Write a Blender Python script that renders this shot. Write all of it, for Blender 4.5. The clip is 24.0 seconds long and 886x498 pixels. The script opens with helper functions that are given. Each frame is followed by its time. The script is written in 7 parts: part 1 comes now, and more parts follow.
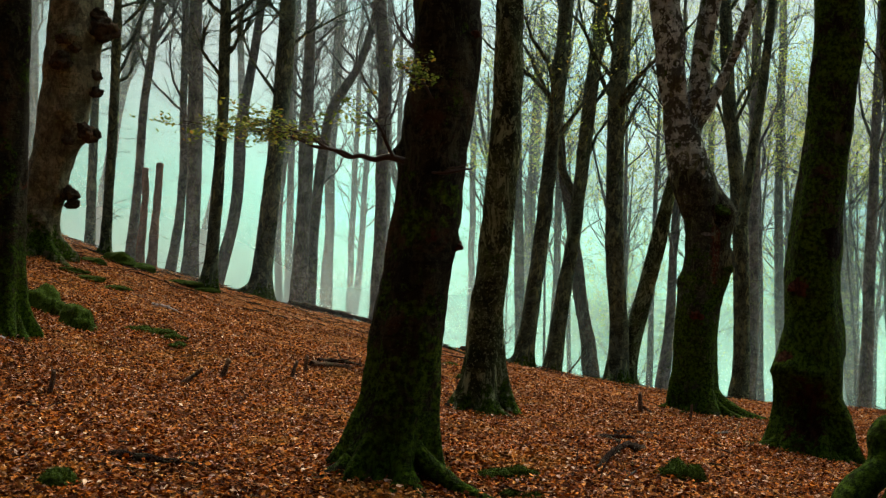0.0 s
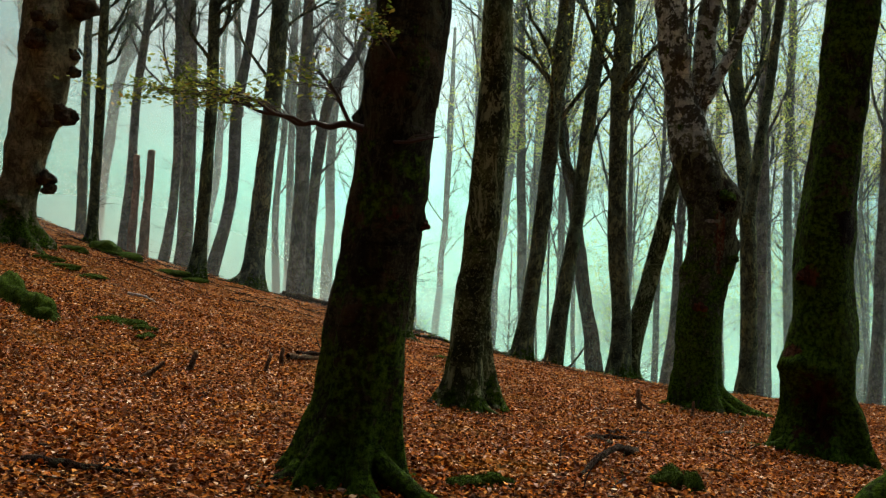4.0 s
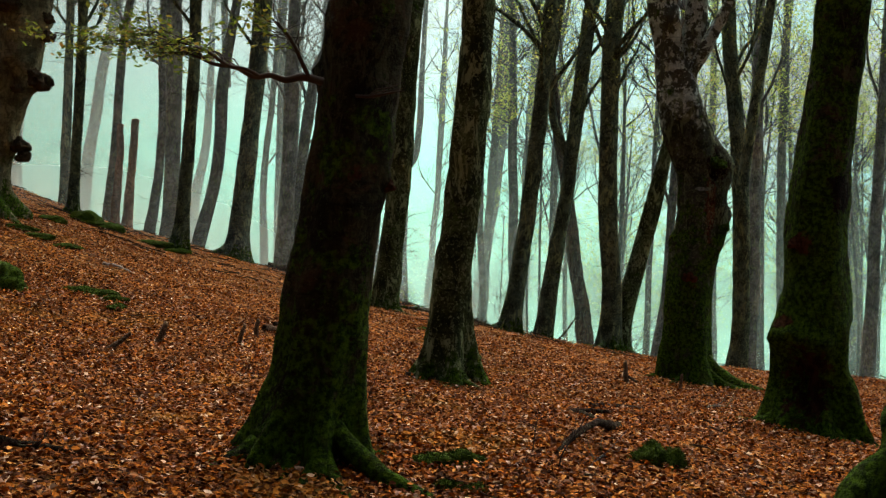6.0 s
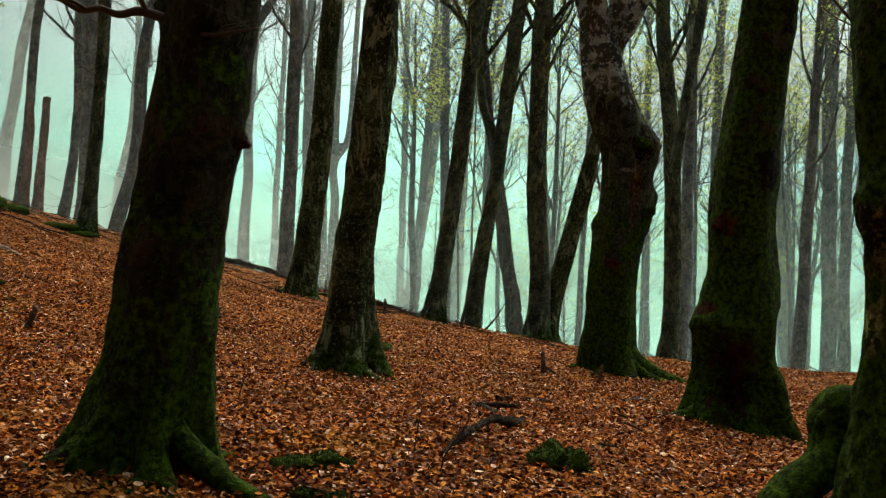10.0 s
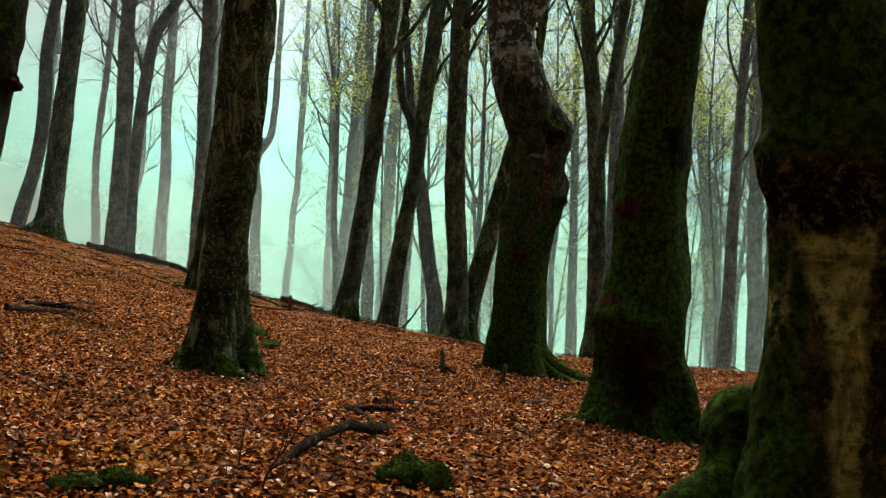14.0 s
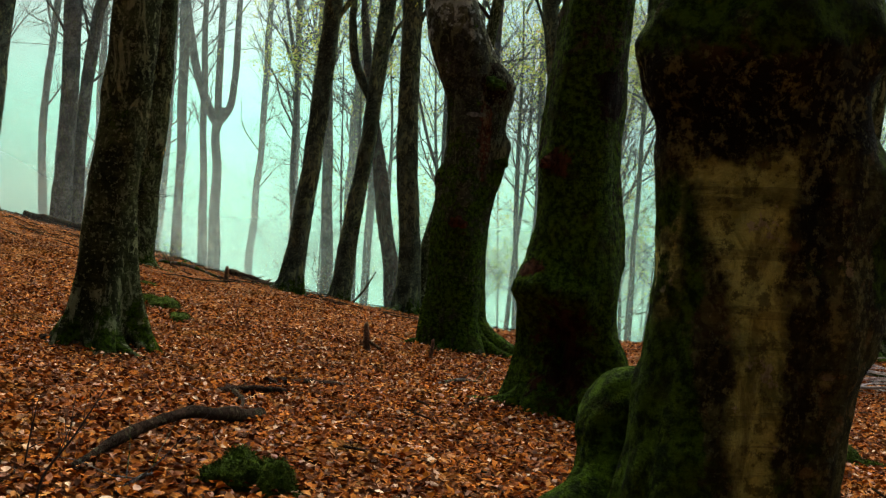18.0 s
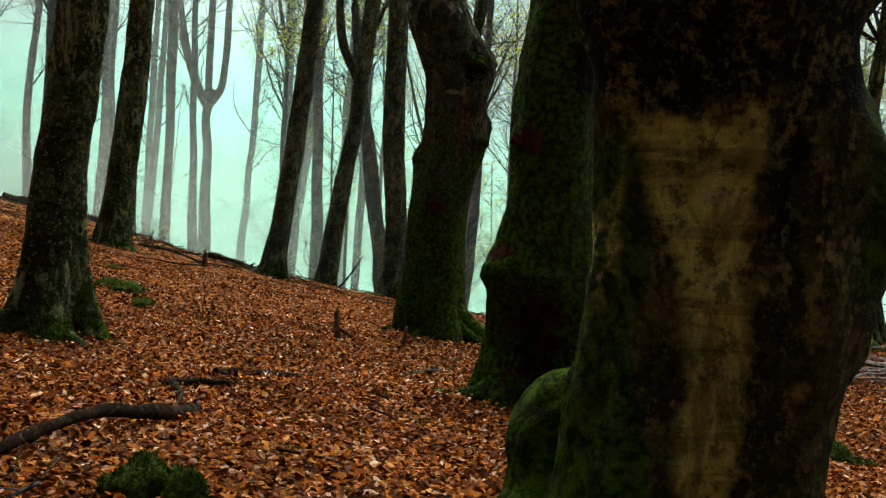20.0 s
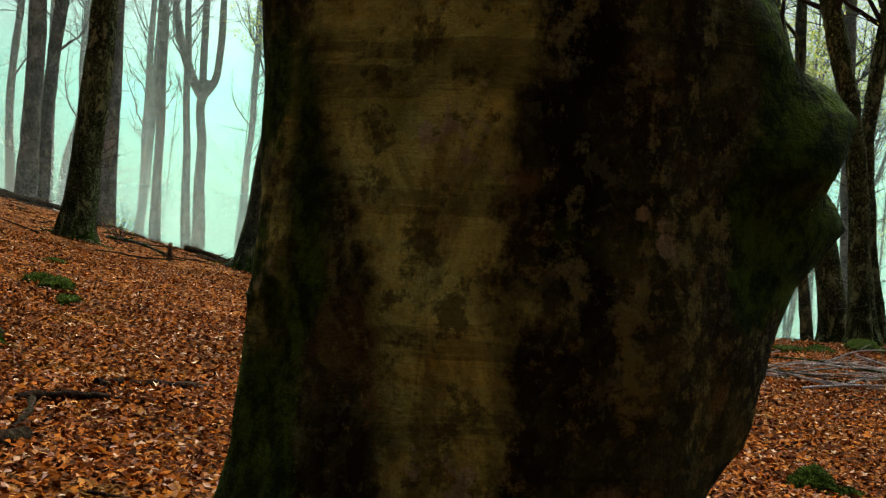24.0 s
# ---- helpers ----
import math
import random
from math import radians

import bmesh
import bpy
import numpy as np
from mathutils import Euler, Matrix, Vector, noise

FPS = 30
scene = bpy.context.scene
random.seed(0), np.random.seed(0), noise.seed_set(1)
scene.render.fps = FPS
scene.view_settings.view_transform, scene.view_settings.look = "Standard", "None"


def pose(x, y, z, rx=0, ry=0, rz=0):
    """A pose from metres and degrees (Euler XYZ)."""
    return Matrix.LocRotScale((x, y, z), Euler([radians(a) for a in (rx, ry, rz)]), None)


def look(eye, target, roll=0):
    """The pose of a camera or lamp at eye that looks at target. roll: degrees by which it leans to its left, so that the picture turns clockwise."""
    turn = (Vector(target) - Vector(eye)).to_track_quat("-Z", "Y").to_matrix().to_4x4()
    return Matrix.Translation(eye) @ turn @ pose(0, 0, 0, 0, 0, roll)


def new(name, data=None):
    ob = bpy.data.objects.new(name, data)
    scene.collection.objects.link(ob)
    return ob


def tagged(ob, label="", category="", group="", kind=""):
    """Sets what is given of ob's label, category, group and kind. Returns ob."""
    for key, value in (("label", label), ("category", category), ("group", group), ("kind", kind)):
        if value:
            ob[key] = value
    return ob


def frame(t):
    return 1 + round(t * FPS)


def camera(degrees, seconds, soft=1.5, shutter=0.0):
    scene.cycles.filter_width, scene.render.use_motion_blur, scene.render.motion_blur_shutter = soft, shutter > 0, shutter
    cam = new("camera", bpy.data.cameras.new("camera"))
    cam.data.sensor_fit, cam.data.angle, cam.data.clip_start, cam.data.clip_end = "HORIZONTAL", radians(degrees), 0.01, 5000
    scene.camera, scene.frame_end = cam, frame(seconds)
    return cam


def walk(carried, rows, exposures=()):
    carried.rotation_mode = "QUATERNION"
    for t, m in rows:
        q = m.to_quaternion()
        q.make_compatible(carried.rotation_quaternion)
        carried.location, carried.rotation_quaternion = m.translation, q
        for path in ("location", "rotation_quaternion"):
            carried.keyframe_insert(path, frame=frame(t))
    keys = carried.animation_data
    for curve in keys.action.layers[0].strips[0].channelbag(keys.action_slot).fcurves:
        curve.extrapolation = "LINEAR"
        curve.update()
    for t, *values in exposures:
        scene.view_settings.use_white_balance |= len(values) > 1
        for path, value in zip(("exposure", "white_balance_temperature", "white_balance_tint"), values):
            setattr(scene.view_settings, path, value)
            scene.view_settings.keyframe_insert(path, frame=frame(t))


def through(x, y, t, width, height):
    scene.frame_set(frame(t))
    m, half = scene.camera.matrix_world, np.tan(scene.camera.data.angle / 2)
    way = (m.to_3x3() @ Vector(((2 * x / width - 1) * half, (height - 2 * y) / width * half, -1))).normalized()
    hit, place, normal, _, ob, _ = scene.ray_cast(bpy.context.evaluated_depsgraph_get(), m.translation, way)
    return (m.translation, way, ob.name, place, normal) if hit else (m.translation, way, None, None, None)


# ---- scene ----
ROWS = [  # seconds, eye x, y, z, yaw to the left, pitch up, roll
    (0.0, 0.000, 0.000, 1.450, 2.10, 2.47, 2.25),
    (0.5, 0.020, 0.116, 1.447, 2.12, 2.46, 2.30),
    (1.0, 0.034, 0.240, 1.441, 2.12, 2.42, 2.32),
    (1.5, 0.068, 0.380, 1.454, 2.17, 2.36, 2.39),
    (3.5, 0.216, 0.906, 1.425, 2.42, 2.17, 2.44),
    (4.0, 0.276, 1.052, 1.412, 2.49, 2.11, 2.43),
    (4.5, 0.334, 1.197, 1.400, 2.51, 1.90, 2.42),
    (5.0, 0.369, 1.324, 1.384, 2.44, 1.43, 2.42),
    (5.5, 0.403, 1.453, 1.380, 2.29, 1.00, 2.43),
    (6.0, 0.443, 1.582, 1.369, 2.17, 0.79, 2.45),
    (6.5, 0.501, 1.730, 1.361, 2.17, 0.67, 2.49),
    (7.0, 0.535, 1.840, 1.352, 2.13, 0.65, 2.62),
    (7.5, 0.586, 1.973, 1.332, 2.12, 0.67, 2.65),
    (8.0, 0.626, 2.103, 1.318, 1.86, 0.66, 2.69),
    (8.5, 0.686, 2.260, 1.297, 1.39, 0.74, 2.80),
    (9.0, 0.751, 2.390, 1.291, 0.49, 0.68, 2.76),
    (9.5, 0.801, 2.544, 1.294, -0.46, 0.54, 2.84),
    (10.0, 0.836, 2.677, 1.280, -0.85, 0.48, 2.89),
    (10.5, 0.896, 2.844, 1.254, -1.07, 0.52, 2.85),
    (12.5, 1.154, 3.410, 1.212, -2.50, 0.60, 3.09),
    (13.0, 1.225, 3.567, 1.205, -3.00, 0.63, 3.07),
    (13.5, 1.308, 3.715, 1.194, -3.54, 0.65, 3.09),
    (14.0, 1.383, 3.853, 1.175, -4.07, 0.70, 3.15),
    (14.5, 1.467, 3.995, 1.172, -4.39, 0.71, 3.22),
    (15.0, 1.539, 4.122, 1.160, -4.68, 0.58, 3.23),
    (15.5, 1.611, 4.275, 1.156, -4.85, 0.40, 3.22),
    (16.0, 1.684, 4.399, 1.156, -5.01, 0.24, 3.31),
    (16.5, 1.778, 4.544, 1.147, -5.10, 0.09, 3.33),
    (17.0, 1.858, 4.671, 1.136, -5.19, -0.02, 3.42),
    (17.5, 1.941, 4.814, 1.115, -5.32, -0.24, 3.43),
    (18.0, 2.021, 4.952, 1.104, -5.42, -0.44, 3.41),
    (18.5, 2.104, 5.094, 1.094, -5.52, -0.67, 3.39),
    (20.5, 2.386, 5.649, 1.097, -5.61, -1.29, 3.62),
    (21.0, 2.464, 5.780, 1.091, -5.63, -1.36, 3.61),
    (21.5, 2.547, 5.924, 1.092, -5.58, -1.39, 3.68),
    (22.0, 2.615, 6.050, 1.086, -5.52, -1.43, 3.71),
    (22.5, 2.688, 6.194, 1.087, -5.48, -1.47, 3.71),
    (23.0, 2.765, 6.317, 1.093, -5.38, -1.51, 3.70),
    (23.5, 2.870, 6.444, 1.095, -5.38, -1.50, 3.74),
    (24.0, 2.971, 6.558, 1.097, -5.18, -1.49, 3.76),
]


def aim(x, y, z, yaw, pitch, roll):
    yaw, pitch = radians(yaw), radians(pitch)
    ahead = Vector((-math.sin(yaw) * math.cos(pitch), math.cos(yaw) * math.cos(pitch), math.sin(pitch)))
    return look((x, y, z), Vector((x, y, z)) + ahead, roll)


cam = camera(42.0, 24.0, soft=1.28)
walk(cam, [(t, aim(*row)) for t, *row in ROWS], [(0.0, 0.92, 6600, 3), (24.0, 0.92, 6600, 3)])

# ---------------------------------------------------------------- sky, sun, mist
world = bpy.data.worlds.new("sky")
scene.world = world
world.use_nodes = True
wn, wl = world.node_tree.nodes, world.node_tree.links
sky = wn.new("ShaderNodeTexSky")
sky.sky_type, sky.sun_disc = "NISHITA", False
sky.sun_elevation, sky.sun_rotation = radians(58), radians(12)
sky.air_density, sky.dust_density, sky.ozone_density = 0.7, 9.0, 0.4
wl.new(sky.outputs[0], wn["Background"].inputs[0])
wn["Background"].inputs[1].default_value = 0.10

sun = new("sun", bpy.data.lights.new("sun", "SUN"))
sun.data.energy, sun.data.angle, sun.data.color = 1.5, radians(50), (1.0, 0.94, 0.86)
sun.matrix_world = look((0, 0, 30), (-3.9, -18.3, 0))


# ---------------------------------------------------------------- materials
class Nodes:
    """A node material with a few short cuts."""

    def __init__(self, name):
        self.mat = bpy.data.materials.new(name)
        self.mat.use_nodes = True
        self.n, self.l = self.mat.node_tree.nodes, self.mat.node_tree.links
        self.bsdf = self.n["Principled BSDF"]
        self.out = self.n["Material Output"]

    def put(self, socket, value):
        if hasattr(value, "is_output"):
            self.l.new(value, socket)
        else:
            socket.default_value = value

    def node(self, kind, **inputs):
        nd = self.n.new(kind)
        for key, value in inputs.items():
            self.put(nd.inputs[key.replace("_", " ")], value)
        return nd

    def coords(self, scale=(1, 1, 1), kind="Object"):
        tc = self.n.new("ShaderNodeTexCoord")
        mp = self.n.new("ShaderNodeMapping")
        mp.inputs["Scale"].default_value = scale
        self.l.new(tc.outputs[kind], mp.inputs["Vector"])
        return mp.outputs[0]

    def noise(self, vec, scale, detail=5.0, rough=0.6, distort=0.0):
        return self.node("ShaderNodeTexNoise", Vector=vec, Scale=scale, Detail=detail, Roughness=rough, Distortion=distort).outputs[0]

    def ramp(self, value, *stops):
        nd = self.n.new("ShaderNodeValToRGB")
        el = nd.color_ramp.elements
        while len(el) < len(stops):
            el.new(0.5)
        for e, (pos, col) in zip(el, stops):
            e.position, e.color = pos, (*col, 1) if len(col) == 3 else col
        self.l.new(value, nd.inputs[0])
        return nd.outputs[0]

    def step(self, value, low, high):
        nd = self.n.new("ShaderNodeMapRange")
        nd.interpolation_type = "SMOOTHSTEP"
        self.put(nd.inputs["Value"], value)
        nd.inputs["From Min"].default_value, nd.inputs["From Max"].default_value = low, high
        return nd.outputs[0]

    def math(self, op, a, b=0.0):
        nd = self.n.new("ShaderNodeMath")
        nd.operation = op
        self.put(nd.inputs[0], a)
        self.put(nd.inputs[1], b)
        return nd.outputs[0]

    def mix(self, fac, a, b):
        nd = self.n.new("ShaderNodeMix")
        nd.data_type = "RGBA"
        self.put(nd.inputs[0], fac)
        for socket, value in ((nd.inputs[6], a), (nd.inputs[7], b)):
            self.put(socket, (*value, 1) if isinstance(value, tuple) and len(value) == 3 else value)
        return nd.outputs[2]

    def bump(self, height, strength, distance):
        nd = self.node("ShaderNodeBump", Height=height, Strength=strength, Distance=distance)
        self.l.new(nd.outputs[0], self.bsdf.inputs["Normal"])
        return nd

    def finish(self, colour, rough=0.8, spec=0.3):
        self.put(self.bsdf.inputs["Base Color"], colour if hasattr(colour, "is_output") else (*colour, 1))
        self.put(self.bsdf.inputs["Roughness"], rough)
        self.bsdf.inputs["Specular IOR Level"].default_value = spec
        return self.mat


def bark(name, dark, light, lichen=0.4, moss=0.5, moss_top=2.0, moss_base=0.0, strip=False, rust=0.0, patches=(), ringed=1.0):
    """Beech bark: fine upright grain, dark blots, pale lichen and moss that thins out with height."""
    k = Nodes(name)
    p = k.coords((1, 1, 0.8))
    q = k.coords((1, 1, 1))
    mul = lambda x, y: k.math("MULTIPLY", x, y)
    black = tuple(c * 0.3 for c in dark)
    col = k.mix(k.step(k.noise(p, 2.3, 7, 0.72, 0.4), 0.36, 0.64), dark, light)
    col = k.mix(mul(k.step(k.noise(p, 7.5, 7, 0.7, 0.8), 0.47, 0.57), 0.75), col, dark)
    col = k.mix(mul(k.step(k.noise(k.coords((1, 1, 0.16)), 30, 5, 0.7), 0.5, 0.62), 0.35), col, black)
    rings = k.noise(k.coords((0.3, 0.3, 3.4)), 8, 5, 0.65)
    col = k.mix(mul(k.step(rings, 0.56, 0.64), 0.45 * ringed), col, black)
    if rust:
        col = k.mix(mul(k.step(k.noise(q, 1.9, 6, 0.7, 0.5), 0.54, 0.62), rust), col, (0.07, 0.034, 0.013))
    if name == "bark_pale":  # the lower trunk turns dark brown below a ragged edge
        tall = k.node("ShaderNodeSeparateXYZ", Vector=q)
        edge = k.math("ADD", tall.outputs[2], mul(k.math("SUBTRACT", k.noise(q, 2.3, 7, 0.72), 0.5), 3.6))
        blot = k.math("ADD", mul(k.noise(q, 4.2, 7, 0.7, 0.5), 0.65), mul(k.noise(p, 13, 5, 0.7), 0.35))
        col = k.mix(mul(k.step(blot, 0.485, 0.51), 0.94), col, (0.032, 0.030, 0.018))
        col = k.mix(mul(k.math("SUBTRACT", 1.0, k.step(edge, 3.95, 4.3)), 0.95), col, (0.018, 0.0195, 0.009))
    if strip:  # a long scar where the outer bark has come off
        sep = k.node("ShaderNodeSeparateXYZ", Vector=q)
        wob = k.noise(q, 4.0, 7, 0.7)
        wide = k.math("ADD", sep.outputs[0], mul(k.math("SUBTRACT", wob, 0.5), 0.22))
        left = k.math("ADD", wide, mul(k.math("MAXIMUM", k.math("SUBTRACT", sep.outputs[2], 1.22), 0.0), 0.36))
        inside = mul(k.step(left, 0.015, 0.055), k.math("SUBTRACT", 1.0, k.step(wide, 0.14, 0.175)))
        roof = k.math("ADD", sep.outputs[2], mul(k.math("SUBTRACT", wob, 0.5), 0.3))
        inside = mul(inside, k.math("SUBTRACT", 1.0, k.step(roof, 1.50, 1.58)))
        inside = k.math("MAXIMUM", inside, mul(mul(k.step(roof, 1.1, 1.2), k.math("SUBTRACT", 1.0, k.step(roof, 1.48, 1.56))), mul(k.math("SUBTRACT", 1.0, k.step(sep.outputs[0], -0.09, -0.06)), k.step(k.noise(p, 9, 5, 0.6), 0.44, 0.54))))
        tan = mul(k.step(k.noise(q, 8.5, 6, 0.7, 0.3), 0.56, 0.62), k.step(sep.outputs[2], 0.6, 0.8))
        col = k.mix(mul(tan, 0.75), col, (0.15, 0.105, 0.035))
        # shade under the swollen collar painted in, plus a dark strip right of the scar
        shade_and_strip = mul(k.step(roof, 1.54, 1.62), k.math("SUBTRACT", 1.0, k.step(sep.outputs[2], 1.76, 1.9)))
        shade_and_strip = k.math("MAXIMUM", shade_and_strip, mul(k.step(roof, 1.0, 1.25), mul(k.step(wide, 0.17, 0.21), k.math("SUBTRACT", 1.0, k.step(wide, 0.24, 0.29)))))
        col = k.mix(mul(k.step(k.noise(p, 4.5, 7, 0.72, 0.3), 0.49, 0.56), 0.8), col, (0.012, 0.009, 0.004))
        col = k.mix(mul(shade_and_strip, 0.92), col, (0.007, 0.006, 0.003))
        bare = k.mix(k.step(k.noise(q, 6, 7, 0.72, 0.5), 0.4, 0.62), (0.25, 0.28, 0.065), (0.58, 0.64, 0.19))
        bare = k.mix(mul(k.step(k.noise(q, 16, 6, 0.75), 0.5, 0.6), 0.7), bare, (0.03, 0.023, 0.008))
        bare = k.mix(mul(k.step(rings, 0.54, 0.6), 0.4), bare, (0.035, 0.028, 0.01))
        bare = k.mix(k.step(k.noise(q, 11, 5, 0.7), 0.61, 0.65), bare, (0.46, 0.45, 0.26))
        drips = k.math("ADD", mul(k.noise(k.coords((1, 1, 0.4)), 14, 6, 0.7, 0.6), 0.5), mul(k.noise(q, 42, 5, 0.75), 0.5))
        col = k.mix(mul(mul(k.step(drips, 0.51, 0.60), k.step(sep.outputs[2], 0.5, 0.9)), 0.6), col, (0.25, 0.25, 0.09))
        bare = k.mix(mul(k.step(k.noise(k.coords((1, 1, 0.22)), 9, 6, 0.7, 0.5), 0.50, 0.62), 0.6), bare, (0.055, 0.048, 0.014))
        col = k.mix(mul(inside, 0.92), col, bare)
    if moss or moss_base:
        sep = k.node("ShaderNodeSeparateXYZ", Vector=q)
        up = k.math("SUBTRACT", 1.0, k.step(sep.outputs[2], 0.0, moss_top))
        patch = k.math("ADD", mul(k.noise(q, 2.6, 6, 0.65, 0.4), 0.6), mul(k.noise(q, 13, 6, 0.7), 0.4))
        if strip:  # greener on both flanks and on the great burl
            flank = k.math("ADD", mul(k.step(sep.outputs[0], 0.36, 0.46), k.step(sep.outputs[2], 1.12, 1.26)), mul(k.math("SUBTRACT", 1.0, k.step(sep.outputs[0], -0.10, 0.01)), k.math("SUBTRACT", 1.0, k.step(sep.outputs[2], 1.3, 1.7))))
            patch = k.math("ADD", patch, k.math("SUBTRACT", mul(flank, 0.26), 0.10))
            patch = k.math("ADD", patch, mul(k.step(sep.outputs[2], 1.74, 1.9), 0.2))
            patch = k.math("ADD", patch, mul(k.math("SUBTRACT", 1.0, k.step(sep.outputs[2], 0.5, 1.0)), 0.08))
        level = k.math("ADD", patch, k.math("ADD", mul(up, moss * 0.17), moss_base * 0.08 - 0.05))
        amount = k.step(level, 0.52, 0.60)
        green = k.mix(k.step(k.noise(q, 21, 6, 0.75), 0.38, 0.64), (0.006, 0.016, 0.0008), (0.054, 0.108, 0.003))
        green = k.mix(mul(k.step(k.noise(q, 5, 5, 0.6), 0.54, 0.66), 0.55), green, (0.018, 0.016, 0.004))
        if strip:
            amount = mul(amount, k.math("SUBTRACT", 1.0, mul(inside, 0.9)))
        col = k.mix(amount, col, green)
        clear = k.math("SUBTRACT", 1.0, amount)
    else:
        clear = 1.0
    for place, size, shade in patches:  # torn or rotten places; some dark ones also paint the shade of hollows
        away = k.n.new("ShaderNodeVectorMath")
        away.operation = "SUBTRACT"
        k.l.new(q, away.inputs[0])
        away.inputs[1].default_value = place
        part_ = k.n.new("ShaderNodeVectorMath")
        part_.operation = "DIVIDE"
        k.l.new(away.outputs[0], part_.inputs[0])
        part_.inputs[1].default_value = size
        far = k.n.new("ShaderNodeVectorMath")
        far.operation = "LENGTH"
        k.l.new(part_.outputs[0], far.inputs[0])
        edge = k.math("ADD", far.outputs["Value"], mul(k.math("SUBTRACT", k.noise(q, 7 if max(size) > 0.1 and size[0] > 0.05 else 34, 6, 0.72), 0.5), 2.6))
        spot = k.math("SUBTRACT", 1.0, k.step(edge, 0.75, 1.1))
        deep = k.mix(k.step(k.noise(k.coords((1, 1, 0.4)), 14, 6, 0.7), 0.4, 0.64), tuple(c * 0.3 for c in shade), shade)
        col = k.mix(spot, col, deep)
    if lichen:
        size = 38 if strip else 24
        spots = mul(k.step(k.noise(p, size, 6, 0.66, 0.5), 0.60 if strip else 0.545, 0.63 if strip else 0.59), k.step(k.noise(q, 1.9, 4, 0.55), 0.45, 0.55))
        if not strip:  # crusts that run up the trunk in broken patches
            crust = k.noise(k.coords((1, 1, 0.42)), 7.5, 9, 0.76, 0.8)
            spots = k.math("MAXIMUM", mul(spots, 0.7), mul(k.step(crust, 0.53, 0.57), k.step(k.noise(k.coords((1, 1, 0.5)), 1.6, 4, 0.6), 0.40, 0.52)))
        dots = mul(k.step(k.noise(q, 27, 4, 0.65), 0.59, 0.62), 0.8)
        col = k.mix(mul(mul(k.math("MAXIMUM", spots, dots), lichen), clear), col, k.mix(k.noise(q, 9, 3), (0.15, 0.172, 0.078), (0.30, 0.350, 0.20)))
    h = k.math("ADD", mul(k.noise(p, 15, 7, 0.72), 0.8), mul(k.noise(q, 60, 5, 0.75), 0.3))
    h = k.math("ADD", h, mul(rings, 0.35 * ringed))
    k.bump(h, 1.0, 0.10 if strip else 0.08)
    return k.finish(col, 0.9, 0.05)


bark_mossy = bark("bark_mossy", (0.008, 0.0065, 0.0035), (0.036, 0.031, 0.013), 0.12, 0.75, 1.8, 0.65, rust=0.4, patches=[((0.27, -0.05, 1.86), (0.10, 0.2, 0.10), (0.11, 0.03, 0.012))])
bark_moss_thick = bark("bark_moss_thick", (0.008, 0.007, 0.004), (0.036, 0.031, 0.015), 0.12, 0.5, 3.0, 1.8, rust=0.3)
# the large foot patch paints the hollow's shade together with brown rot
bark_hollow = bark("bark_hollow", (0.008, 0.007, 0.004), (0.036, 0.031, 0.015), 0.15, 0.5, 3.0, 1.9, rust=0.3, patches=[((-0.22, -0.36, 0.50), (0.26, 0.3, 0.40), (0.045, 0.019, 0.010)), ((-0.28, -0.22, 1.96), (0.14, 0.14, 0.10), (0.09, 0.032, 0.012)), ((0.18, -0.28, 2.5), (0.2, 0.2, 0.22), (0.016, 0.009, 0.006)), ((-0.40, -0.18, 1.15), (0.1, 0.12, 0.08), (0.07, 0.025, 0.01))])
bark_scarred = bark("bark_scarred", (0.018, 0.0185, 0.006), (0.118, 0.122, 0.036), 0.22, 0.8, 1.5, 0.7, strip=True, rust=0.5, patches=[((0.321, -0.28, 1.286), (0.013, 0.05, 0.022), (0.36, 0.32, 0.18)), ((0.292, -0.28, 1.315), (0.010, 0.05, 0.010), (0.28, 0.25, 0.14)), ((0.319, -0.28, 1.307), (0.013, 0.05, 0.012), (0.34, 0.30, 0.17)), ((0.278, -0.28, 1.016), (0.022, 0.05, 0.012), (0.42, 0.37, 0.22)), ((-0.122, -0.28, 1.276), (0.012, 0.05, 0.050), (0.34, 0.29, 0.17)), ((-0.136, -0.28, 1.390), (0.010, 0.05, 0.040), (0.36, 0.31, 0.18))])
bark_lichen = bark("bark_lichen", (0.015, 0.019, 0.007), (0.076, 0.098, 0.036), 1.0, 0.6, 0.9, 0.1)
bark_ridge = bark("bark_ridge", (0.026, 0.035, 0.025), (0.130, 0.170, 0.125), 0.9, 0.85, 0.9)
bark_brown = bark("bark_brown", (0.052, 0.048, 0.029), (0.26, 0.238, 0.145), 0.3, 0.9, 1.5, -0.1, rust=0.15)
# paler, slightly purple bark for misty trunks: haze look put into the colour
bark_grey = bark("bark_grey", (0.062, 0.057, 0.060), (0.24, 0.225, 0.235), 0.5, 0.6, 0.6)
# darkest patch: shade of the torn hollow painted over red-brown wood
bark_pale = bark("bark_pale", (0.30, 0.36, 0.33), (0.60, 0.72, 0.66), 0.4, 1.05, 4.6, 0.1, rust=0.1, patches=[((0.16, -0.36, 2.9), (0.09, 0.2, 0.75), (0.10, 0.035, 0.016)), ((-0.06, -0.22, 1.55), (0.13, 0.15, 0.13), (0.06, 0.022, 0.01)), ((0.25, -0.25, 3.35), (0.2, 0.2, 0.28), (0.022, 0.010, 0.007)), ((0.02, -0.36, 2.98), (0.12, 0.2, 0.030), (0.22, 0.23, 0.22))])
# farthest trunks: the purplish grey takes in some of the haze too
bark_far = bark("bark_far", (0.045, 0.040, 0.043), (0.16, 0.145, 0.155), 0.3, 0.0)
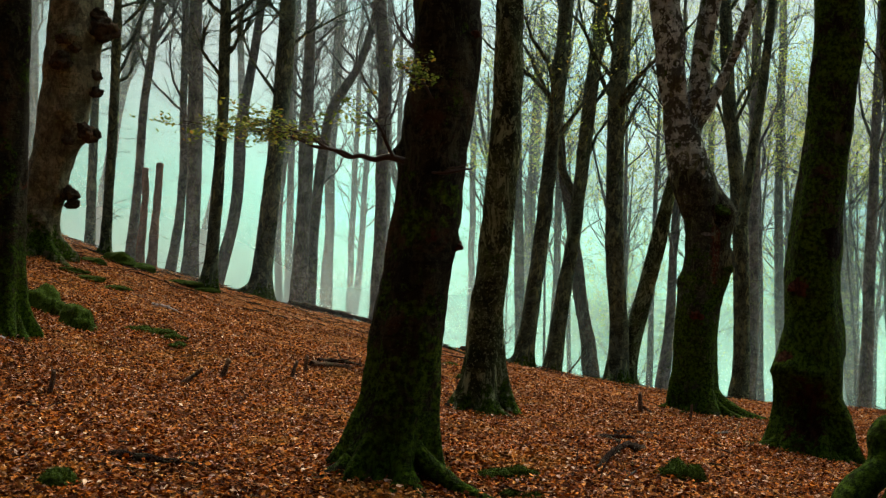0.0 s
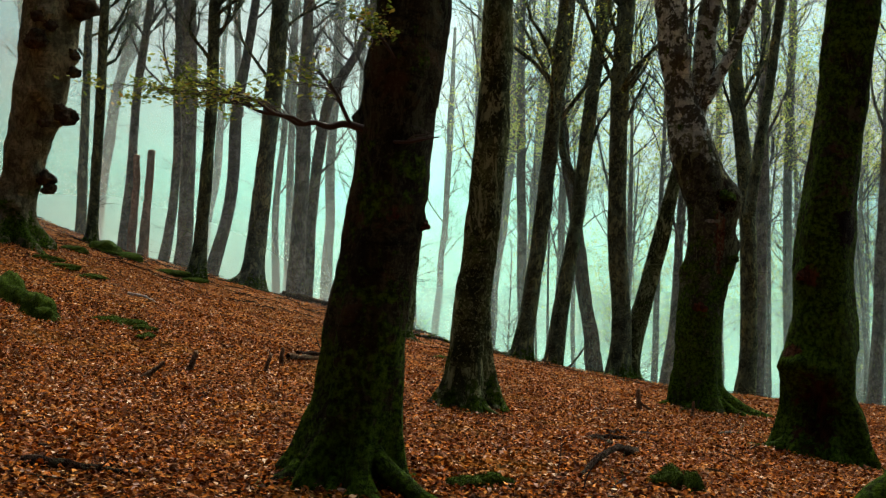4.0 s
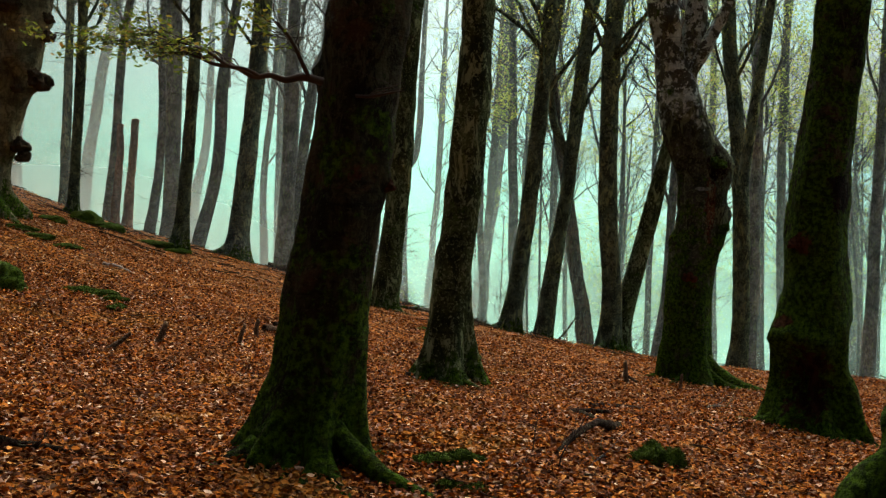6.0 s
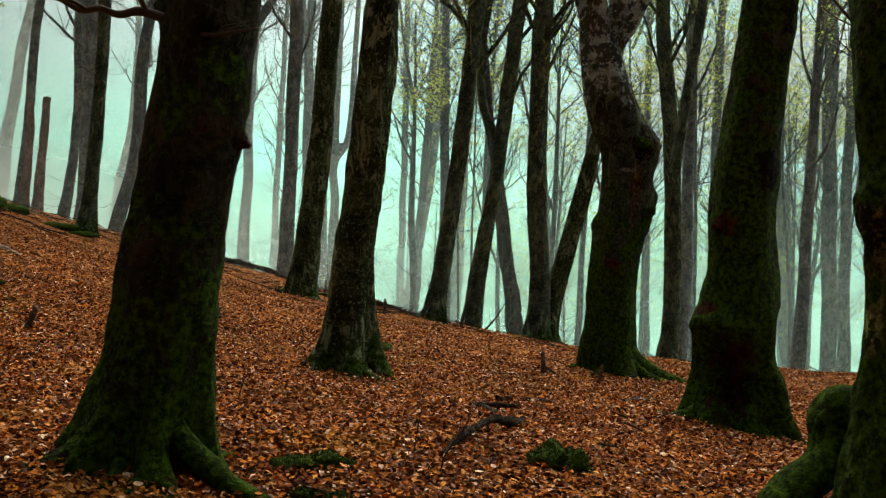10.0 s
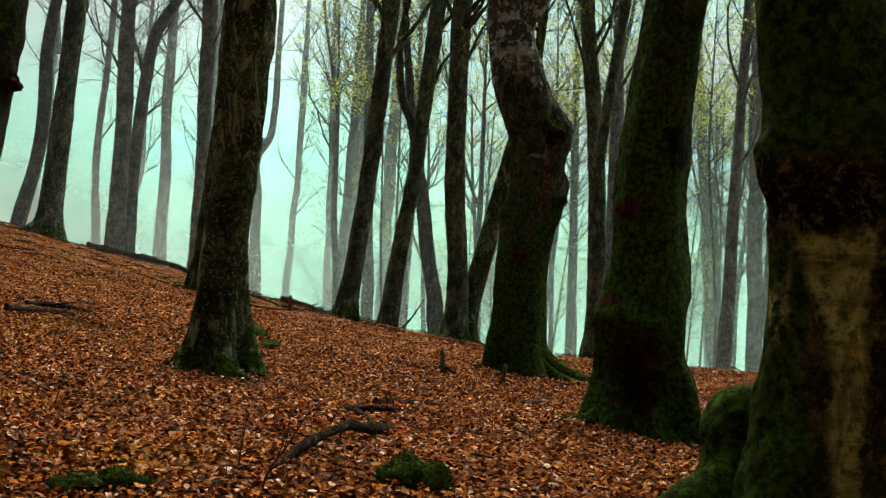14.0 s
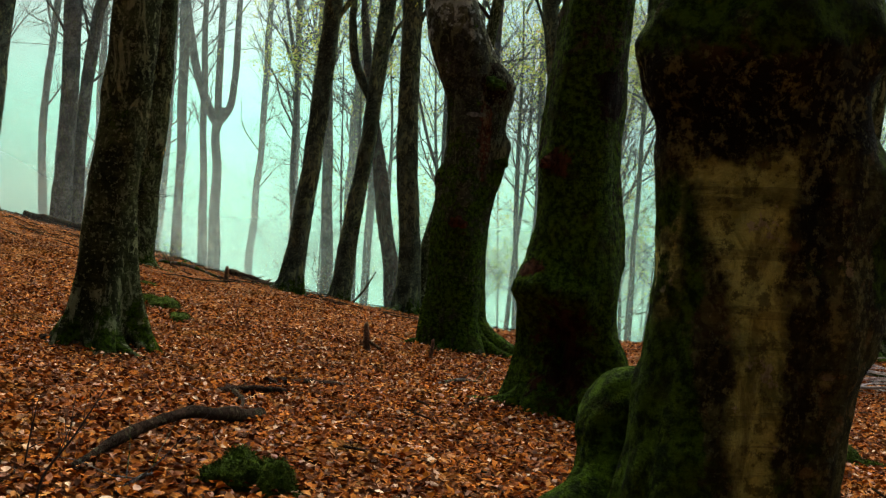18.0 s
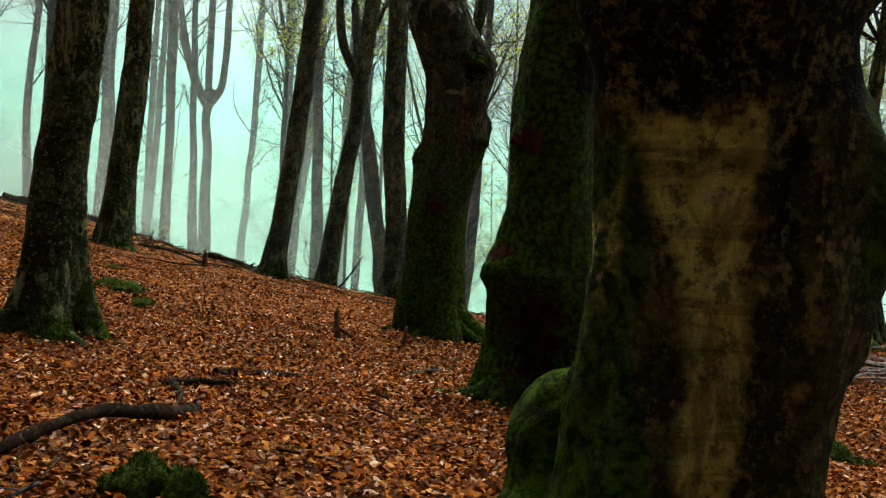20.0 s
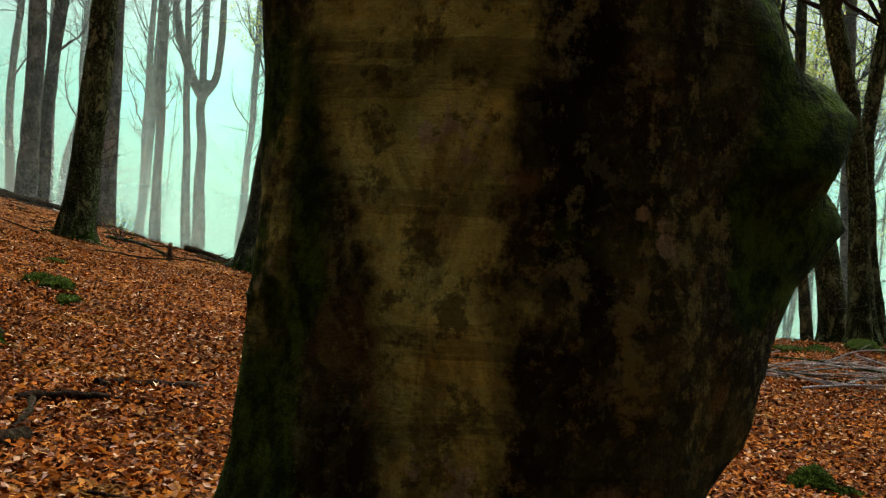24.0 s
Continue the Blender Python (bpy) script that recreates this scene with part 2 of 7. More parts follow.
bark_dead = bark("bark_dead", (0.018, 0.010, 0.006), (0.070, 0.043, 0.028), 0.2, 0.0, ringed=0.0)
bark_bleached = bark("bark_bleached", (0.34, 0.325, 0.33), (0.64, 0.62, 0.635), 0.0, 0.0)


def twig_bark():
    k = Nodes("twig_bark")
    col = k.mix(k.noise(k.coords(), 30, 3), (0.014, 0.010, 0.008), (0.048, 0.035, 0.028))
    return k.finish(col, 0.8, 0.2)


def moss_green():
    k = Nodes("moss")
    p = k.coords()
    col = k.mix(k.step(k.noise(p, 42, 6, 0.75), 0.3, 0.72), (0.007, 0.016, 0.001), (0.072, 0.128, 0.006))
    col = k.mix(k.math("MULTIPLY", k.step(k.noise(p, 7, 4), 0.55, 0.75), 0.7), col, (0.02, 0.018, 0.006))
    k.bump(k.noise(p, 90, 5, 0.8), 1.0, 0.02)
    return k.finish(col, 0.95, 0.1)


def mul_(k, a, b):
    return k.math("MULTIPLY", a, b)


def mixed(k, a, b):
    return k.mix(0.6, a, b)


def island_leaf(name, *stops, rough=0.7, spec=0.15, through=0.0):
    """Leaves that differ from one to the next."""
    k = Nodes(name)
    geo = k.n.new("ShaderNodeNewGeometry")
    col = k.ramp(geo.outputs["Random Per Island"], *stops)
    vein = k.noise(k.coords(), 55, 4, 0.7)
    col = k.mix(k.math("MULTIPLY", k.step(vein, 0.45, 0.75), 0.4), col, (0.055, 0.020, 0.007))
    if name == "litter_leaf":  # drier and wetter stretches
        pos = k.coords()
        col = k.mix(mul_(k, k.step(k.noise(pos, 0.55, 4, 0.6), 0.48, 0.62), 0.5), col, mixed(k, col, (0.09, 0.035, 0.012)))
        col = k.mix(mul_(k, k.step(k.noise(pos, 0.8, 3, 0.5), 0.56, 0.66), 0.35), col, mixed(k, col, (0.40, 0.22, 0.03)))
    mat = k.finish(col, rough, spec)
    if through:
        tr = k.node("ShaderNodeBsdfTranslucent", Color=col)
        mx = k.node("ShaderNodeMixShader", Fac=through)
        k.l.new(k.bsdf.outputs[0], mx.inputs[1])
        k.l.new(tr.outputs[0], mx.inputs[2])
        k.l.new(mx.outputs[0], k.out.inputs[0])
    return mat


def litter_ground():
    """Packed wet beech litter below the loose leaves."""
    k = Nodes("litter_ground")
    p = k.coords()
    vor = k.node("ShaderNodeTexVoronoi", Vector=p, Scale=19.0, Randomness=1.0)
    sep = k.node("ShaderNodeSeparateColor", Color=vor.outputs["Color"])
    col = k.ramp(sep.outputs[0], (0.0, (0.045, 0.018, 0.010)), (0.3, (0.10, 0.030, 0.005)), (0.55, (0.20, 0.056, 0.004)), (0.8, (0.34, 0.11, 0.009)), (1.0, (0.50, 0.25, 0.08)))
    wide = k.noise(p, 0.7, 5, 0.6)
    col = k.mix(k.math("MULTIPLY", k.step(wide, 0.45, 0.75), 0.55), col, (0.045, 0.022, 0.012))
    col = k.mix(k.math("MULTIPLY", k.step(k.noise(p, 5, 4), 0.55, 0.75), 0.5), col, (0.05, 0.02, 0.009))
    k.bump(k.math("ADD", vor.outputs["Distance"], k.noise(p, 30, 4)), 1.0, 0.04)
    return k.finish(col, 0.8, 0.05)


def mist(name, density, low, high, slope=False):
    """Drifting mist: thick near the ground, thinner and patchy above; it only scatters light."""
    k = Nodes(name)
    p = k.coords()
    sep = k.node("ShaderNodeSeparateXYZ", Vector=p)
    up = k.math("SUBTRACT", 1.0, k.step(sep.outputs[2], low, high))
    patch = k.noise(k.coords((0.02, 0.02, 0.04)), 3.0, 4, 0.55)
    amount = k.math("MULTIPLY", density, k.math("ADD", 0.45, k.math("ADD", k.math("MULTIPLY", up, 1.1), k.math("MULTIPLY", k.math("SUBTRACT", patch, 0.5), 0.6))))
    if slope:  # hangs on the upper slope only
        amount = k.math("MULTIPLY", amount, k.math("SUBTRACT", 1.0, k.step(sep.outputs[0], -14, 3)))
    tr = k.node("ShaderNodeBsdfTransparent")
    tint = (0.56, 0.62, 0.60, 1) if slope else (0.80, 0.97, 0.94, 1)
    di = k.node("ShaderNodeBsdfDiffuse", Color=tint)
    tl = k.node("ShaderNodeBsdfTranslucent", Color=tint)
    both = k.node("ShaderNodeMixShader", Fac=0.72)
    k.l.new(di.outputs[0], both.inputs[1])
    k.l.new(tl.outputs[0], both.inputs[2])
    mx = k.node("ShaderNodeMixShader", Fac=amount)
    k.l.new(tr.outputs[0], mx.inputs[1])
    k.l.new(both.outputs[0], mx.inputs[2])
    k.l.new(mx.outputs[0], k.out.inputs[0])
    return k.mat


def mist_glow_backdrop():
    """A glowing sheet painted as the bright valley mist, far behind everything."""
    k = Nodes("mist_glow_backdrop")
    p = k.coords()
    sep = k.node("ShaderNodeSeparateXYZ", Vector=p)
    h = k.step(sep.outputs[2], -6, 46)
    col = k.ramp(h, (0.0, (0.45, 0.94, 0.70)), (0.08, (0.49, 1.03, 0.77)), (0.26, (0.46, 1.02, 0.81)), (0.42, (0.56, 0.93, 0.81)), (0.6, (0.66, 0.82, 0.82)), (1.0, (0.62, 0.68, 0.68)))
    upper_right = k.math("MULTIPLY", k.step(sep.outputs[0], -6, 24), k.step(sep.outputs[2], 2, 17))  # whiter glow painted towards the upper right
    col = k.mix(upper_right, col, (0.48, 0.57, 0.585))
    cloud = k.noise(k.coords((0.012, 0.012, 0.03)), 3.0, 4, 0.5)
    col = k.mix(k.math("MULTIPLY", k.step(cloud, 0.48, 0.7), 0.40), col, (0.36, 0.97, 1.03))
    side_glow = k.node("ShaderNodeMapRange", Value=sep.outputs[0])  # glow painted dimmer towards the left
    side_glow.inputs["From Min"].default_value, side_glow.inputs["From Max"].default_value = -46, 14
    side_glow.inputs["To Min"].default_value, side_glow.inputs["To Max"].default_value = 0.34, 1.55
    col = k.mix(side_glow.outputs[0], (0.0, 0.0, 0.0), col)
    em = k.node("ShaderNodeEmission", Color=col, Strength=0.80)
    k.l.new(em.outputs[0], k.out.inputs[0])
    return k.mat


# unseen dark wall, added to keep sky light off the camera-facing trunks
def sky_block():
    k = Nodes("sky_block")
    col = k.mix(k.noise(k.coords((1, 1, 0.1)), 0.8, 5, 0.7), (0.012, 0.012, 0.010), (0.07, 0.065, 0.05))
    return k.finish(col, 0.9, 0.1)


twig_mat, moss_mat, ground_mat = twig_bark(), moss_green(), litter_ground()
# grey-lavender and palest stops paint the wet sheen and glints of some leaves
litter_mat = island_leaf("litter_leaf", (0.0, (0.034, 0.015, 0.008)), (0.15, (0.075, 0.025, 0.010)), (0.35, (0.17, 0.044, 0.007)), (0.55, (0.30, 0.083, 0.007)), (0.72, (0.44, 0.142, 0.014)), (0.77, (0.20, 0.095, 0.068)), (0.88, (0.56, 0.25, 0.055)), (0.935, (0.36, 0.21, 0.17)), (0.975, (0.60, 0.39, 0.24)), (1.0, (0.85, 0.62, 0.42)), rough=0.75, spec=0.04)
snag_mat = bark("snag_wood", (0.15, 0.07, 0.052), (0.40, 0.21, 0.155), 0.2, 0.0)
burl_mat = bark("burl_bark", (0.016, 0.011, 0.007), (0.085, 0.058, 0.034), 0.1, 0.0)
rust_mat = bark("rust_bark", (0.02, 0.009, 0.005), (0.13, 0.045, 0.02), 0.0, 0.0)
wood_mat = bark("dead_wood", (0.07, 0.042, 0.026), (0.22, 0.14, 0.09), 0.2, 0.0)
spray_leaf = island_leaf("spray_leaf", (0.0, (0.05, 0.09, 0.012)), (0.5, (0.12, 0.17, 0.02)), (0.9, (0.26, 0.27, 0.04)), (1.0, (0.30, 0.16, 0.03)), through=0.4)
green_leaf = island_leaf("green_leaf", (0.0, (0.18, 0.30, 0.02)), (0.5, (0.40, 0.52, 0.09)), (0.88, (0.66, 0.66, 0.13)), (1.0, (0.60, 0.36, 0.04)), through=0.8)


# ---------------------------------------------------------------- the lie of the land
def lie(x, y):
    """Height of the forest floor: a flank that falls to the right and rolls over a ridge ahead."""
    x, y = np.asarray(x, float), np.asarray(y, float)
    xs, ys = np.clip(x, -45, 30), np.clip(y, -12, 60)
    g = -0.42266 - 0.04509 * xs + 0.00445 * xs**2 + 0.05606 * ys - 0.00408 * xs * ys - 0.00146 * ys**2
    g = g + 0.5 * np.exp(-(((x - 12) / 5) ** 2) - ((y - 23) / 7) ** 2)
    g = g + 0.16 * np.exp(-(((x - 1.5) / 2.2) ** 2) - ((y - 10.8) / 2.2) ** 2) - 0.22 * np.exp(-(((x + 4) / 3) ** 2) - ((y - 14) / 3) ** 2) + 0.3 * np.exp(-(((x + 9) / 3) ** 2) - ((y - 23.5) / 3) ** 2) - 0.1 * np.exp(-(((x - 0) / 2.5) ** 2) - ((y - 17) / 2.5) ** 2) + 0.15 * np.exp(-(((x + 4) / 4) ** 2) - ((y - 36) / 4) ** 2)
    over = np.logaddexp(0, (y - 41 + 0.12 * np.clip(-x, 0, 30)) / 2.0) * 2.0
    g = g - 0.36 * over
    return g + 0.03 * np.sin(1.3 * x + 0.7 * y) + 0.025 * np.sin(2.1 * y - 0.9 * x) + 0.015 * np.sin(4.1 * x + 3.3 * y)


def mesh_of(name, verts, faces, material, smooth=True):
    me = bpy.data.meshes.new(name)
    me.from_pydata([tuple(v) for v in verts], [], faces)
    if smooth:
        me.polygons.foreach_set("use_smooth", [True] * len(me.polygons))
    me.materials.append(material)
    me.update()
    return me


def quick_mesh(name, verts, tris, material, smooth=False):
    """A mesh from arrays of places and triangles."""
    me = bpy.data.meshes.new(name)
    verts, tris = np.asarray(verts, np.float32), np.asarray(tris, np.int32)
    me.vertices.add(len(verts))
    me.vertices.foreach_set("co", verts.ravel())
    me.loops.add(tris.size)
    me.loops.foreach_set("vertex_index", tris.ravel())
    me.polygons.add(len(tris))
    me.polygons.foreach_set("loop_start", np.arange(0, tris.size, 3, dtype=np.int32))
    me.polygons.foreach_set("loop_total", np.full(len(tris), 3, np.int32))
    me.polygons.foreach_set("use_smooth", np.full(len(tris), smooth))
    me.materials.append(material)
    me.update(calc_edges=True)
    return me


def part(name, me, parent, label="", kind=""):
    ob = new(name, me)
    ob.parent = parent
    return tagged(ob, label=label, kind=kind)


def thing(name, place, label, category, group="", kind=""):
    ob = new(name)
    ob.empty_display_size = 0.2
    ob.location = place
    return tagged(ob, label, category, group, kind)


def glide(points, steps):
    """A smooth run through rows of numbers, evenly over their length, with no overshoot between uneven rows."""
    p = np.asarray(points, float)
    h = np.maximum(np.linalg.norm(np.diff(p[:, :3], axis=0), axis=1), 1e-6)
    cut = np.r_[0, np.cumsum(h)]
    s = np.linspace(0, cut[-1], steps)
    i = np.clip(np.searchsorted(cut, s, side="right") - 1, 0, len(p) - 2)
    slope = np.diff(p, axis=0) / h[:, None]
    m = np.vstack([slope[:1], slope[-1:]]) if len(p) == 2 else np.vstack(
        [slope[:1], (slope[:-1] * h[1:, None] + slope[1:] * h[:-1, None]) / (h[1:] + h[:-1])[:, None], slope[-1:]])
    g = h[i][:, None]
    u = (s - cut[i])[:, None] / g
    return ((1 + 2 * u) * (1 - u) ** 2 * p[i] + u * (1 - u) ** 2 * g * m[i] + u**2 * (3 - 2 * u) * p[i + 1] + u**2 * (u - 1) * g * m[i + 1])


def tube(run, sides, bulge=None, side=None):
    """Places and triangles of a tube along run (x, y, z, radius); bulge(places, angles, along) scales the radius; side: a fixed direction to start each ring from."""
    c, r = run[:, :3], run[:, 3]
    t = np.gradient(c, axis=0)
    t /= np.maximum(np.linalg.norm(t, axis=1, keepdims=True), 1e-9)
    ref = np.where(np.abs(t[:, 2:3]) > 0.75, np.array([[1.0, 0, 0]]), np.array([[0, 0, 1.0]]))
    if side is not None:
        ref = np.repeat(np.array([side], float), len(c), 0)
    u = ref - (ref * t).sum(1, keepdims=True) * t
    u /= np.linalg.norm(u, axis=1, keepdims=True)
    v = np.cross(t, u)
    ang = np.linspace(0, 2 * math.pi, sides, endpoint=False)
    rad = np.repeat(r[:, None], sides, 1)
    if bulge is not None:
        rad = bulge(c, rad, ang)
    verts = c[:, None] + rad[..., None] * (np.cos(ang)[None, :, None] * u[:, None] + np.sin(ang)[None, :, None] * v[:, None])
    n = len(c)
    i, j = np.meshgrid(np.arange(n - 1), np.arange(sides), indexing="ij")
    k = (j + 1) % sides
    a, b, d, e = i * sides + j, i * sides + k, (i + 1) * sides + k, (i + 1) * sides + j
    tris = np.concatenate([np.stack([a, b, d], -1).reshape(-1, 3), np.stack([a, d, e], -1).reshape(-1, 3)])
    tip = len(verts.reshape(-1, 3))
    cap = np.stack([(n - 1) * sides + np.arange(sides), (n - 1) * sides + (np.arange(sides) + 1) % sides, np.full(sides, tip)], -1)
    return np.vstack([verts.reshape(-1, 3), c[-1:] + t[-1:] * r[-1] * 0.4]), np.vstack([tris, cap])


def joined(pieces):
    verts, tris, n = [], [], 0
    for v, f in pieces:
        verts.append(v)
        tris.append(f + n)
        n += len(v)
    return np.vstack(verts), np.vstack(tris)


def leaf_cloud(centres, rng, size, tilt, fold=0.3, plain=False):
    """A folded oval leaf at every centre: seven places and six triangles, or a plain lozenge of four and two."""
    n = len(centres)
    s = size * rng.uniform(0.65, 1.25, n)
    yaw, a, b = rng.uniform(0, 2 * math.pi, n), rng.normal(0, tilt, n), rng.normal(0, tilt, n)
    f, w, o = rng.normal(0, fold, n), rng.uniform(0.25, 0.36, n), np.zeros(n)
    curl = rng.normal(0, 0.35 * fold, n)
    row = lambda x, y, z: np.stack([o + x, o + y, o + z], -1)
    if plain:
        shape = [row(-0.5, 0, 0), row(0.05, -w, 0.3 * np.abs(f)), row(0.5, 0, curl), row(0.05, w, 0.3 * f)]
        order = np.array([[0, 1, 2], [0, 2, 3]])
    else:
        edge = 0.35 * np.abs(f)
        shape = [row(-0.52, 0, 0.3 * curl), row(-0.22, -0.85 * w, edge), row(0.2, -w, 0.9 * edge), row(0.52, 0, curl), row(0.2, w, 0.9 * edge), row(-0.22, 0.85 * w, edge + 0.3 * curl), row(0.0, 0, -0.15 * f)]
        order = np.array([[0, 1, 6], [1, 2, 6], [2, 3, 6], [3, 4, 6], [4, 5, 6], [5, 0, 6]])
    shape = np.stack(shape, 1) * s[:, None, None]
    ca, sa, cb, sb, cy, sy = np.cos(a), np.sin(a), np.cos(b), np.sin(b), np.cos(yaw), np.sin(yaw)
    x, y, z = shape[..., 0], shape[..., 1], shape[..., 2]
    y, z = y * ca[:, None] - z * sa[:, None], y * sa[:, None] + z * ca[:, None]
    x, z = x * cb[:, None] + z * sb[:, None], -x * sb[:, None] + z * cb[:, None]
    x, y = x * cy[:, None] - y * sy[:, None], x * sy[:, None] + y * cy[:, None]
    verts = np.stack([x, y, z], -1) + np.asarray(centres)[:, None]
    tris = (np.arange(n) * shape.shape[1])[:, None, None] + order
    return verts.reshape(-1, 3), tris.reshape(-1, 3)


# ---------------------------------------------------------------- forest floor, mist, glowing backdrop, unseen light-blocking wall
def forest_floor():
    xs = np.unique(np.r_[np.linspace(-70, -14, 40), np.linspace(-14, 14, 190), np.linspace(14, 70, 40)])
    ys = np.unique(np.r_[np.linspace(-30, 4, 22), np.linspace(4, 26, 180), np.linspace(26, 44, 70), np.linspace(44, 130, 40)])
    gx, gy = np.meshgrid(xs, ys)
    z = lie(gx, gy)
    rough = np.array([noise.noise((x * 2.3, y * 2.3, 0.0)) + 0.5 * noise.noise((x * 6.1, y * 6.1, 3.0)) for x, y in zip(gx.ravel(), gy.ravel())])
    z = z + 0.022 * rough.reshape(z.shape)
    n, m = gx.shape
    i, j = np.meshgrid(np.arange(n - 1), np.arange(m - 1), indexing="ij")
    a = i * m + j
    tris = np.concatenate([np.stack([a, a + 1, a + m + 1], -1).reshape(-1, 3), np.stack([a, a + m + 1, a + m], -1).reshape(-1, 3)])
    ob = new("ground", quick_mesh("ground", np.stack([gx.ravel(), gy.ravel(), z.ravel()], -1), tris, ground_mat, True))
    return tagged(ob, "sloping forest floor covered with wet rust-brown beech litter", "ground", kind="structure")


forest_floor()


def arc_sheet(name, radius, low, high, start, end, material, label, centre=(0, 0)):
    ang = np.radians(np.linspace(start, end, 49))
    x, y = centre[0] + radius * np.sin(ang), centre[1] + radius * np.cos(ang)
    verts = np.concatenate([np.stack([x, y, np.full(49, low)], -1), np.stack([x, y, np.full(49, high)], -1)])
    i = np.arange(48)
    tris = np.concatenate([np.stack([i, i + 1, i + 50], -1), np.stack([i, i + 50, i + 49], -1)])
    ob = new(name, quick_mesh(name, verts, tris, material, True))
    return tagged(ob, label, "mist" if "mist" in name else "backdrop", kind="structure")


MIST = ((39.5, 0.03), (48.2, 0.12), (56.5, 0.13), (69.0, 0.22))
for far, density in MIST:
    arc_sheet("mist", far, -14, 40, -75, 75, mist("mist", density, -1.0, 7.0), "thin pale mist drifting between the trunks")
arc_sheet("mist", 34.2, -6, 40, -75, 30, mist("mist", 0.075, -1.0, 9.0, True), "thin pale mist hanging on the upper slope")
arc_sheet("mist", 47.0, -10, 40, -75, 30, mist("mist", 0.40, 0.5, 6.5, True), "grey mist lying behind the brow of the slope")
# emissive backdrop: the brightness of the mist is painted into its glow
arc_sheet("backdrop", 118, -30, 62, -88, 88, mist_glow_backdrop(), "glowing backdrop painted as pale green valley mist behind the wood")
# high wall out of view behind the camera, added to block light
arc_sheet("backdrop", 118, -30, 112, 88, 272, sky_block(), "unseen dark wall behind the camera that blocks sky light")


# ---------------------------------------------------------------- trees
def bulges(base, seed, flare, lobes, burls, relief, ribs=0.0):
    """Scales a trunk's radius: root flare, fluting, burls and bark relief."""
    rng = np.random.default_rng(seed)
    ph = rng.uniform(0, 6.28, 4)

    def scale(c, rad, ang):
        h = c[:, 2:3] - base
        lobe = 0.5 + 0.5 * np.cos(lobes * ang[None] + ph[0] + 0.6 * np.sin(ang[None] * 2 + ph[1]))
        up = np.maximum(h, 0)
        ridge = np.abs(np.sin((lobes + 2) * 0.5 * ang[None] + ph[2] + 0.5 * np.sin(ang[None] * 3 + ph[3]))) ** 0.7
        grow = 1 + flare * np.exp(-up / 0.22) * (0.25 + 1.0 * lobe**2) + flare * np.exp(-up / 0.6) * (0.75 * lobe - 0.15) + 0.30 * flare * np.exp(-up / 0.4) * (ridge - 0.6)
        grow = grow + 0.05 * np.sin(3 * ang[None] + ph[2] + 1.1 * h) + 0.035 * np.sin(5 * ang[None] + ph[3] - 1.7 * h)
        if ribs:  # flutes that fade out above a man's height
            grow = grow + ribs * (np.abs(np.sin(6.5 * ang[None] + 0.5 * np.sin(2.2 * h + ph[1]) + ph[0])) - 0.6) * np.clip(1.7 - up, 0, 1)
        out = rad * grow
        for height, turn, size, spread in burls:
            d = (ang[None] - radians(turn) + math.pi) % (2 * math.pi) - math.pi
            lump = np.exp(-((((h - height) / spread) ** 2 + (d * rad / spread) ** 2) ** 1.3))
            out = out + size * lump * (0.85 + 0.3 * np.sin(h * 31 + turn) * np.sin(ang[None] * 9 + height * 7))
        if relief:
            wob = np.empty_like(out)
            for i in range(out.shape[0]):
                for j in range(out.shape[1]):
                    x, y, z = c[i, 0] + rad[i, j] * math.cos(ang[j]), c[i, 1] + rad[i, j] * math.sin(ang[j]), c[i, 2]
                    wob[i, j] = noise.noise((x * 3.1 + seed, y * 3.1, z * 1.6)) + 0.55 * noise.noise((x * 9, y * 9, z * 5 + seed)) + 0.3 * noise.noise((x * 23, y * 23, z * 15 + seed))
            out = out + relief * wob
        return out

    return scale


def spread(run, rng, count, reach, first, thick, lift=0.5, rows=5):
    """Twigs that leave a limb (x, y, z, radius); returns their runs."""
    out = []
    for _ in range(count):
        k = int((first + (1 - first) * rng.random()) * (len(run) - 1))
        t = run[min(k + 1, len(run) - 1), :3] - run[max(k - 1, 0), :3]
        t /= max(np.linalg.norm(t), 1e-6)
        d = t * 0.75 + rng.normal(0, 0.55, 3) + (0, 0, lift * rng.random())
        d /= np.linalg.norm(d)
        n, length = rows, reach * rng.uniform(0.5, 1.2)
        p, pts = run[k, :3].copy(), []
        r0 = min(run[k, 3] * 0.6, thick)
        for i in range(n):
            pts.append([*p, r0 * (1 - 0.8 * i / (n - 1))])
            p = p + d * length / (n - 1)
            d = d + rng.normal(0, 0.16, 3) + (0, 0, 0.10)
            d /= np.linalg.norm(d)
        out.append(np.array(pts))
    return out


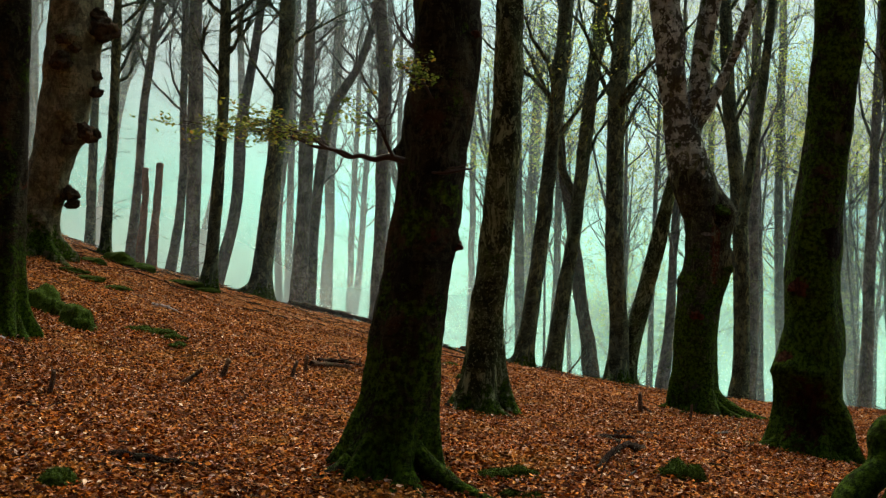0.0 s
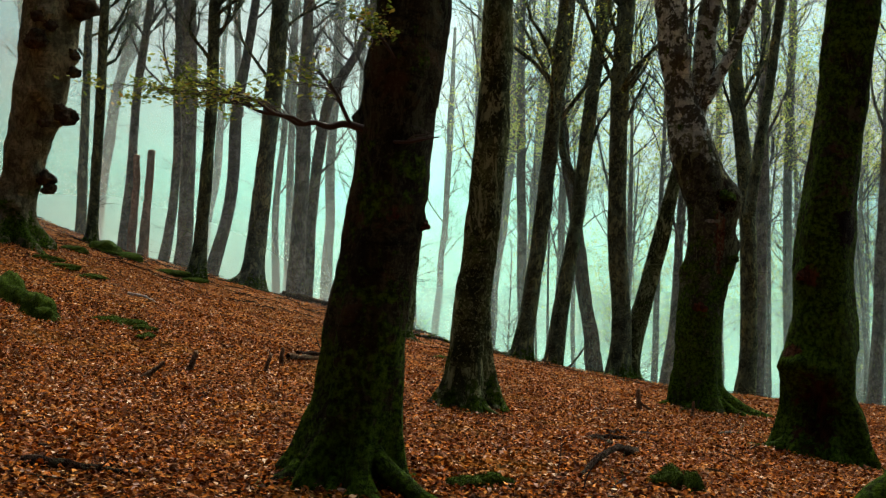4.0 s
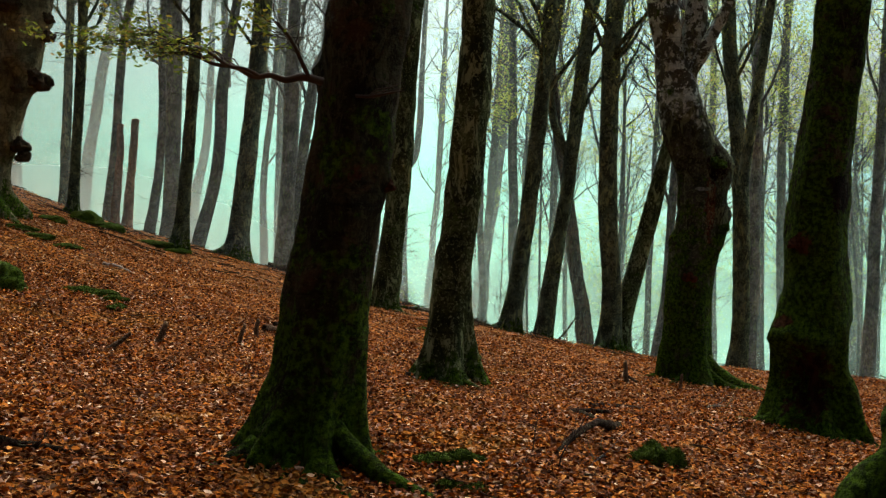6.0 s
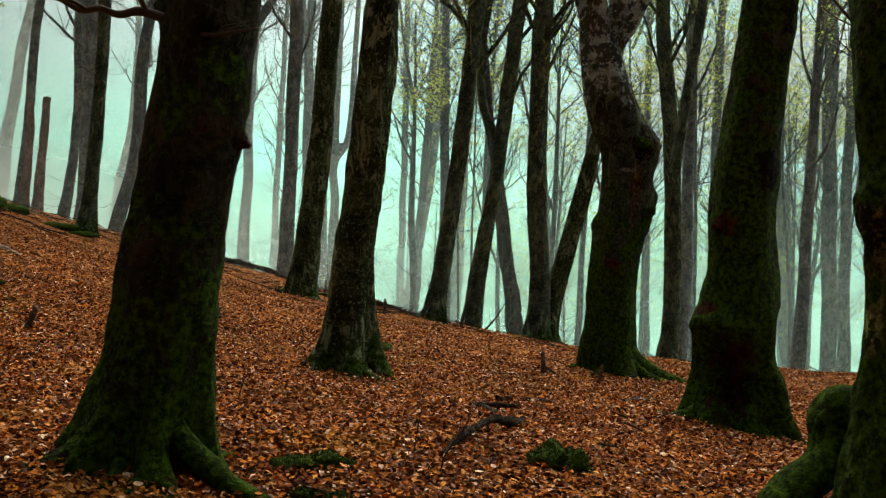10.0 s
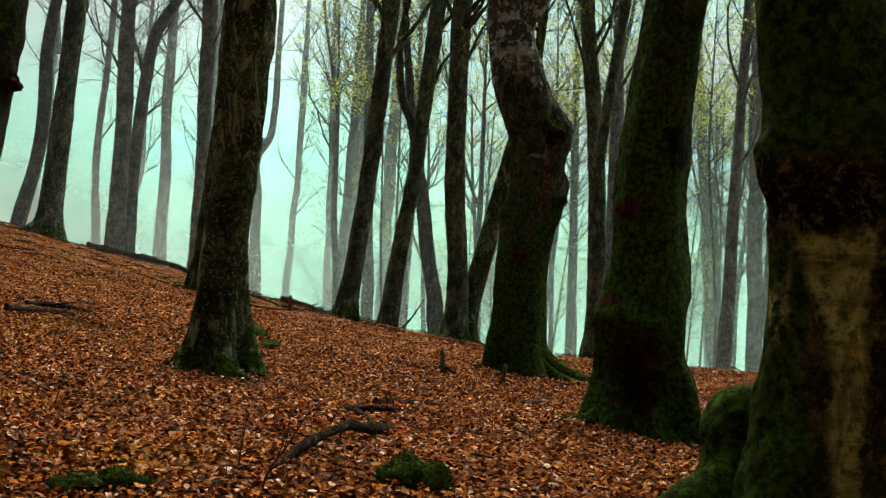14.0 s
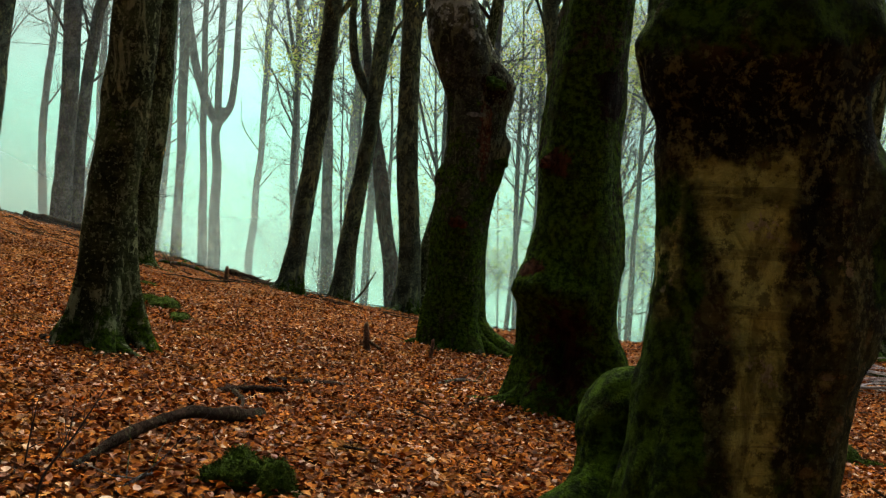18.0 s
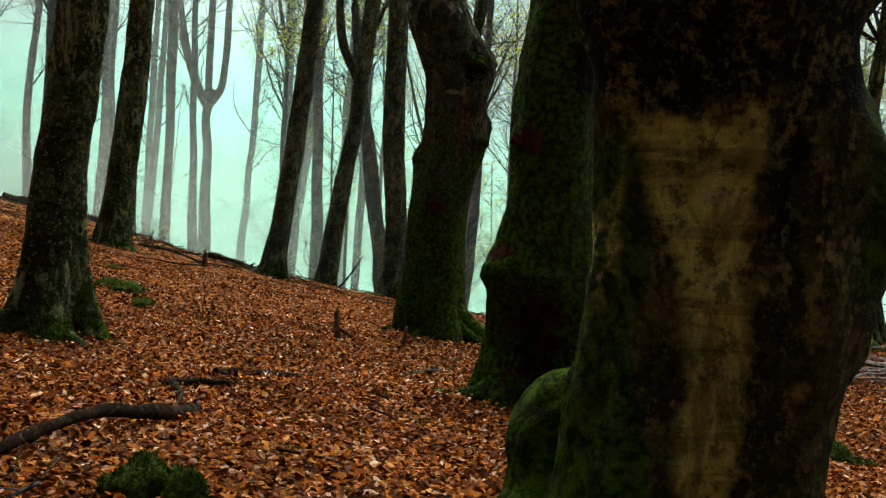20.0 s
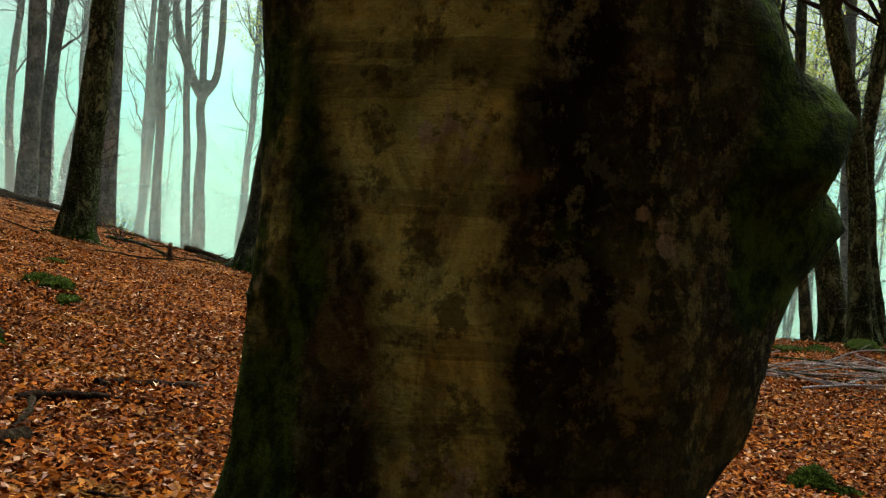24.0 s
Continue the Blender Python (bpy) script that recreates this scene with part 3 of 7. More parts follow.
def beech(label, spine, mat, seed, sides=12, step=0.4, limbs=(), boughs=6, low=0.45, reach=3.0, twigs=7, leaves=0, flare=0.55, lobes=5,
          burls=(), roots=(), relief=0.0, name="beech_tree", leaf_size=0.075, finer_twigs=3, twig_girth=1.0, rise=(0.5, 1.5), leaf_from=-99.0, spurs=0, spur_length=0.5, bough_girth=0.05, ribs=0.0):
    """A beech: trunk with root flare, its forked stems, boughs with twigs, last leaves, and roots that run along the ground."""
    rng = np.random.default_rng(seed)
    sp = np.array(spine, float)
    base = sp[0].copy()
    tree = thing(name, base[:3], label, "tree", "trees of the wood" if name == "beech_tree" else "")
    under = sp[0].copy()
    under[2] -= 0.35
    sp = np.vstack([under, sp])
    sp[:, :3] -= base[:3]
    total = sp[-1, 2]
    run = glide(sp, max(8, int(total / step)))
    run[:, 3] = np.maximum(run[:, 3], 0.02)
    if relief < 0.015:
        run[:, :2] += 0.10 * run[:, 3:4] * np.stack([np.sin(run[:, 2] * 1.3 + seed), np.cos(run[:, 2] * 1.1 + 2 * seed)], -1) * np.clip(run[:, 2:3], 0, 1)
    v, f = tube(run, sides, bulges(0.0, seed, flare, lobes, burls, relief, ribs))
    part("trunk", quick_mesh("trunk", v, f, mat, True), tree)
    stems = []
    for one in limbs:
        one = np.array(one, float)
        one[:, :3] -= base[:3]
        lr = glide(one, max(8, int(np.linalg.norm(one[-1, :3] - one[0, :3]) / step)))
        stems.append(lr)
    for _ in range(boughs):
        k = int((low + (0.97 - low) * rng.random()) * (len(run) - 1))
        turn, length = rng.uniform(0, 2 * math.pi), reach * rng.uniform(0.5, 1.25)
        d = np.array([math.cos(turn), math.sin(turn), rng.uniform(*rise)])
        d /= np.linalg.norm(d)
        p, pts, r0 = run[k, :3].copy(), [], min(run[k, 3] * 0.5, bough_girth)
        for i in range(9):
            pts.append([*p, r0 * (1 - 0.85 * i / 8)])
            p = p + d * length / 8
            d = d + rng.normal(0, 0.15, 3) + (0, 0, 0.07)
            d /= np.linalg.norm(d)
        stems.append(np.array(pts))
    tips = []
    for n, lr in enumerate(stems):
        big = n < len(limbs)
        pieces = [tube(lr, max(6, sides // 2) if big else 5, bulges(-9.0, seed + n, 0, 3, (), relief * 0.6) if big else None)]
        small = spread(lr, rng, twigs * (2 if big else 1), reach * 0.5, 0.25, 0.022 * twig_girth, 0.5, 4)
        for tw in small:
            pieces.append(tube(tw, 3))
            tips.append(tw[2:, :3])
            for finer in spread(tw, rng, finer_twigs, reach * 0.24, 0.2, 0.008 * twig_girth, 0.2, 3):
                pieces.append(tube(finer, 3))
                tips.append(finer[1:, :3])
        v, f = joined(pieces)
        part("limb", quick_mesh("limb", v, f, mat if big else (twig_mat if mat not in (bark_far, bark_grey, bark_ridge) else mat), True), tree)
    if leaves and tips:
        tips = np.vstack(tips)
        high = tips[tips[:, 2] + base[2] > leaf_from]
        tips = high if len(high) > 20 else tips
        at = tips[rng.integers(0, len(tips), leaves)] + rng.normal(0, 0.09, (leaves, 3))
        v, f = leaf_cloud(at, rng, leaf_size, 0.5, plain=True)
        part("foliage", quick_mesh("foliage", v, f, green_leaf), tree, "yellow-green autumn leaves, sparse in view, dense in the added shading crowns", "stuff")
    if spurs:  # short dead side twigs along the trunk
        pieces = []
        for _ in range(spurs):
            k = int(rng.uniform(0.08, 0.8) * (len(run) - 1))
            turn, length = rng.uniform(0, 2 * math.pi), spur_length * rng.uniform(0.4, 1.6)
            d, p, pts = np.array([math.cos(turn), math.sin(turn), rng.uniform(-0.3, 0.5)]), run[k, :3].copy(), []
            p = p + d * run[k, 3] * 0.8
            for i in range(5):
                pts.append([*p, 0.011 * (1 - 0.17 * i)])
                p = p + d * length / 4
                d = d + rng.normal(0, 0.2, 3)
            pieces.append(tube(np.array(pts), 3))
            pieces += [tube(tw, 3) for tw in spread(np.array(pts), rng, 2, length * 0.6, 0.3, 0.006, 0.1, 3)]
        v, f = joined(pieces)
        part("sprig", quick_mesh("sprig", v, f, twig_mat if mat not in (bark_far, bark_grey) else mat, True), tree, "short bare side twigs", "stuff")
    for turn, length, r0 in roots:
        d, p, pts = radians(turn), sp[1, :2] + np.array([math.cos(radians(turn)), math.sin(radians(turn))]) * sp[1, 3] * 0.55, []
        for i in range(14):
            u = i / 13
            g = lie(base[0] + p[0], base[1] + p[1]) - base[2]
            r = r0 * (1 - 0.72 * u)
            pts.append([*p, g + 0.42 * math.exp(-u * 6.0) - 0.40 * r - 0.05 * u, r])
            d += rng.normal(0, 0.12)
            p = p + np.array([math.cos(d), math.sin(d)]) * length / 13
        v, f = tube(glide(np.array(pts), 40), 12, bulges(-9.0, seed, 0, 3, (), 0.018))
        part("root", quick_mesh("root", v, f, mat, True), tree)
    return tree


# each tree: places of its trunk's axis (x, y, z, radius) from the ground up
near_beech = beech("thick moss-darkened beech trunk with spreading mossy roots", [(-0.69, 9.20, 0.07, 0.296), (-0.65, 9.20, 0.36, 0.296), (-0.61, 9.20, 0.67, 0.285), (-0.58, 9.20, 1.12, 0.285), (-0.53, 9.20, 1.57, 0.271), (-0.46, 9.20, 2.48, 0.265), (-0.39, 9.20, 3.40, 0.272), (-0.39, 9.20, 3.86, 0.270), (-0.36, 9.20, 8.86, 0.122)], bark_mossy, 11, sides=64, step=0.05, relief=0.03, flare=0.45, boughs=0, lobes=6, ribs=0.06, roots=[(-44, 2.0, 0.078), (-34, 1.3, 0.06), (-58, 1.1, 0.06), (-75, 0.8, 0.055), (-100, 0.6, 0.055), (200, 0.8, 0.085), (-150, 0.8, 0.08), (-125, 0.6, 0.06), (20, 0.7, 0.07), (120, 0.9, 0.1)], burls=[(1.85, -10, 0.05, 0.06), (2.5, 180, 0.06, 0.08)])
beech("straight grey-brown beech spotted with lichen, mossy foot", [(0.03, 15.40, -0.00, 0.258), (0.04, 15.40, 0.27, 0.258), (0.04, 15.40, 0.94, 0.225), (0.15, 15.40, 2.44, 0.215), (0.22, 15.40, 3.96, 0.196), (0.21, 15.40, 5.49, 0.177), (0.19, 15.40, 11.27, 0.080)], bark_lichen, 12, sides=44, step=0.08, relief=0.03, flare=0.6, boughs=0, lobes=6, roots=[(-60, 1.0, 0.075), (-20, 0.9, 0.07), (200, 0.8, 0.07), (90, 0.7, 0.07), (-110, 0.7, 0.06), (-150, 0.7, 0.06)])
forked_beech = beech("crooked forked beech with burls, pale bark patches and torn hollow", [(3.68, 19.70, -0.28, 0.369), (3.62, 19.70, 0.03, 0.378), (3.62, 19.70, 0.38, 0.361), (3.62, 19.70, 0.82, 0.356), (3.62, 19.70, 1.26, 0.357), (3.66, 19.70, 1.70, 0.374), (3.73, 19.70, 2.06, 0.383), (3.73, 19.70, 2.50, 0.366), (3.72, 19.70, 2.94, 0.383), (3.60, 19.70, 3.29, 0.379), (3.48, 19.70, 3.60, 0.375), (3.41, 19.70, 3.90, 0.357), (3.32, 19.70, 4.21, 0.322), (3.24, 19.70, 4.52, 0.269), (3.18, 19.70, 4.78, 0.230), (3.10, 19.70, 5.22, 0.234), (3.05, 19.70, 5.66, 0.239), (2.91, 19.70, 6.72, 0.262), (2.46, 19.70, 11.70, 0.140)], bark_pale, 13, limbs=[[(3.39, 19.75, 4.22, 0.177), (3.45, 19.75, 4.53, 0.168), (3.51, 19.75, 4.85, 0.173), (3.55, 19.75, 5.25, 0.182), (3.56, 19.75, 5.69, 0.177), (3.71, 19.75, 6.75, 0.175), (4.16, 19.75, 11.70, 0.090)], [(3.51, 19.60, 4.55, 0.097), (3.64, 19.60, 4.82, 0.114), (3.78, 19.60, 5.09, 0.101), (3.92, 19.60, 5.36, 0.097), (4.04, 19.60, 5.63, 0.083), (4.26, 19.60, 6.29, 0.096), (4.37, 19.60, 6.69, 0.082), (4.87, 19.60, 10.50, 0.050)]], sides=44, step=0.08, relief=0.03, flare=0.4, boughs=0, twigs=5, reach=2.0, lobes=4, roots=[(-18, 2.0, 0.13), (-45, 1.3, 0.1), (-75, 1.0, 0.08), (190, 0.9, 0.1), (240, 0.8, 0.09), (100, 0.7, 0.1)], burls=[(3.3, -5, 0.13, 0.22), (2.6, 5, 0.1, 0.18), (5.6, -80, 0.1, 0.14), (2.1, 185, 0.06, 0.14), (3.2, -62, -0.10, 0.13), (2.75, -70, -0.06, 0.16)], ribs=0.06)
stout_beech = beech("stout moss-covered beech with a swollen burled foot", [(3.94, 13.85, -0.22, 0.403), (3.92, 13.85, 0.17, 0.403), (3.89, 13.85, 0.46, 0.377), (3.89, 13.85, 0.70, 0.377), (3.90, 13.85, 0.94, 0.380), (3.92, 13.85, 1.18, 0.362), (3.92, 13.85, 1.35, 0.341), (3.90, 13.85, 1.65, 0.315), (3.90, 13.85, 1.95, 0.312), (3.93, 13.85, 2.54, 0.288), (3.99, 13.85, 3.14, 0.265), (4.04, 13.85, 3.74, 0.259), (4.09, 13.85, 4.34, 0.277), (4.09, 13.85, 11.20, 0.130)], bark_hollow, 14, sides=48, step=0.07, relief=0.03, flare=0.32, boughs=0, lobes=7, roots=[(-35, 1.2, 0.1), (-55, 0.9, 0.09), (-75, 0.8, 0.09), (-92, 0.6, 0.08), (190, 1.0, 0.11), (20, 0.8, 0.12)], burls=[(0.99, 190, 0.09, 0.12), (1.0, 212, 0.10, 0.12), (0.98, 236, 0.10, 0.12), (0.95, 258, 0.08, 0.11), (0.92, 276, 0.05, 0.1), (0.60, 205, -0.10, 0.24), (0.52, 232, -0.16, 0.28), (0.46, 256, -0.11, 0.24), (1.95, 200, 0.05, 0.09), (1.25, -5, 0.03, 0.1)], ribs=0.06)
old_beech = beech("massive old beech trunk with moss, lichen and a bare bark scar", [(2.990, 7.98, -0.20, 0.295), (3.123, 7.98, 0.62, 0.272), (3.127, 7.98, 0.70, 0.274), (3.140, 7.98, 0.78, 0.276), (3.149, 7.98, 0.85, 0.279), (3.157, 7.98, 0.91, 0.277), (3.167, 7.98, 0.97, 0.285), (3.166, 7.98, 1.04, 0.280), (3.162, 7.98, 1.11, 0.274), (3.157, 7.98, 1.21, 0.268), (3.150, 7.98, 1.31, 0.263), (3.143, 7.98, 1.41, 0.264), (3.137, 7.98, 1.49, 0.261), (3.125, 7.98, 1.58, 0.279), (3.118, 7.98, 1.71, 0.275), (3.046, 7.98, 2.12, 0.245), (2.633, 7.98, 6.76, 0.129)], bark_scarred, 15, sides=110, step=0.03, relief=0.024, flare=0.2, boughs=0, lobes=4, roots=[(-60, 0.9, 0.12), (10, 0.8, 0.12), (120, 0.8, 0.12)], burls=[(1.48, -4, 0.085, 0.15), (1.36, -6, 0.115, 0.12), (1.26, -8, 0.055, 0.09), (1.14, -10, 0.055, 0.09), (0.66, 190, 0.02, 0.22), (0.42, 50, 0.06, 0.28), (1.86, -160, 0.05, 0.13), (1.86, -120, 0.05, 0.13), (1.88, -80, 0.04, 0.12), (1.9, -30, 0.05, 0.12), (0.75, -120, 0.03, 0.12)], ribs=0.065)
# leafy crowns of the next two are out of view, added to shade the floor
burled_beech = beech("gnarled leaning beech covered with dark burls", [(-9.21, 23.50, 2.07, 0.396), (-9.22, 23.50, 2.63, 0.371), (-9.05, 23.50, 3.81, 0.409), (-8.81, 23.50, 4.99, 0.496), (-8.71, 23.50, 6.18, 0.549), (-8.73, 23.50, 7.37, 0.542), (-8.78, 23.50, 13.37, 0.244)], bark_brown, 16, sides=60, step=0.06, relief=0.05, flare=0.6, boughs=16, low=0.76, reach=4.0, twigs=7, leaves=16000, leaf_size=0.13, roots=[(-30, 1.6, 0.12), (-70, 1.2, 0.12), (-110, 1, 0.1), (200, 1, 0.1)], burls=[(1.3, -12, 0.1, 0.16), (2.5, -8, 0.12, 0.22), (3.65, -5, 0.12, 0.2), (4.55, -5, 0.16, 0.25), (4.4, -78, 0.12, 0.2), (3.9, -110, 0.1, 0.2), (2.9, -70, 0.08, 0.2), (0.7, -70, 0.1, 0.16)])
beech("dark mossy beech trunk at the top of the slope", [(-6.31, 15.00, 0.82, 0.263), (-6.32, 15.00, 1.29, 0.263), (-6.32, 15.00, 2.19, 0.239), (-6.36, 15.00, 3.69, 0.234), (-6.42, 15.00, 5.20, 0.238), (-6.55, 15.00, 11.20, 0.107)], bark_mossy, 17, sides=36, step=0.1, relief=0.03, flare=0.6, boughs=16, low=0.76, reach=4.0, twigs=7, leaves=16000, leaf_size=0.13, roots=[(-30, 0.9, 0.1), (-80, 0.8, 0.1)])
# next two: unseen leaves above 12.5 m, added to darken the slope
beech("slender grey-brown beech with lichen spots rising from leaf litter", [(-14.04, 40.50, 2.52, 0.183), (-14.11, 40.50, 6.63, 0.153), (-14.16, 40.50, 11.76, 0.125), (-14.20, 40.50, 18.69, 0.056)], bark_ridge, 18, sides=24, step=0.12, boughs=12, twigs=12, leaves=13000, leaf_size=0.13, leaf_from=12.5, low=0.38, relief=0.022, flare=0.36, spurs=30, roots=[(321, 0.68, 0.057), (143, 0.53, 0.057), (131, 0.76, 0.057), (29, 0.63, 0.057), (204, 0.63, 0.057)], bough_girth=0.06)
beech("slender grey-brown beech with lichen spots rising from leaf litter", [(-10.76, 32.30, 2.31, 0.151), (-10.76, 32.30, 2.50, 0.151), (-10.72, 32.30, 3.94, 0.137), (-10.71, 32.30, 6.36, 0.139), (-10.75, 32.30, 9.62, 0.112), (-10.79, 32.30, 15.62, 0.051)], bark_ridge, 19, sides=24, step=0.12, boughs=12, twigs=12, leaves=13000, leaf_size=0.13, leaf_from=12.5, low=0.38, relief=0.022, flare=0.36, spurs=30, roots=[(212, 0.62, 0.048), (151, 0.44, 0.048), (315, 0.45, 0.048), (21, 0.56, 0.048), (358, 0.52, 0.048)], bough_girth=0.06)
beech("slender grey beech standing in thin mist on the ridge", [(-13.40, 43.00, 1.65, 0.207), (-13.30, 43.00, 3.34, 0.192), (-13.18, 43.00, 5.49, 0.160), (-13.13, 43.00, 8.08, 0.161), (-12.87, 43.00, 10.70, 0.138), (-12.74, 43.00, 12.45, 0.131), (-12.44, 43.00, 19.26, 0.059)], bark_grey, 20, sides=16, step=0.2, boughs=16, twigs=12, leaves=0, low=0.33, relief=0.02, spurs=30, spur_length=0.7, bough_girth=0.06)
beech("thin broken dead trunk standing on the ridge", [(-11.58, 38.40, 2.17, 0.137), (-11.58, 38.40, 2.36, 0.137), (-11.52, 38.40, 4.27, 0.118), (-11.54, 38.40, 5.46, 0.099)], snag_mat, 21, sides=14, step=0.08, relief=0.03, spurs=6, spur_length=0.2, boughs=0, flare=0.2, name='dead_snag')
beech("reddish brown dead stump, snapped off at the top", [(-11.19, 38.40, 2.08, 0.166), (-11.12, 38.40, 3.90, 0.137), (-11.05, 38.40, 5.63, 0.118)], snag_mat, 22, sides=14, step=0.08, relief=0.03, spurs=4, spur_length=0.2, boughs=0, flare=0.2, name='dead_snag')
beech("tall grey beech standing in thin mist on the ridge", [(-10.81, 41.90, 1.22, 0.318), (-10.79, 41.90, 1.89, 0.318), (-10.75, 41.90, 2.93, 0.284), (-10.80, 41.90, 5.84, 0.269), (-10.89, 41.90, 8.98, 0.272), (-11.04, 41.90, 12.14, 0.224), (-11.28, 41.90, 20.14, 0.101)], bark_grey, 23, sides=16, step=0.2, boughs=16, twigs=12, leaves=0, low=0.33, relief=0.02, spurs=30, spur_length=0.7, bough_girth=0.06)
beech("slender grey beech standing in thin mist on the ridge", [(-11.74, 42.50, 1.30, 0.207), (-11.63, 42.50, 2.19, 0.207), (-11.50, 42.50, 3.35, 0.173), (-11.35, 42.50, 5.89, 0.156), (-11.47, 42.50, 8.43, 0.140), (-11.56, 42.50, 12.28, 0.124), (-11.66, 42.50, 20.28, 0.056)], bark_grey, 24, sides=16, step=0.2, boughs=16, twigs=12, leaves=0, low=0.33, relief=0.02, spurs=30, spur_length=0.7, bough_girth=0.06)
# leaves above 12.5 m again out of view, added as shade
beech("slender grey-brown beech with lichen spots rising from leaf litter", [(-7.34, 30.50, 1.44, 0.219), (-7.30, 30.50, 1.95, 0.191), (-7.22, 30.50, 3.46, 0.164), (-7.17, 30.50, 5.28, 0.151), (-7.18, 30.50, 7.26, 0.153), (-7.21, 30.50, 9.25, 0.140), (-7.27, 30.50, 15.25, 0.063)], bark_ridge, 25, sides=24, step=0.12, boughs=12, twigs=12, leaves=13000, leaf_size=0.13, leaf_from=12.5, low=0.38, relief=0.022, flare=0.36, spurs=30, roots=[(181, 0.49, 0.064), (57, 0.57, 0.064), (195, 0.49, 0.064), (132, 0.56, 0.064), (93, 0.78, 0.064)], bough_girth=0.06)
beech("tall pale grey beech dissolving in thick mist", [(-10.32, 43.50, 0.56, 0.260), (-10.20, 43.50, 1.42, 0.260), (-9.61, 43.50, 3.89, 0.225), (-9.48, 43.50, 7.56, 0.227), (-9.20, 43.50, 9.95, 0.176), (-8.90, 43.50, 12.57, 0.160), (-8.31, 43.50, 20.69, 0.072)], bark_far, 26, limbs=[[(-10.38, 48.00, 8.23, 0.174), (-10.58, 48.00, 10.86, 0.147), (-10.76, 48.00, 13.75, 0.139), (-11.11, 48.00, 22.75, 0.062)]], sides=10, step=0.5, boughs=20, twigs=9, leaves=0, low=0.55, reach=4.0, spurs=8, spur_length=0.7)
# another unseen shading crown above 12.5 m
beech("tall grey-brown beech with lichen spots rising from leaf litter", [(-6.70, 34.10, 1.24, 0.343), (-6.68, 34.10, 1.39, 0.343), (-6.62, 34.10, 2.08, 0.301), (-6.46, 34.10, 3.77, 0.272), (-6.35, 34.10, 5.82, 0.245), (-6.23, 34.10, 7.71, 0.261), (-6.18, 34.10, 10.29, 0.236), (-6.09, 34.10, 16.93, 0.106)], bark_ridge, 27, sides=24, step=0.12, boughs=12, twigs=12, leaves=13000, leaf_size=0.13, leaf_from=12.5, low=0.38, relief=0.022, flare=0.36, spurs=30, roots=[(0, 0.92, 0.097), (251, 0.81, 0.097), (214, 1.26, 0.097), (116, 1.18, 0.097), (267, 0.85, 0.097)], bough_girth=0.06)
beech("slender pale grey beech dissolving in thick mist", [(-10.06, 60.00, -6.25, 0.214), (-10.22, 60.00, 1.99, 0.214), (-10.34, 60.00, 7.92, 0.180), (-10.39, 60.00, 12.40, 0.170), (-10.46, 60.00, 21.40, 0.076)], bark_far, 29, sides=10, step=0.5, boughs=20, twigs=9, leaves=0, low=0.55, reach=4.0, spurs=8, spur_length=0.7)
beech("tall pale grey beech dissolving in thick mist", [(-8.42, 61.00, -7.13, 0.313), (-8.38, 61.00, 0.74, 0.313), (-8.32, 61.00, 3.61, 0.265), (-8.41, 61.00, 8.14, 0.242), (-8.32, 61.00, 14.25, 0.221), (-8.36, 61.00, 17.32, 0.199), (-8.44, 61.00, 27.53, 0.089)], bark_far, 30, sides=10, step=0.5, boughs=20, twigs=9, leaves=0, low=0.55, reach=4.0, spurs=8, spur_length=0.7)
beech("tall pale grey beech dissolving in thick mist", [(-8.97, 78.00, -13.06, 0.215), (-9.07, 78.00, 0.02, 0.215), (-9.07, 78.00, 8.86, 0.192), (-9.02, 78.00, 13.89, 0.169), (-8.95, 78.00, 23.89, 0.076)], bark_far, 31, sides=10, step=0.5, boughs=20, twigs=9, leaves=0, low=0.55, reach=4.0, spurs=8, spur_length=0.7)
beech("slender grey beech standing in thin mist on the ridge", [(-3.75, 40.50, -0.18, 0.265), (-3.73, 40.50, 0.65, 0.265), (-3.72, 40.50, 2.93, 0.223), (-3.75, 40.50, 5.92, 0.225), (-3.76, 40.50, 8.94, 0.227), (-4.04, 40.50, 11.96, 0.189), (-4.48, 40.50, 19.66, 0.085)], bark_grey, 32, sides=16, step=0.2, boughs=16, twigs=12, leaves=0, low=0.33, relief=0.02, spurs=30, spur_length=0.7, bough_girth=0.06)
beech("tall grey-brown beech with lichen spots rising from leaf litter", [(-1.88, 28.50, 0.24, 0.311), (-1.87, 28.50, 0.56, 0.311), (-1.78, 28.50, 1.87, 0.275), (-1.63, 28.50, 3.71, 0.252), (-1.59, 28.50, 5.42, 0.230), (-1.51, 28.50, 7.40, 0.221), (-1.36, 28.50, 13.40, 0.100)], bark_lichen, 33, sides=24, step=0.12, boughs=12, twigs=9, leaves=0, low=0.38, relief=0.022, flare=0.36, spurs=30, roots=[(316, 0.97, 0.089), (159, 1.15, 0.089), (107, 0.98, 0.089), (91, 0.87, 0.089), (333, 0.96, 0.089)])
beech("slender grey beech standing in thin mist on the ridge", [(-8.47, 48.00, -1.64, 0.161), (-8.54, 48.00, 1.39, 0.161), (-8.71, 48.00, 4.08, 0.142), (-8.52, 48.00, 7.34, 0.122), (-8.34, 48.00, 10.60, 0.124), (-8.23, 48.00, 18.85, 0.056)], bark_grey, 34, sides=16, step=0.2, boughs=16, twigs=9, leaves=0, low=0.33, relief=0.02, spurs=30, spur_length=0.7)
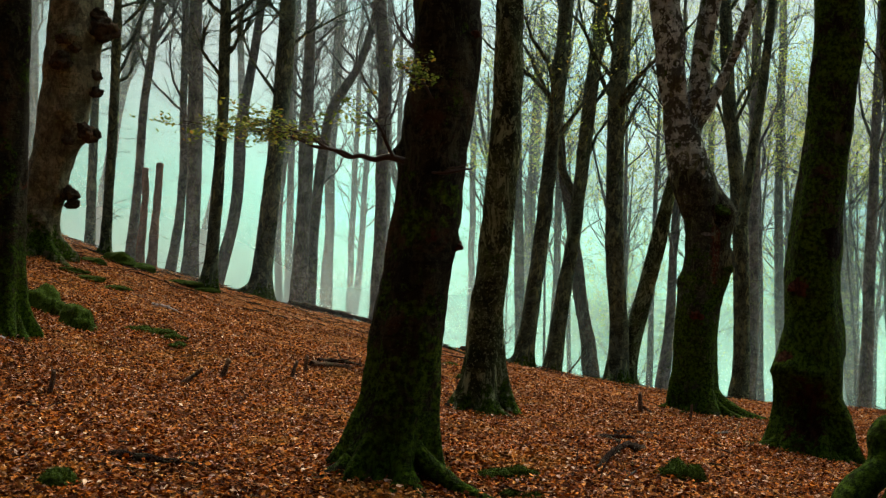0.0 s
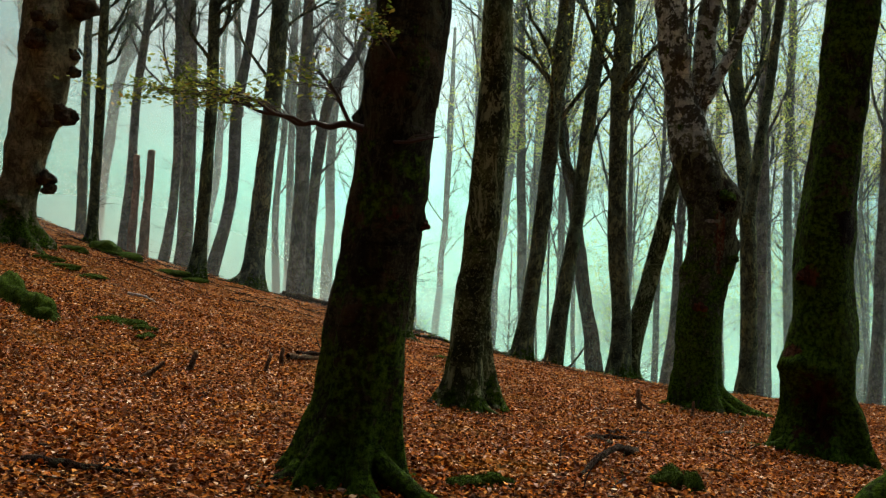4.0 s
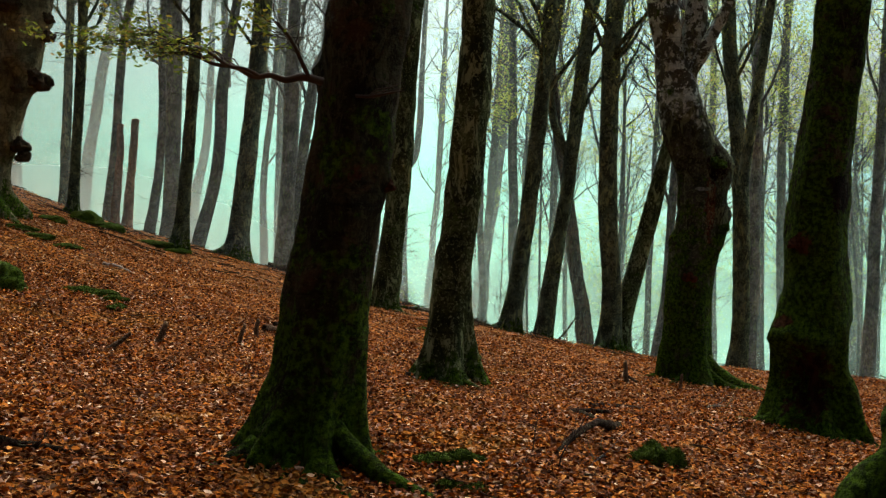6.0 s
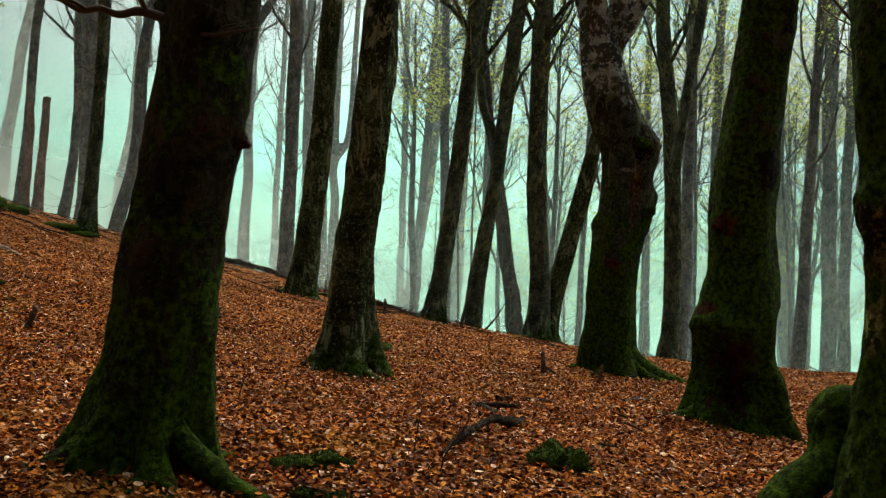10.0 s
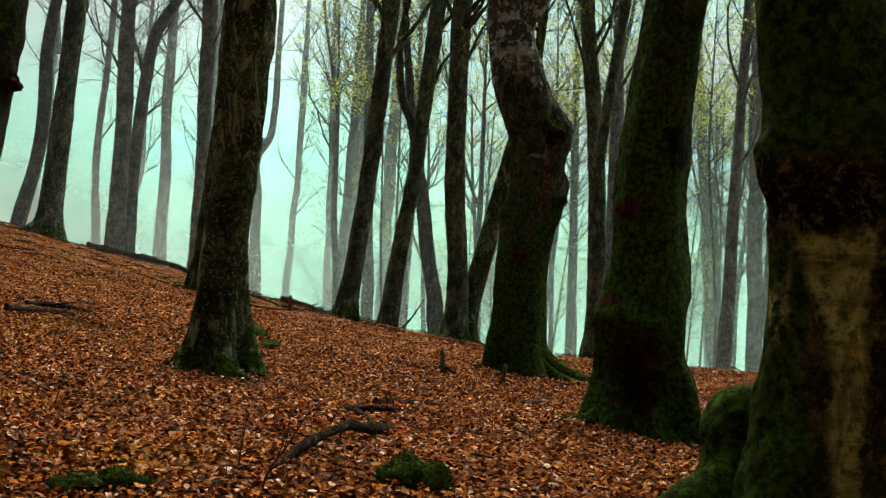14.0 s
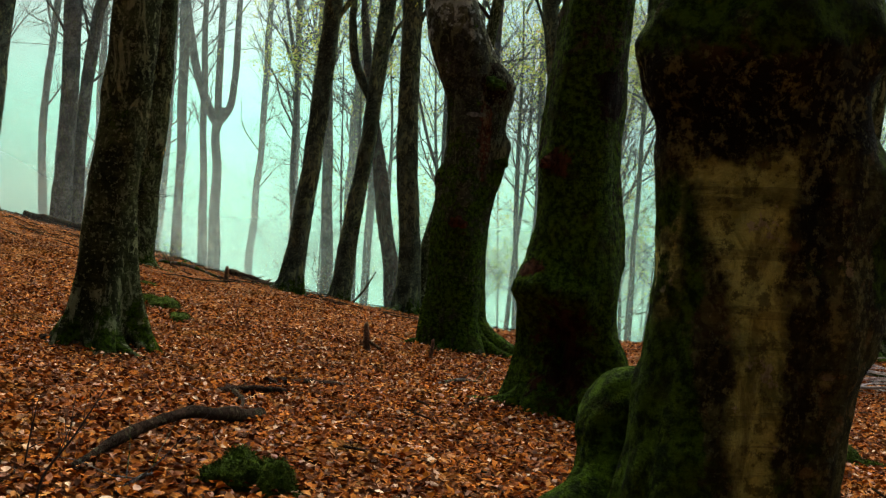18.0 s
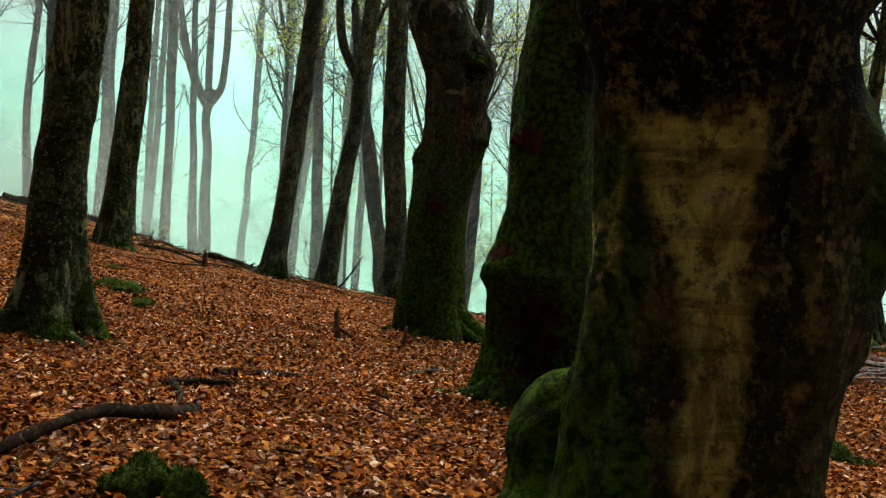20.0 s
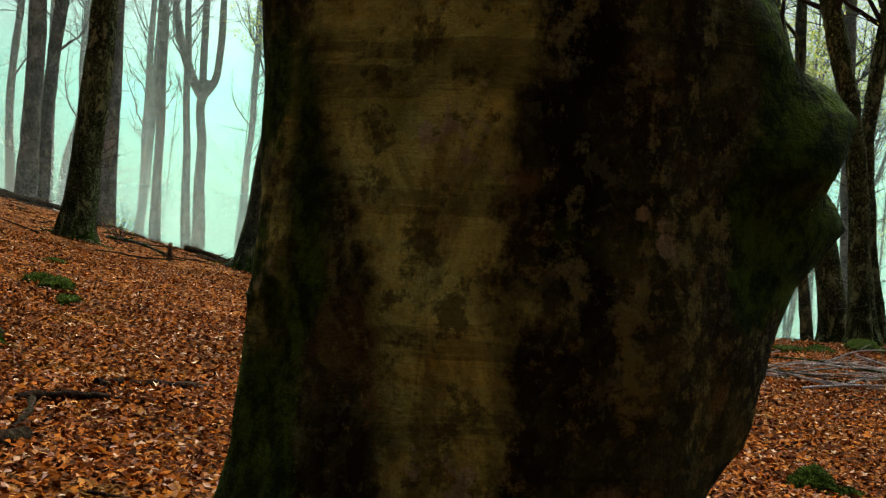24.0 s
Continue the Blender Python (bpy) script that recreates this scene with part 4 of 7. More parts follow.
beech("tall grey beech standing in thin mist on the ridge", [(-7.32, 45.50, -0.93, 0.355), (-7.32, 45.50, 1.32, 0.355), (-7.26, 45.50, 3.97, 0.293), (-7.28, 45.50, 7.02, 0.295), (-7.31, 45.50, 10.10, 0.234), (-7.27, 45.50, 18.51, 0.106)], bark_grey, 35, sides=16, step=0.2, boughs=16, twigs=12, leaves=0, low=0.33, relief=0.02, spurs=30, spur_length=0.7, bough_girth=0.06)
beech("slender grey beech standing in thin mist on the ridge", [(-6.94, 46.00, -1.26, 0.232), (-6.92, 46.00, 1.33, 0.232), (-6.89, 46.00, 4.01, 0.213), (-6.69, 46.00, 6.92, 0.214), (-6.32, 46.00, 9.02, 0.195), (-5.57, 46.00, 10.32, 0.176), (-4.30, 46.00, 18.78, 0.080)], bark_grey, 36, sides=16, step=0.2, boughs=16, twigs=12, leaves=0, low=0.33, relief=0.02, spurs=30, spur_length=0.7, bough_girth=0.06)
beech("tall pale grey beech dissolving in thick mist", [(-7.96, 57.00, -5.60, 0.277), (-7.78, 57.00, 0.93, 0.277), (-7.70, 57.00, 4.06, 0.192), (-7.81, 57.00, 7.45, 0.182), (-7.67, 57.00, 11.38, 0.173), (-7.47, 57.00, 20.38, 0.078)], bark_far, 37, sides=10, step=0.5, boughs=20, twigs=9, leaves=0, low=0.55, reach=4.0, spurs=8, spur_length=0.7)
beech("tall grey-brown beech with lichen spots rising from leaf litter", [(1.14, 30.80, -0.28, 0.256), (1.15, 30.80, -0.12, 0.256), (1.23, 30.80, 0.78, 0.221), (1.43, 30.80, 2.73, 0.209), (1.63, 30.80, 5.01, 0.199), (1.80, 30.80, 7.30, 0.189), (1.92, 30.80, 9.59, 0.181), (2.10, 30.80, 15.43, 0.081)], bark_ridge, 38, sides=24, step=0.12, boughs=17, twigs=8, leaves=2200, low=0.36, relief=0.022, flare=0.36, spurs=30, roots=[(89, 0.81, 0.089), (174, 1.05, 0.089), (172, 1.16, 0.089), (228, 0.7, 0.089), (198, 0.94, 0.089)], rise=(0.7, 2.6), reach=4.2, bough_girth=0.075)
beech("tall grey-brown beech with lichen spots rising from leaf litter", [(2.26, 36.80, -0.86, 0.287), (2.28, 36.80, -0.58, 0.287), (2.46, 36.80, 1.22, 0.242), (2.77, 36.80, 3.39, 0.212), (2.97, 36.80, 5.74, 0.213), (3.22, 36.80, 8.48, 0.216), (3.49, 36.80, 11.23, 0.188), (3.90, 36.80, 18.23, 0.085)], bark_ridge, 39, limbs=[[(2.82, 36.90, 4.85, 0.131), (2.38, 36.90, 5.74, 0.131), (2.19, 36.90, 7.01, 0.102), (2.37, 36.90, 9.02, 0.089), (2.54, 36.90, 12.02, 0.040)]], sides=24, step=0.12, boughs=17, twigs=8, leaves=2200, low=0.36, relief=0.022, flare=0.36, spurs=30, roots=[(351, 0.96, 0.089), (180, 0.76, 0.089), (109, 0.99, 0.089), (110, 1.09, 0.089), (349, 0.81, 0.089)], leaf_size=0.066, leaf_from=5.2, finer_twigs=2, twig_girth=1.2, rise=(0.7, 2.6), reach=4.2, bough_girth=0.075)
beech("dark shaggy dead trunk leaning over the ridge", [(4.51, 44.00, -2.94, 0.333), (4.20, 44.00, -1.35, 0.333), (3.98, 44.00, 0.12, 0.274), (3.68, 44.00, 1.81, 0.253), (3.43, 44.00, 3.29, 0.234), (3.24, 44.00, 4.36, 0.195), (2.87, 44.00, 6.52, 0.156), (2.52, 44.00, 9.72, 0.094)], bark_dead, 40, sides=12, step=0.2, boughs=0, relief=0.05, spurs=150, spur_length=0.22, name='dead_snag')
beech("tall grey-brown beech with lichen spots rising from leaf litter", [(3.85, 33.00, -0.80, 0.322), (3.85, 33.00, -0.62, 0.322), (3.87, 33.00, 0.51, 0.270), (3.70, 33.00, 2.91, 0.257), (3.60, 33.00, 5.32, 0.245), (3.62, 33.00, 7.76, 0.248), (3.75, 33.00, 10.22, 0.239), (3.97, 33.00, 17.00, 0.107)], bark_ridge, 41, sides=24, step=0.12, boughs=17, twigs=8, leaves=2200, low=0.36, relief=0.022, flare=0.36, spurs=30, roots=[(239, 1.32, 0.109), (343, 0.92, 0.109), (91, 1.37, 0.109), (297, 1.06, 0.109), (351, 1.22, 0.109)], leaf_size=0.066, leaf_from=4.9, finer_twigs=2, twig_girth=1.2, rise=(0.7, 2.6), reach=4.2, bough_girth=0.075)
beech("slanting dark beech crossing the upright trunks", [(4.14, 33.50, -0.89, 0.314), (4.30, 33.50, 0.35, 0.261), (4.61, 33.50, 1.83, 0.244), (4.99, 33.50, 3.32, 0.228), (5.30, 33.50, 4.82, 0.176), (5.51, 33.50, 5.81, 0.159), (5.92, 33.50, 8.96, 0.072)], bark_lichen, 42, sides=18, step=0.2, boughs=3, twigs=6, reach=2, roots=[(32, 0.75, 0.074), (278, 0.93, 0.074), (30, 0.61, 0.074), (251, 0.98, 0.074), (264, 0.9, 0.074)])
beech("tall grey-brown beech with lichen spots rising from leaf litter", [(8.51, 38.50, -2.03, 0.335), (8.51, 38.50, -1.54, 0.335), (8.55, 38.50, -0.42, 0.286), (8.51, 38.50, 2.39, 0.270), (8.42, 38.50, 3.89, 0.262), (8.19, 38.50, 6.15, 0.239), (7.88, 38.50, 8.99, 0.226), (7.68, 38.50, 11.85, 0.196), (7.33, 38.50, 19.36, 0.088)], bark_ridge, 43, limbs=[[(7.91, 36.00, 4.07, 0.174), (8.15, 36.00, 6.19, 0.160), (8.44, 36.00, 8.50, 0.147), (8.68, 36.00, 11.18, 0.127), (9.06, 36.00, 18.18, 0.058)]], sides=24, step=0.12, boughs=17, twigs=8, leaves=2200, low=0.36, relief=0.022, flare=0.36, spurs=30, roots=[(181, 0.78, 0.099), (234, 0.77, 0.099), (99, 1.09, 0.099), (302, 0.89, 0.099), (304, 0.91, 0.099)], leaf_size=0.066, leaf_from=5.2, finer_twigs=2, twig_girth=1.2, rise=(0.7, 2.6), reach=4.2, bough_girth=0.075)
beech("tall grey beech standing in thin mist on the ridge", [(10.32, 45.00, -4.25, 0.284), (10.34, 45.00, -2.23, 0.284), (10.38, 45.00, 0.38, 0.243), (10.34, 45.00, 5.84, 0.204), (10.24, 45.00, 13.59, 0.168), (10.16, 45.00, 22.59, 0.075)], bark_grey, 44, sides=16, step=0.2, boughs=17, twigs=8, leaves=2200, low=0.36, relief=0.02, spurs=30, spur_length=0.7, leaf_size=0.066, leaf_from=6.2, finer_twigs=2, twig_girth=1.2, rise=(0.7, 2.6), reach=4.2, bough_girth=0.075)
beech("tall grey beech standing in thin mist on the ridge", [(6.53, 43.00, -2.89, 0.256), (6.67, 43.00, -1.58, 0.256), (6.86, 43.00, 0.30, 0.188), (6.97, 43.00, 3.44, 0.154), (7.04, 43.00, 6.60, 0.120), (7.14, 43.00, 13.60, 0.054)], bark_grey, 45, sides=16, step=0.2, boughs=17, twigs=8, leaves=2200, low=0.36, relief=0.02, spurs=30, spur_length=0.7, leaf_size=0.066, leaf_from=5.9, finer_twigs=2, twig_girth=1.2, rise=(0.7, 2.6), reach=4.2, bough_girth=0.075)
beech("slender pale grey beech dissolving in thick mist", [(14.34, 55.00, -9.69, 0.224), (14.00, 55.00, 0.19, 0.224), (13.78, 55.00, 6.86, 0.199), (13.78, 55.00, 13.61, 0.190), (13.79, 55.00, 22.61, 0.086)], bark_far, 46, sides=10, step=0.5, boughs=22, twigs=8, leaves=3800, low=0.55, reach=4.0, spurs=8, spur_length=0.7, leaf_size=0.066, leaf_from=7.2, finer_twigs=2, twig_girth=1.2, rise=(0.3, 1.6))
beech("tall grey beech standing in thin mist on the ridge", [(14.62, 45.00, -4.77, 0.281), (14.73, 45.00, -2.13, 0.281), (14.80, 45.00, 1.07, 0.230), (14.84, 45.00, 4.18, 0.215), (14.90, 45.00, 7.29, 0.182), (15.00, 45.00, 11.45, 0.169), (15.12, 45.00, 19.45, 0.076)], bark_grey, 47, sides=16, step=0.2, boughs=17, twigs=8, leaves=2200, low=0.36, relief=0.02, spurs=30, spur_length=0.7, leaf_size=0.066, leaf_from=6.2, finer_twigs=2, twig_girth=1.2, rise=(0.7, 2.6), reach=4.2, bough_girth=0.075)
beech("tall pale grey beech dissolving in thick mist", [(-18.29, 72.00, -6.00, 0.400), (-17.79, 72.00, 3.03, 0.364), (-17.64, 72.00, 4.60, 0.347), (-17.36, 72.00, 6.35, 0.295), (-17.15, 72.00, 8.10, 0.277), (-17.02, 72.00, 9.84, 0.243), (-17.00, 72.00, 12.28, 0.208), (-17.03, 72.00, 15.06, 0.174), (-16.43, 72.00, 26.00, 0.100)], bark_far, 71, sides=10, step=0.5, boughs=20, twigs=9, low=0.5, reach=4.0, spurs=8, spur_length=0.7)
beech("tall pale grey beech dissolving in thick mist", [(17.84, 50.00, -7.50, 0.339), (17.63, 50.00, -2.12, 0.339), (17.45, 50.00, 2.27, 0.314), (17.25, 50.00, 6.90, 0.293), (17.10, 50.00, 12.70, 0.273), (16.97, 50.00, 20.70, 0.122)], bark_far, 48, sides=10, step=0.5, boughs=22, twigs=8, leaves=3800, low=0.55, reach=4.0, spurs=8, spur_length=0.7, leaf_size=0.066, leaf_from=6.7, finer_twigs=2, twig_girth=1.2, rise=(0.3, 1.6))
beech("tall pale grey beech dissolving in thick mist", [(19.20, 52.00, -8.78, 0.273), (18.97, 52.00, -1.75, 0.273), (18.83, 52.00, 2.35, 0.250), (18.78, 52.00, 7.19, 0.228), (18.81, 52.00, 13.26, 0.209), (18.84, 52.00, 21.26, 0.094)], bark_far, 49, sides=10, step=0.5, boughs=22, twigs=8, leaves=3800, low=0.55, reach=4.0, spurs=8, spur_length=0.7, leaf_size=0.066, leaf_from=6.9, finer_twigs=2, twig_girth=1.2, rise=(0.3, 1.6))
beech("tall pale grey beech dissolving in thick mist", [(21.84, 66.00, -15.56, 0.345), (20.64, 66.00, -0.91, 0.345), (19.91, 66.00, 7.13, 0.288), (19.41, 66.00, 11.77, 0.261), (18.84, 66.00, 20.77, 0.118)], bark_far, 50, sides=10, step=0.5, boughs=22, twigs=8, leaves=3800, low=0.55, reach=4.0, spurs=8, spur_length=0.7, leaf_size=0.066, leaf_from=8.5, finer_twigs=2, twig_girth=1.2, rise=(0.3, 1.6))
beech("slender pale grey beech dissolving in thick mist", [(12.72, 62.00, -12.88, 0.235), (12.33, 62.00, -2.30, 0.235), (12.11, 62.00, 3.47, 0.209), (11.92, 62.00, 8.68, 0.197), (11.73, 62.00, 17.68, 0.088)], bark_far, 51, sides=10, step=0.5, boughs=22, twigs=8, leaves=3800, low=0.55, reach=4.0, spurs=8, spur_length=0.7, leaf_size=0.066, leaf_from=8.0, finer_twigs=2, twig_girth=1.2, rise=(0.3, 1.6))
beech("slender grey-brown beech with lichen spots rising from leaf litter", [(13.81, 32.00, -1.65, 0.130), (13.72, 32.00, -0.96, 0.130), (13.46, 32.00, 0.83, 0.118), (13.26, 32.00, 2.75, 0.118), (13.05, 32.00, 6.57, 0.120), (12.82, 32.00, 13.57, 0.054)], bark_ridge, 52, sides=24, step=0.12, boughs=22, twigs=8, leaves=3000, low=0.45, relief=0.022, flare=0.36, spurs=30, roots=[(347, 0.47, 0.042), (221, 0.45, 0.042), (285, 0.46, 0.042), (2, 0.56, 0.042), (323, 0.33, 0.042)], leaf_size=0.066, leaf_from=4.7, finer_twigs=2, twig_girth=1.2, rise=(0.3, 1.6))
beech("tall grey-brown beech with lichen spots rising from leaf litter", [(11.73, 26.00, -0.66, 0.248), (11.69, 26.00, -0.45, 0.248), (11.41, 26.00, 0.92, 0.210), (11.11, 26.00, 1.89, 0.191), (10.53, 26.00, 3.81, 0.172), (10.09, 26.00, 5.23, 0.172), (9.19, 26.00, 11.23, 0.077)], bark_lichen, 53, sides=24, step=0.12, boughs=22, twigs=8, leaves=3000, low=0.45, relief=0.022, flare=0.36, spurs=30, roots=[(272, 0.87, 0.073), (4, 0.71, 0.073), (185, 0.61, 0.073), (335, 0.85, 0.073), (270, 0.86, 0.073)], leaf_size=0.066, leaf_from=4.1, finer_twigs=2, twig_girth=1.2, rise=(0.3, 1.6))
beech("slender grey-brown beech with lichen spots rising from leaf litter", [(11.26, 24.00, -0.48, 0.225), (11.16, 24.00, 0.36, 0.183), (11.06, 24.00, 1.42, 0.158), (10.88, 24.00, 2.73, 0.149), (10.61, 24.00, 3.86, 0.158), (10.33, 24.00, 4.89, 0.158), (9.43, 24.00, 10.89, 0.071)], bark_lichen, 54, sides=24, step=0.12, boughs=22, twigs=8, leaves=3000, low=0.45, relief=0.022, flare=0.36, spurs=30, roots=[(111, 0.71, 0.067), (80, 0.54, 0.067), (307, 0.55, 0.067), (207, 0.69, 0.067), (108, 0.56, 0.067)], leaf_size=0.066, leaf_from=3.8, finer_twigs=2, twig_girth=1.2, rise=(0.3, 1.6))
beech("slender grey-brown beech with lichen spots rising from leaf litter", [(11.77, 24.60, -0.54, 0.200), (11.75, 24.60, -0.39, 0.200), (11.60, 24.60, 0.52, 0.155), (11.47, 24.60, 1.44, 0.137), (11.37, 24.60, 2.80, 0.129), (11.44, 24.60, 3.72, 0.121), (11.54, 24.60, 4.73, 0.114), (11.86, 24.60, 10.73, 0.051)], bark_lichen, 55, sides=24, step=0.12, boughs=22, twigs=8, leaves=3000, low=0.45, relief=0.022, flare=0.36, spurs=30, roots=[(346, 0.75, 0.059), (299, 0.53, 0.059), (281, 0.62, 0.059), (82, 0.71, 0.059), (183, 0.77, 0.059)], leaf_size=0.066, leaf_from=3.9, finer_twigs=2, twig_girth=1.2, rise=(0.3, 1.6))
beech("slender grey beech standing in thin mist on the ridge", [(18.45, 40.00, -3.18, 0.211), (18.35, 40.00, -1.71, 0.211), (17.90, 40.00, 5.06, 0.177), (17.74, 40.00, 8.42, 0.164), (17.52, 40.00, 16.42, 0.074)], bark_grey, 56, sides=16, step=0.2, boughs=22, twigs=8, leaves=3000, low=0.45, relief=0.02, spurs=30, spur_length=0.7, leaf_size=0.066, leaf_from=5.6, finer_twigs=2, twig_girth=1.2, rise=(0.3, 1.6))
beech("tall pale grey beech dissolving in thick mist", [(-4.76, 57.00, -6.53, 0.257), (-4.92, 57.00, -0.21, 0.257), (-4.93, 57.00, 1.99, 0.202), (-4.95, 57.00, 4.92, 0.202), (-5.06, 57.00, 8.56, 0.223), (-5.23, 57.00, 17.56, 0.100)], bark_far, 57, sides=10, step=0.5, boughs=20, twigs=9, leaves=0, low=0.55, reach=4.0, spurs=8, spur_length=0.7)
beech("mist-grey beech parting into three upright stems", [(-4.12, 67.00, -10.60, 0.340), (-4.28, 67.00, -0.63, 0.340), (-4.37, 67.00, 4.07, 0.246), (-4.38, 67.00, 6.71, 0.246), (-4.07, 67.00, 7.31, 0.285)], bark_far, 58, limbs=[[(-4.51, 67.00, 6.56, 0.266), (-4.92, 67.00, 7.26, 0.266), (-5.60, 67.00, 8.95, 0.218), (-6.12, 67.00, 11.53, 0.171), (-7.22, 67.00, 20.53, 0.077)], [(-4.40, 67.00, 6.65, 0.242), (-3.92, 67.00, 7.33, 0.218), (-3.71, 67.00, 8.81, 0.194), (-3.66, 67.00, 11.74, 0.170), (-3.55, 67.00, 20.74, 0.077)], [(-4.46, 67.00, 6.71, 0.218), (-4.52, 67.00, 8.75, 0.194), (-4.52, 67.00, 11.67, 0.183), (-4.52, 67.00, 20.67, 0.082)]], sides=14, step=0.4, boughs=0, twigs=8, reach=3.2)
beech("tall pale grey beech dissolving in thick mist", [(-4.29, 85.00, -17.04, 0.278), (-3.66, 85.00, -0.97, 0.278), (-3.45, 85.00, 3.63, 0.222), (-3.28, 85.00, 7.45, 0.210), (-3.22, 85.00, 12.78, 0.225), (-3.17, 85.00, 20.78, 0.101)], bark_far, 59, sides=10, step=0.5, boughs=20, twigs=9, leaves=0, low=0.55, reach=4.0, spurs=8, spur_length=0.7)
beech("tall pale grey beech dissolving in thick mist", [(-4.11, 64.00, -9.49, 0.252), (-4.51, 64.00, -0.58, 0.252), (-4.74, 64.00, 4.15, 0.179), (-4.92, 64.00, 8.30, 0.170), (-5.17, 64.00, 17.30, 0.076)], bark_far, 60, sides=10, step=0.5, boughs=20, twigs=9, leaves=0, low=0.55, reach=4.0, spurs=8, spur_length=0.7)
beech("tall pale grey beech dissolving in thick mist", [(-8.86, 72.00, -10.89, 0.262), (-8.05, 72.00, -0.01, 0.262), (-7.84, 72.00, 2.85, 0.210), (-7.71, 72.00, 7.60, 0.184), (-7.56, 72.00, 16.60, 0.082)], bark_far, 61, sides=10, step=0.5, boughs=20, twigs=9, leaves=0, low=0.55, reach=4.0, spurs=8, spur_length=0.7)
beech("tall pale grey beech dissolving in thick mist", [(2.05, 54.00, -6.89, 0.270), (1.80, 54.00, -1.14, 0.270), (1.63, 54.00, 2.82, 0.228), (1.45, 54.00, 6.30, 0.208), (1.30, 54.00, 9.76, 0.190), (1.10, 54.00, 17.76, 0.086)], bark_far, 62, sides=10, step=0.5, boughs=20, twigs=9, leaves=200, low=0.55, reach=4.0, spurs=8, spur_length=0.7)
beech("tall pale grey beech dissolving in thick mist", [(0.06, 66.00, -11.32, 0.282), (0.32, 66.00, -1.77, 0.282), (0.45, 66.00, 3.19, 0.235), (0.62, 66.00, 7.56, 0.236), (0.82, 66.00, 16.56, 0.106)], bark_far, 63, sides=10, step=0.5, boughs=20, twigs=9, leaves=200, low=0.55, reach=4.0, spurs=8, spur_length=0.7)
beech("tall pale grey beech dissolving in thick mist", [(-12.50, 70.00, -8.93, 0.231), (-11.95, 70.00, 0.66, 0.231), (-11.83, 70.00, 2.81, 0.206), (-11.30, 70.00, 4.98, 0.180), (-11.21, 70.00, 8.63, 0.181), (-11.08, 70.00, 16.63, 0.082)], bark_far, 64, sides=10, step=0.5, boughs=20, twigs=9, leaves=0, low=0.55, reach=4.0, spurs=8, spur_length=0.7)
beech("tall pale grey beech dissolving in thick mist", [(-1.47, 72.00, -13.12, 0.340), (-0.16, 72.00, -1.79, 0.340), (0.42, 72.00, 2.43, 0.313), (0.99, 72.00, 8.16, 0.315), (1.20, 72.00, 16.58, 0.241), (1.35, 72.00, 26.42, 0.108)], bark_far, 65, sides=10, step=0.5, boughs=20, twigs=9, leaves=0, low=0.55, reach=4.0, spurs=8, spur_length=0.7)
beech("tall pale grey beech dissolving in thick mist", [(2.97, 80.00, -17.16, 0.421), (2.99, 80.00, -2.15, 0.421), (3.01, 80.00, 7.24, 0.391), (3.19, 80.00, 12.90, 0.364), (3.37, 80.00, 21.90, 0.164)], bark_far, 66, sides=10, step=0.5, boughs=38, twigs=11, leaves=3800, low=0.55, reach=4.0, spurs=8, spur_length=0.7, leaf_size=0.066, leaf_from=10.0, finer_twigs=3, twig_girth=1.2, rise=(0.3, 1.6))
beech("tall pale grey beech dissolving in thick mist", [(-0.62, 88.00, -19.12, 0.266), (-0.93, 88.00, -1.48, 0.266), (-1.12, 88.00, 9.69, 0.233), (-1.37, 88.00, 17.98, 0.220), (-1.53, 88.00, 26.98, 0.099)], bark_far, 67, sides=10, step=0.5, boughs=20, twigs=9, leaves=200, low=0.55, reach=4.0, spurs=8, spur_length=0.7)
beech("tall pale grey beech dissolving in thick mist", [(-27.81, 70.00, -2.44, 0.326), (-28.03, 70.00, 5.64, 0.326), (-28.20, 70.00, 11.94, 0.298), (-29.30, 70.00, 18.98, 0.305), (-30.05, 70.00, 26.98, 0.138)], bark_far, 68, sides=10, step=0.5, boughs=20, twigs=9, leaves=0, low=0.55, reach=4.0, spurs=8, spur_length=0.7)
beech("tall pale grey beech dissolving in thick mist", [(-21.69, 62.00, -2.43, 0.334), (-21.02, 62.00, 4.07, 0.334), (-20.41, 62.00, 10.27, 0.284), (-19.57, 62.00, 15.29, 0.286), (-18.67, 62.00, 24.29, 0.129)], bark_far, 69, sides=10, step=0.5, boughs=20, twigs=9, leaves=0, low=0.55, reach=4.0, spurs=8, spur_length=0.7)
beech("tall pale grey beech dissolving in thick mist", [(-20.67, 52.00, 0.91, 0.242), (-20.79, 52.00, 4.04, 0.242), (-21.00, 52.00, 9.24, 0.222), (-21.18, 52.00, 14.49, 0.203), (-21.35, 52.00, 22.49, 0.091)], bark_far, 70, sides=10, step=0.5, boughs=20, twigs=9, leaves=0, low=0.55, reach=4.0, spurs=8, spur_length=0.7)
beech("thin young beech with fine ascending branches in mist", [(17.29, 62.66, -13.79, 0.105), (17.52, 62.66, -10.29, 0.081), (17.85, 62.66, -5.79, 0.065), (18.80, 62.66, 6.13, 0.024)], bark_far, 300, sides=7, step=0.6, boughs=20, twigs=7, leaves=3200, low=0.62, reach=4.8, leaf_size=0.10, leaf_from=8.7, finer_twigs=2, twig_girth=1.5, rise=(0.1, 1.4))
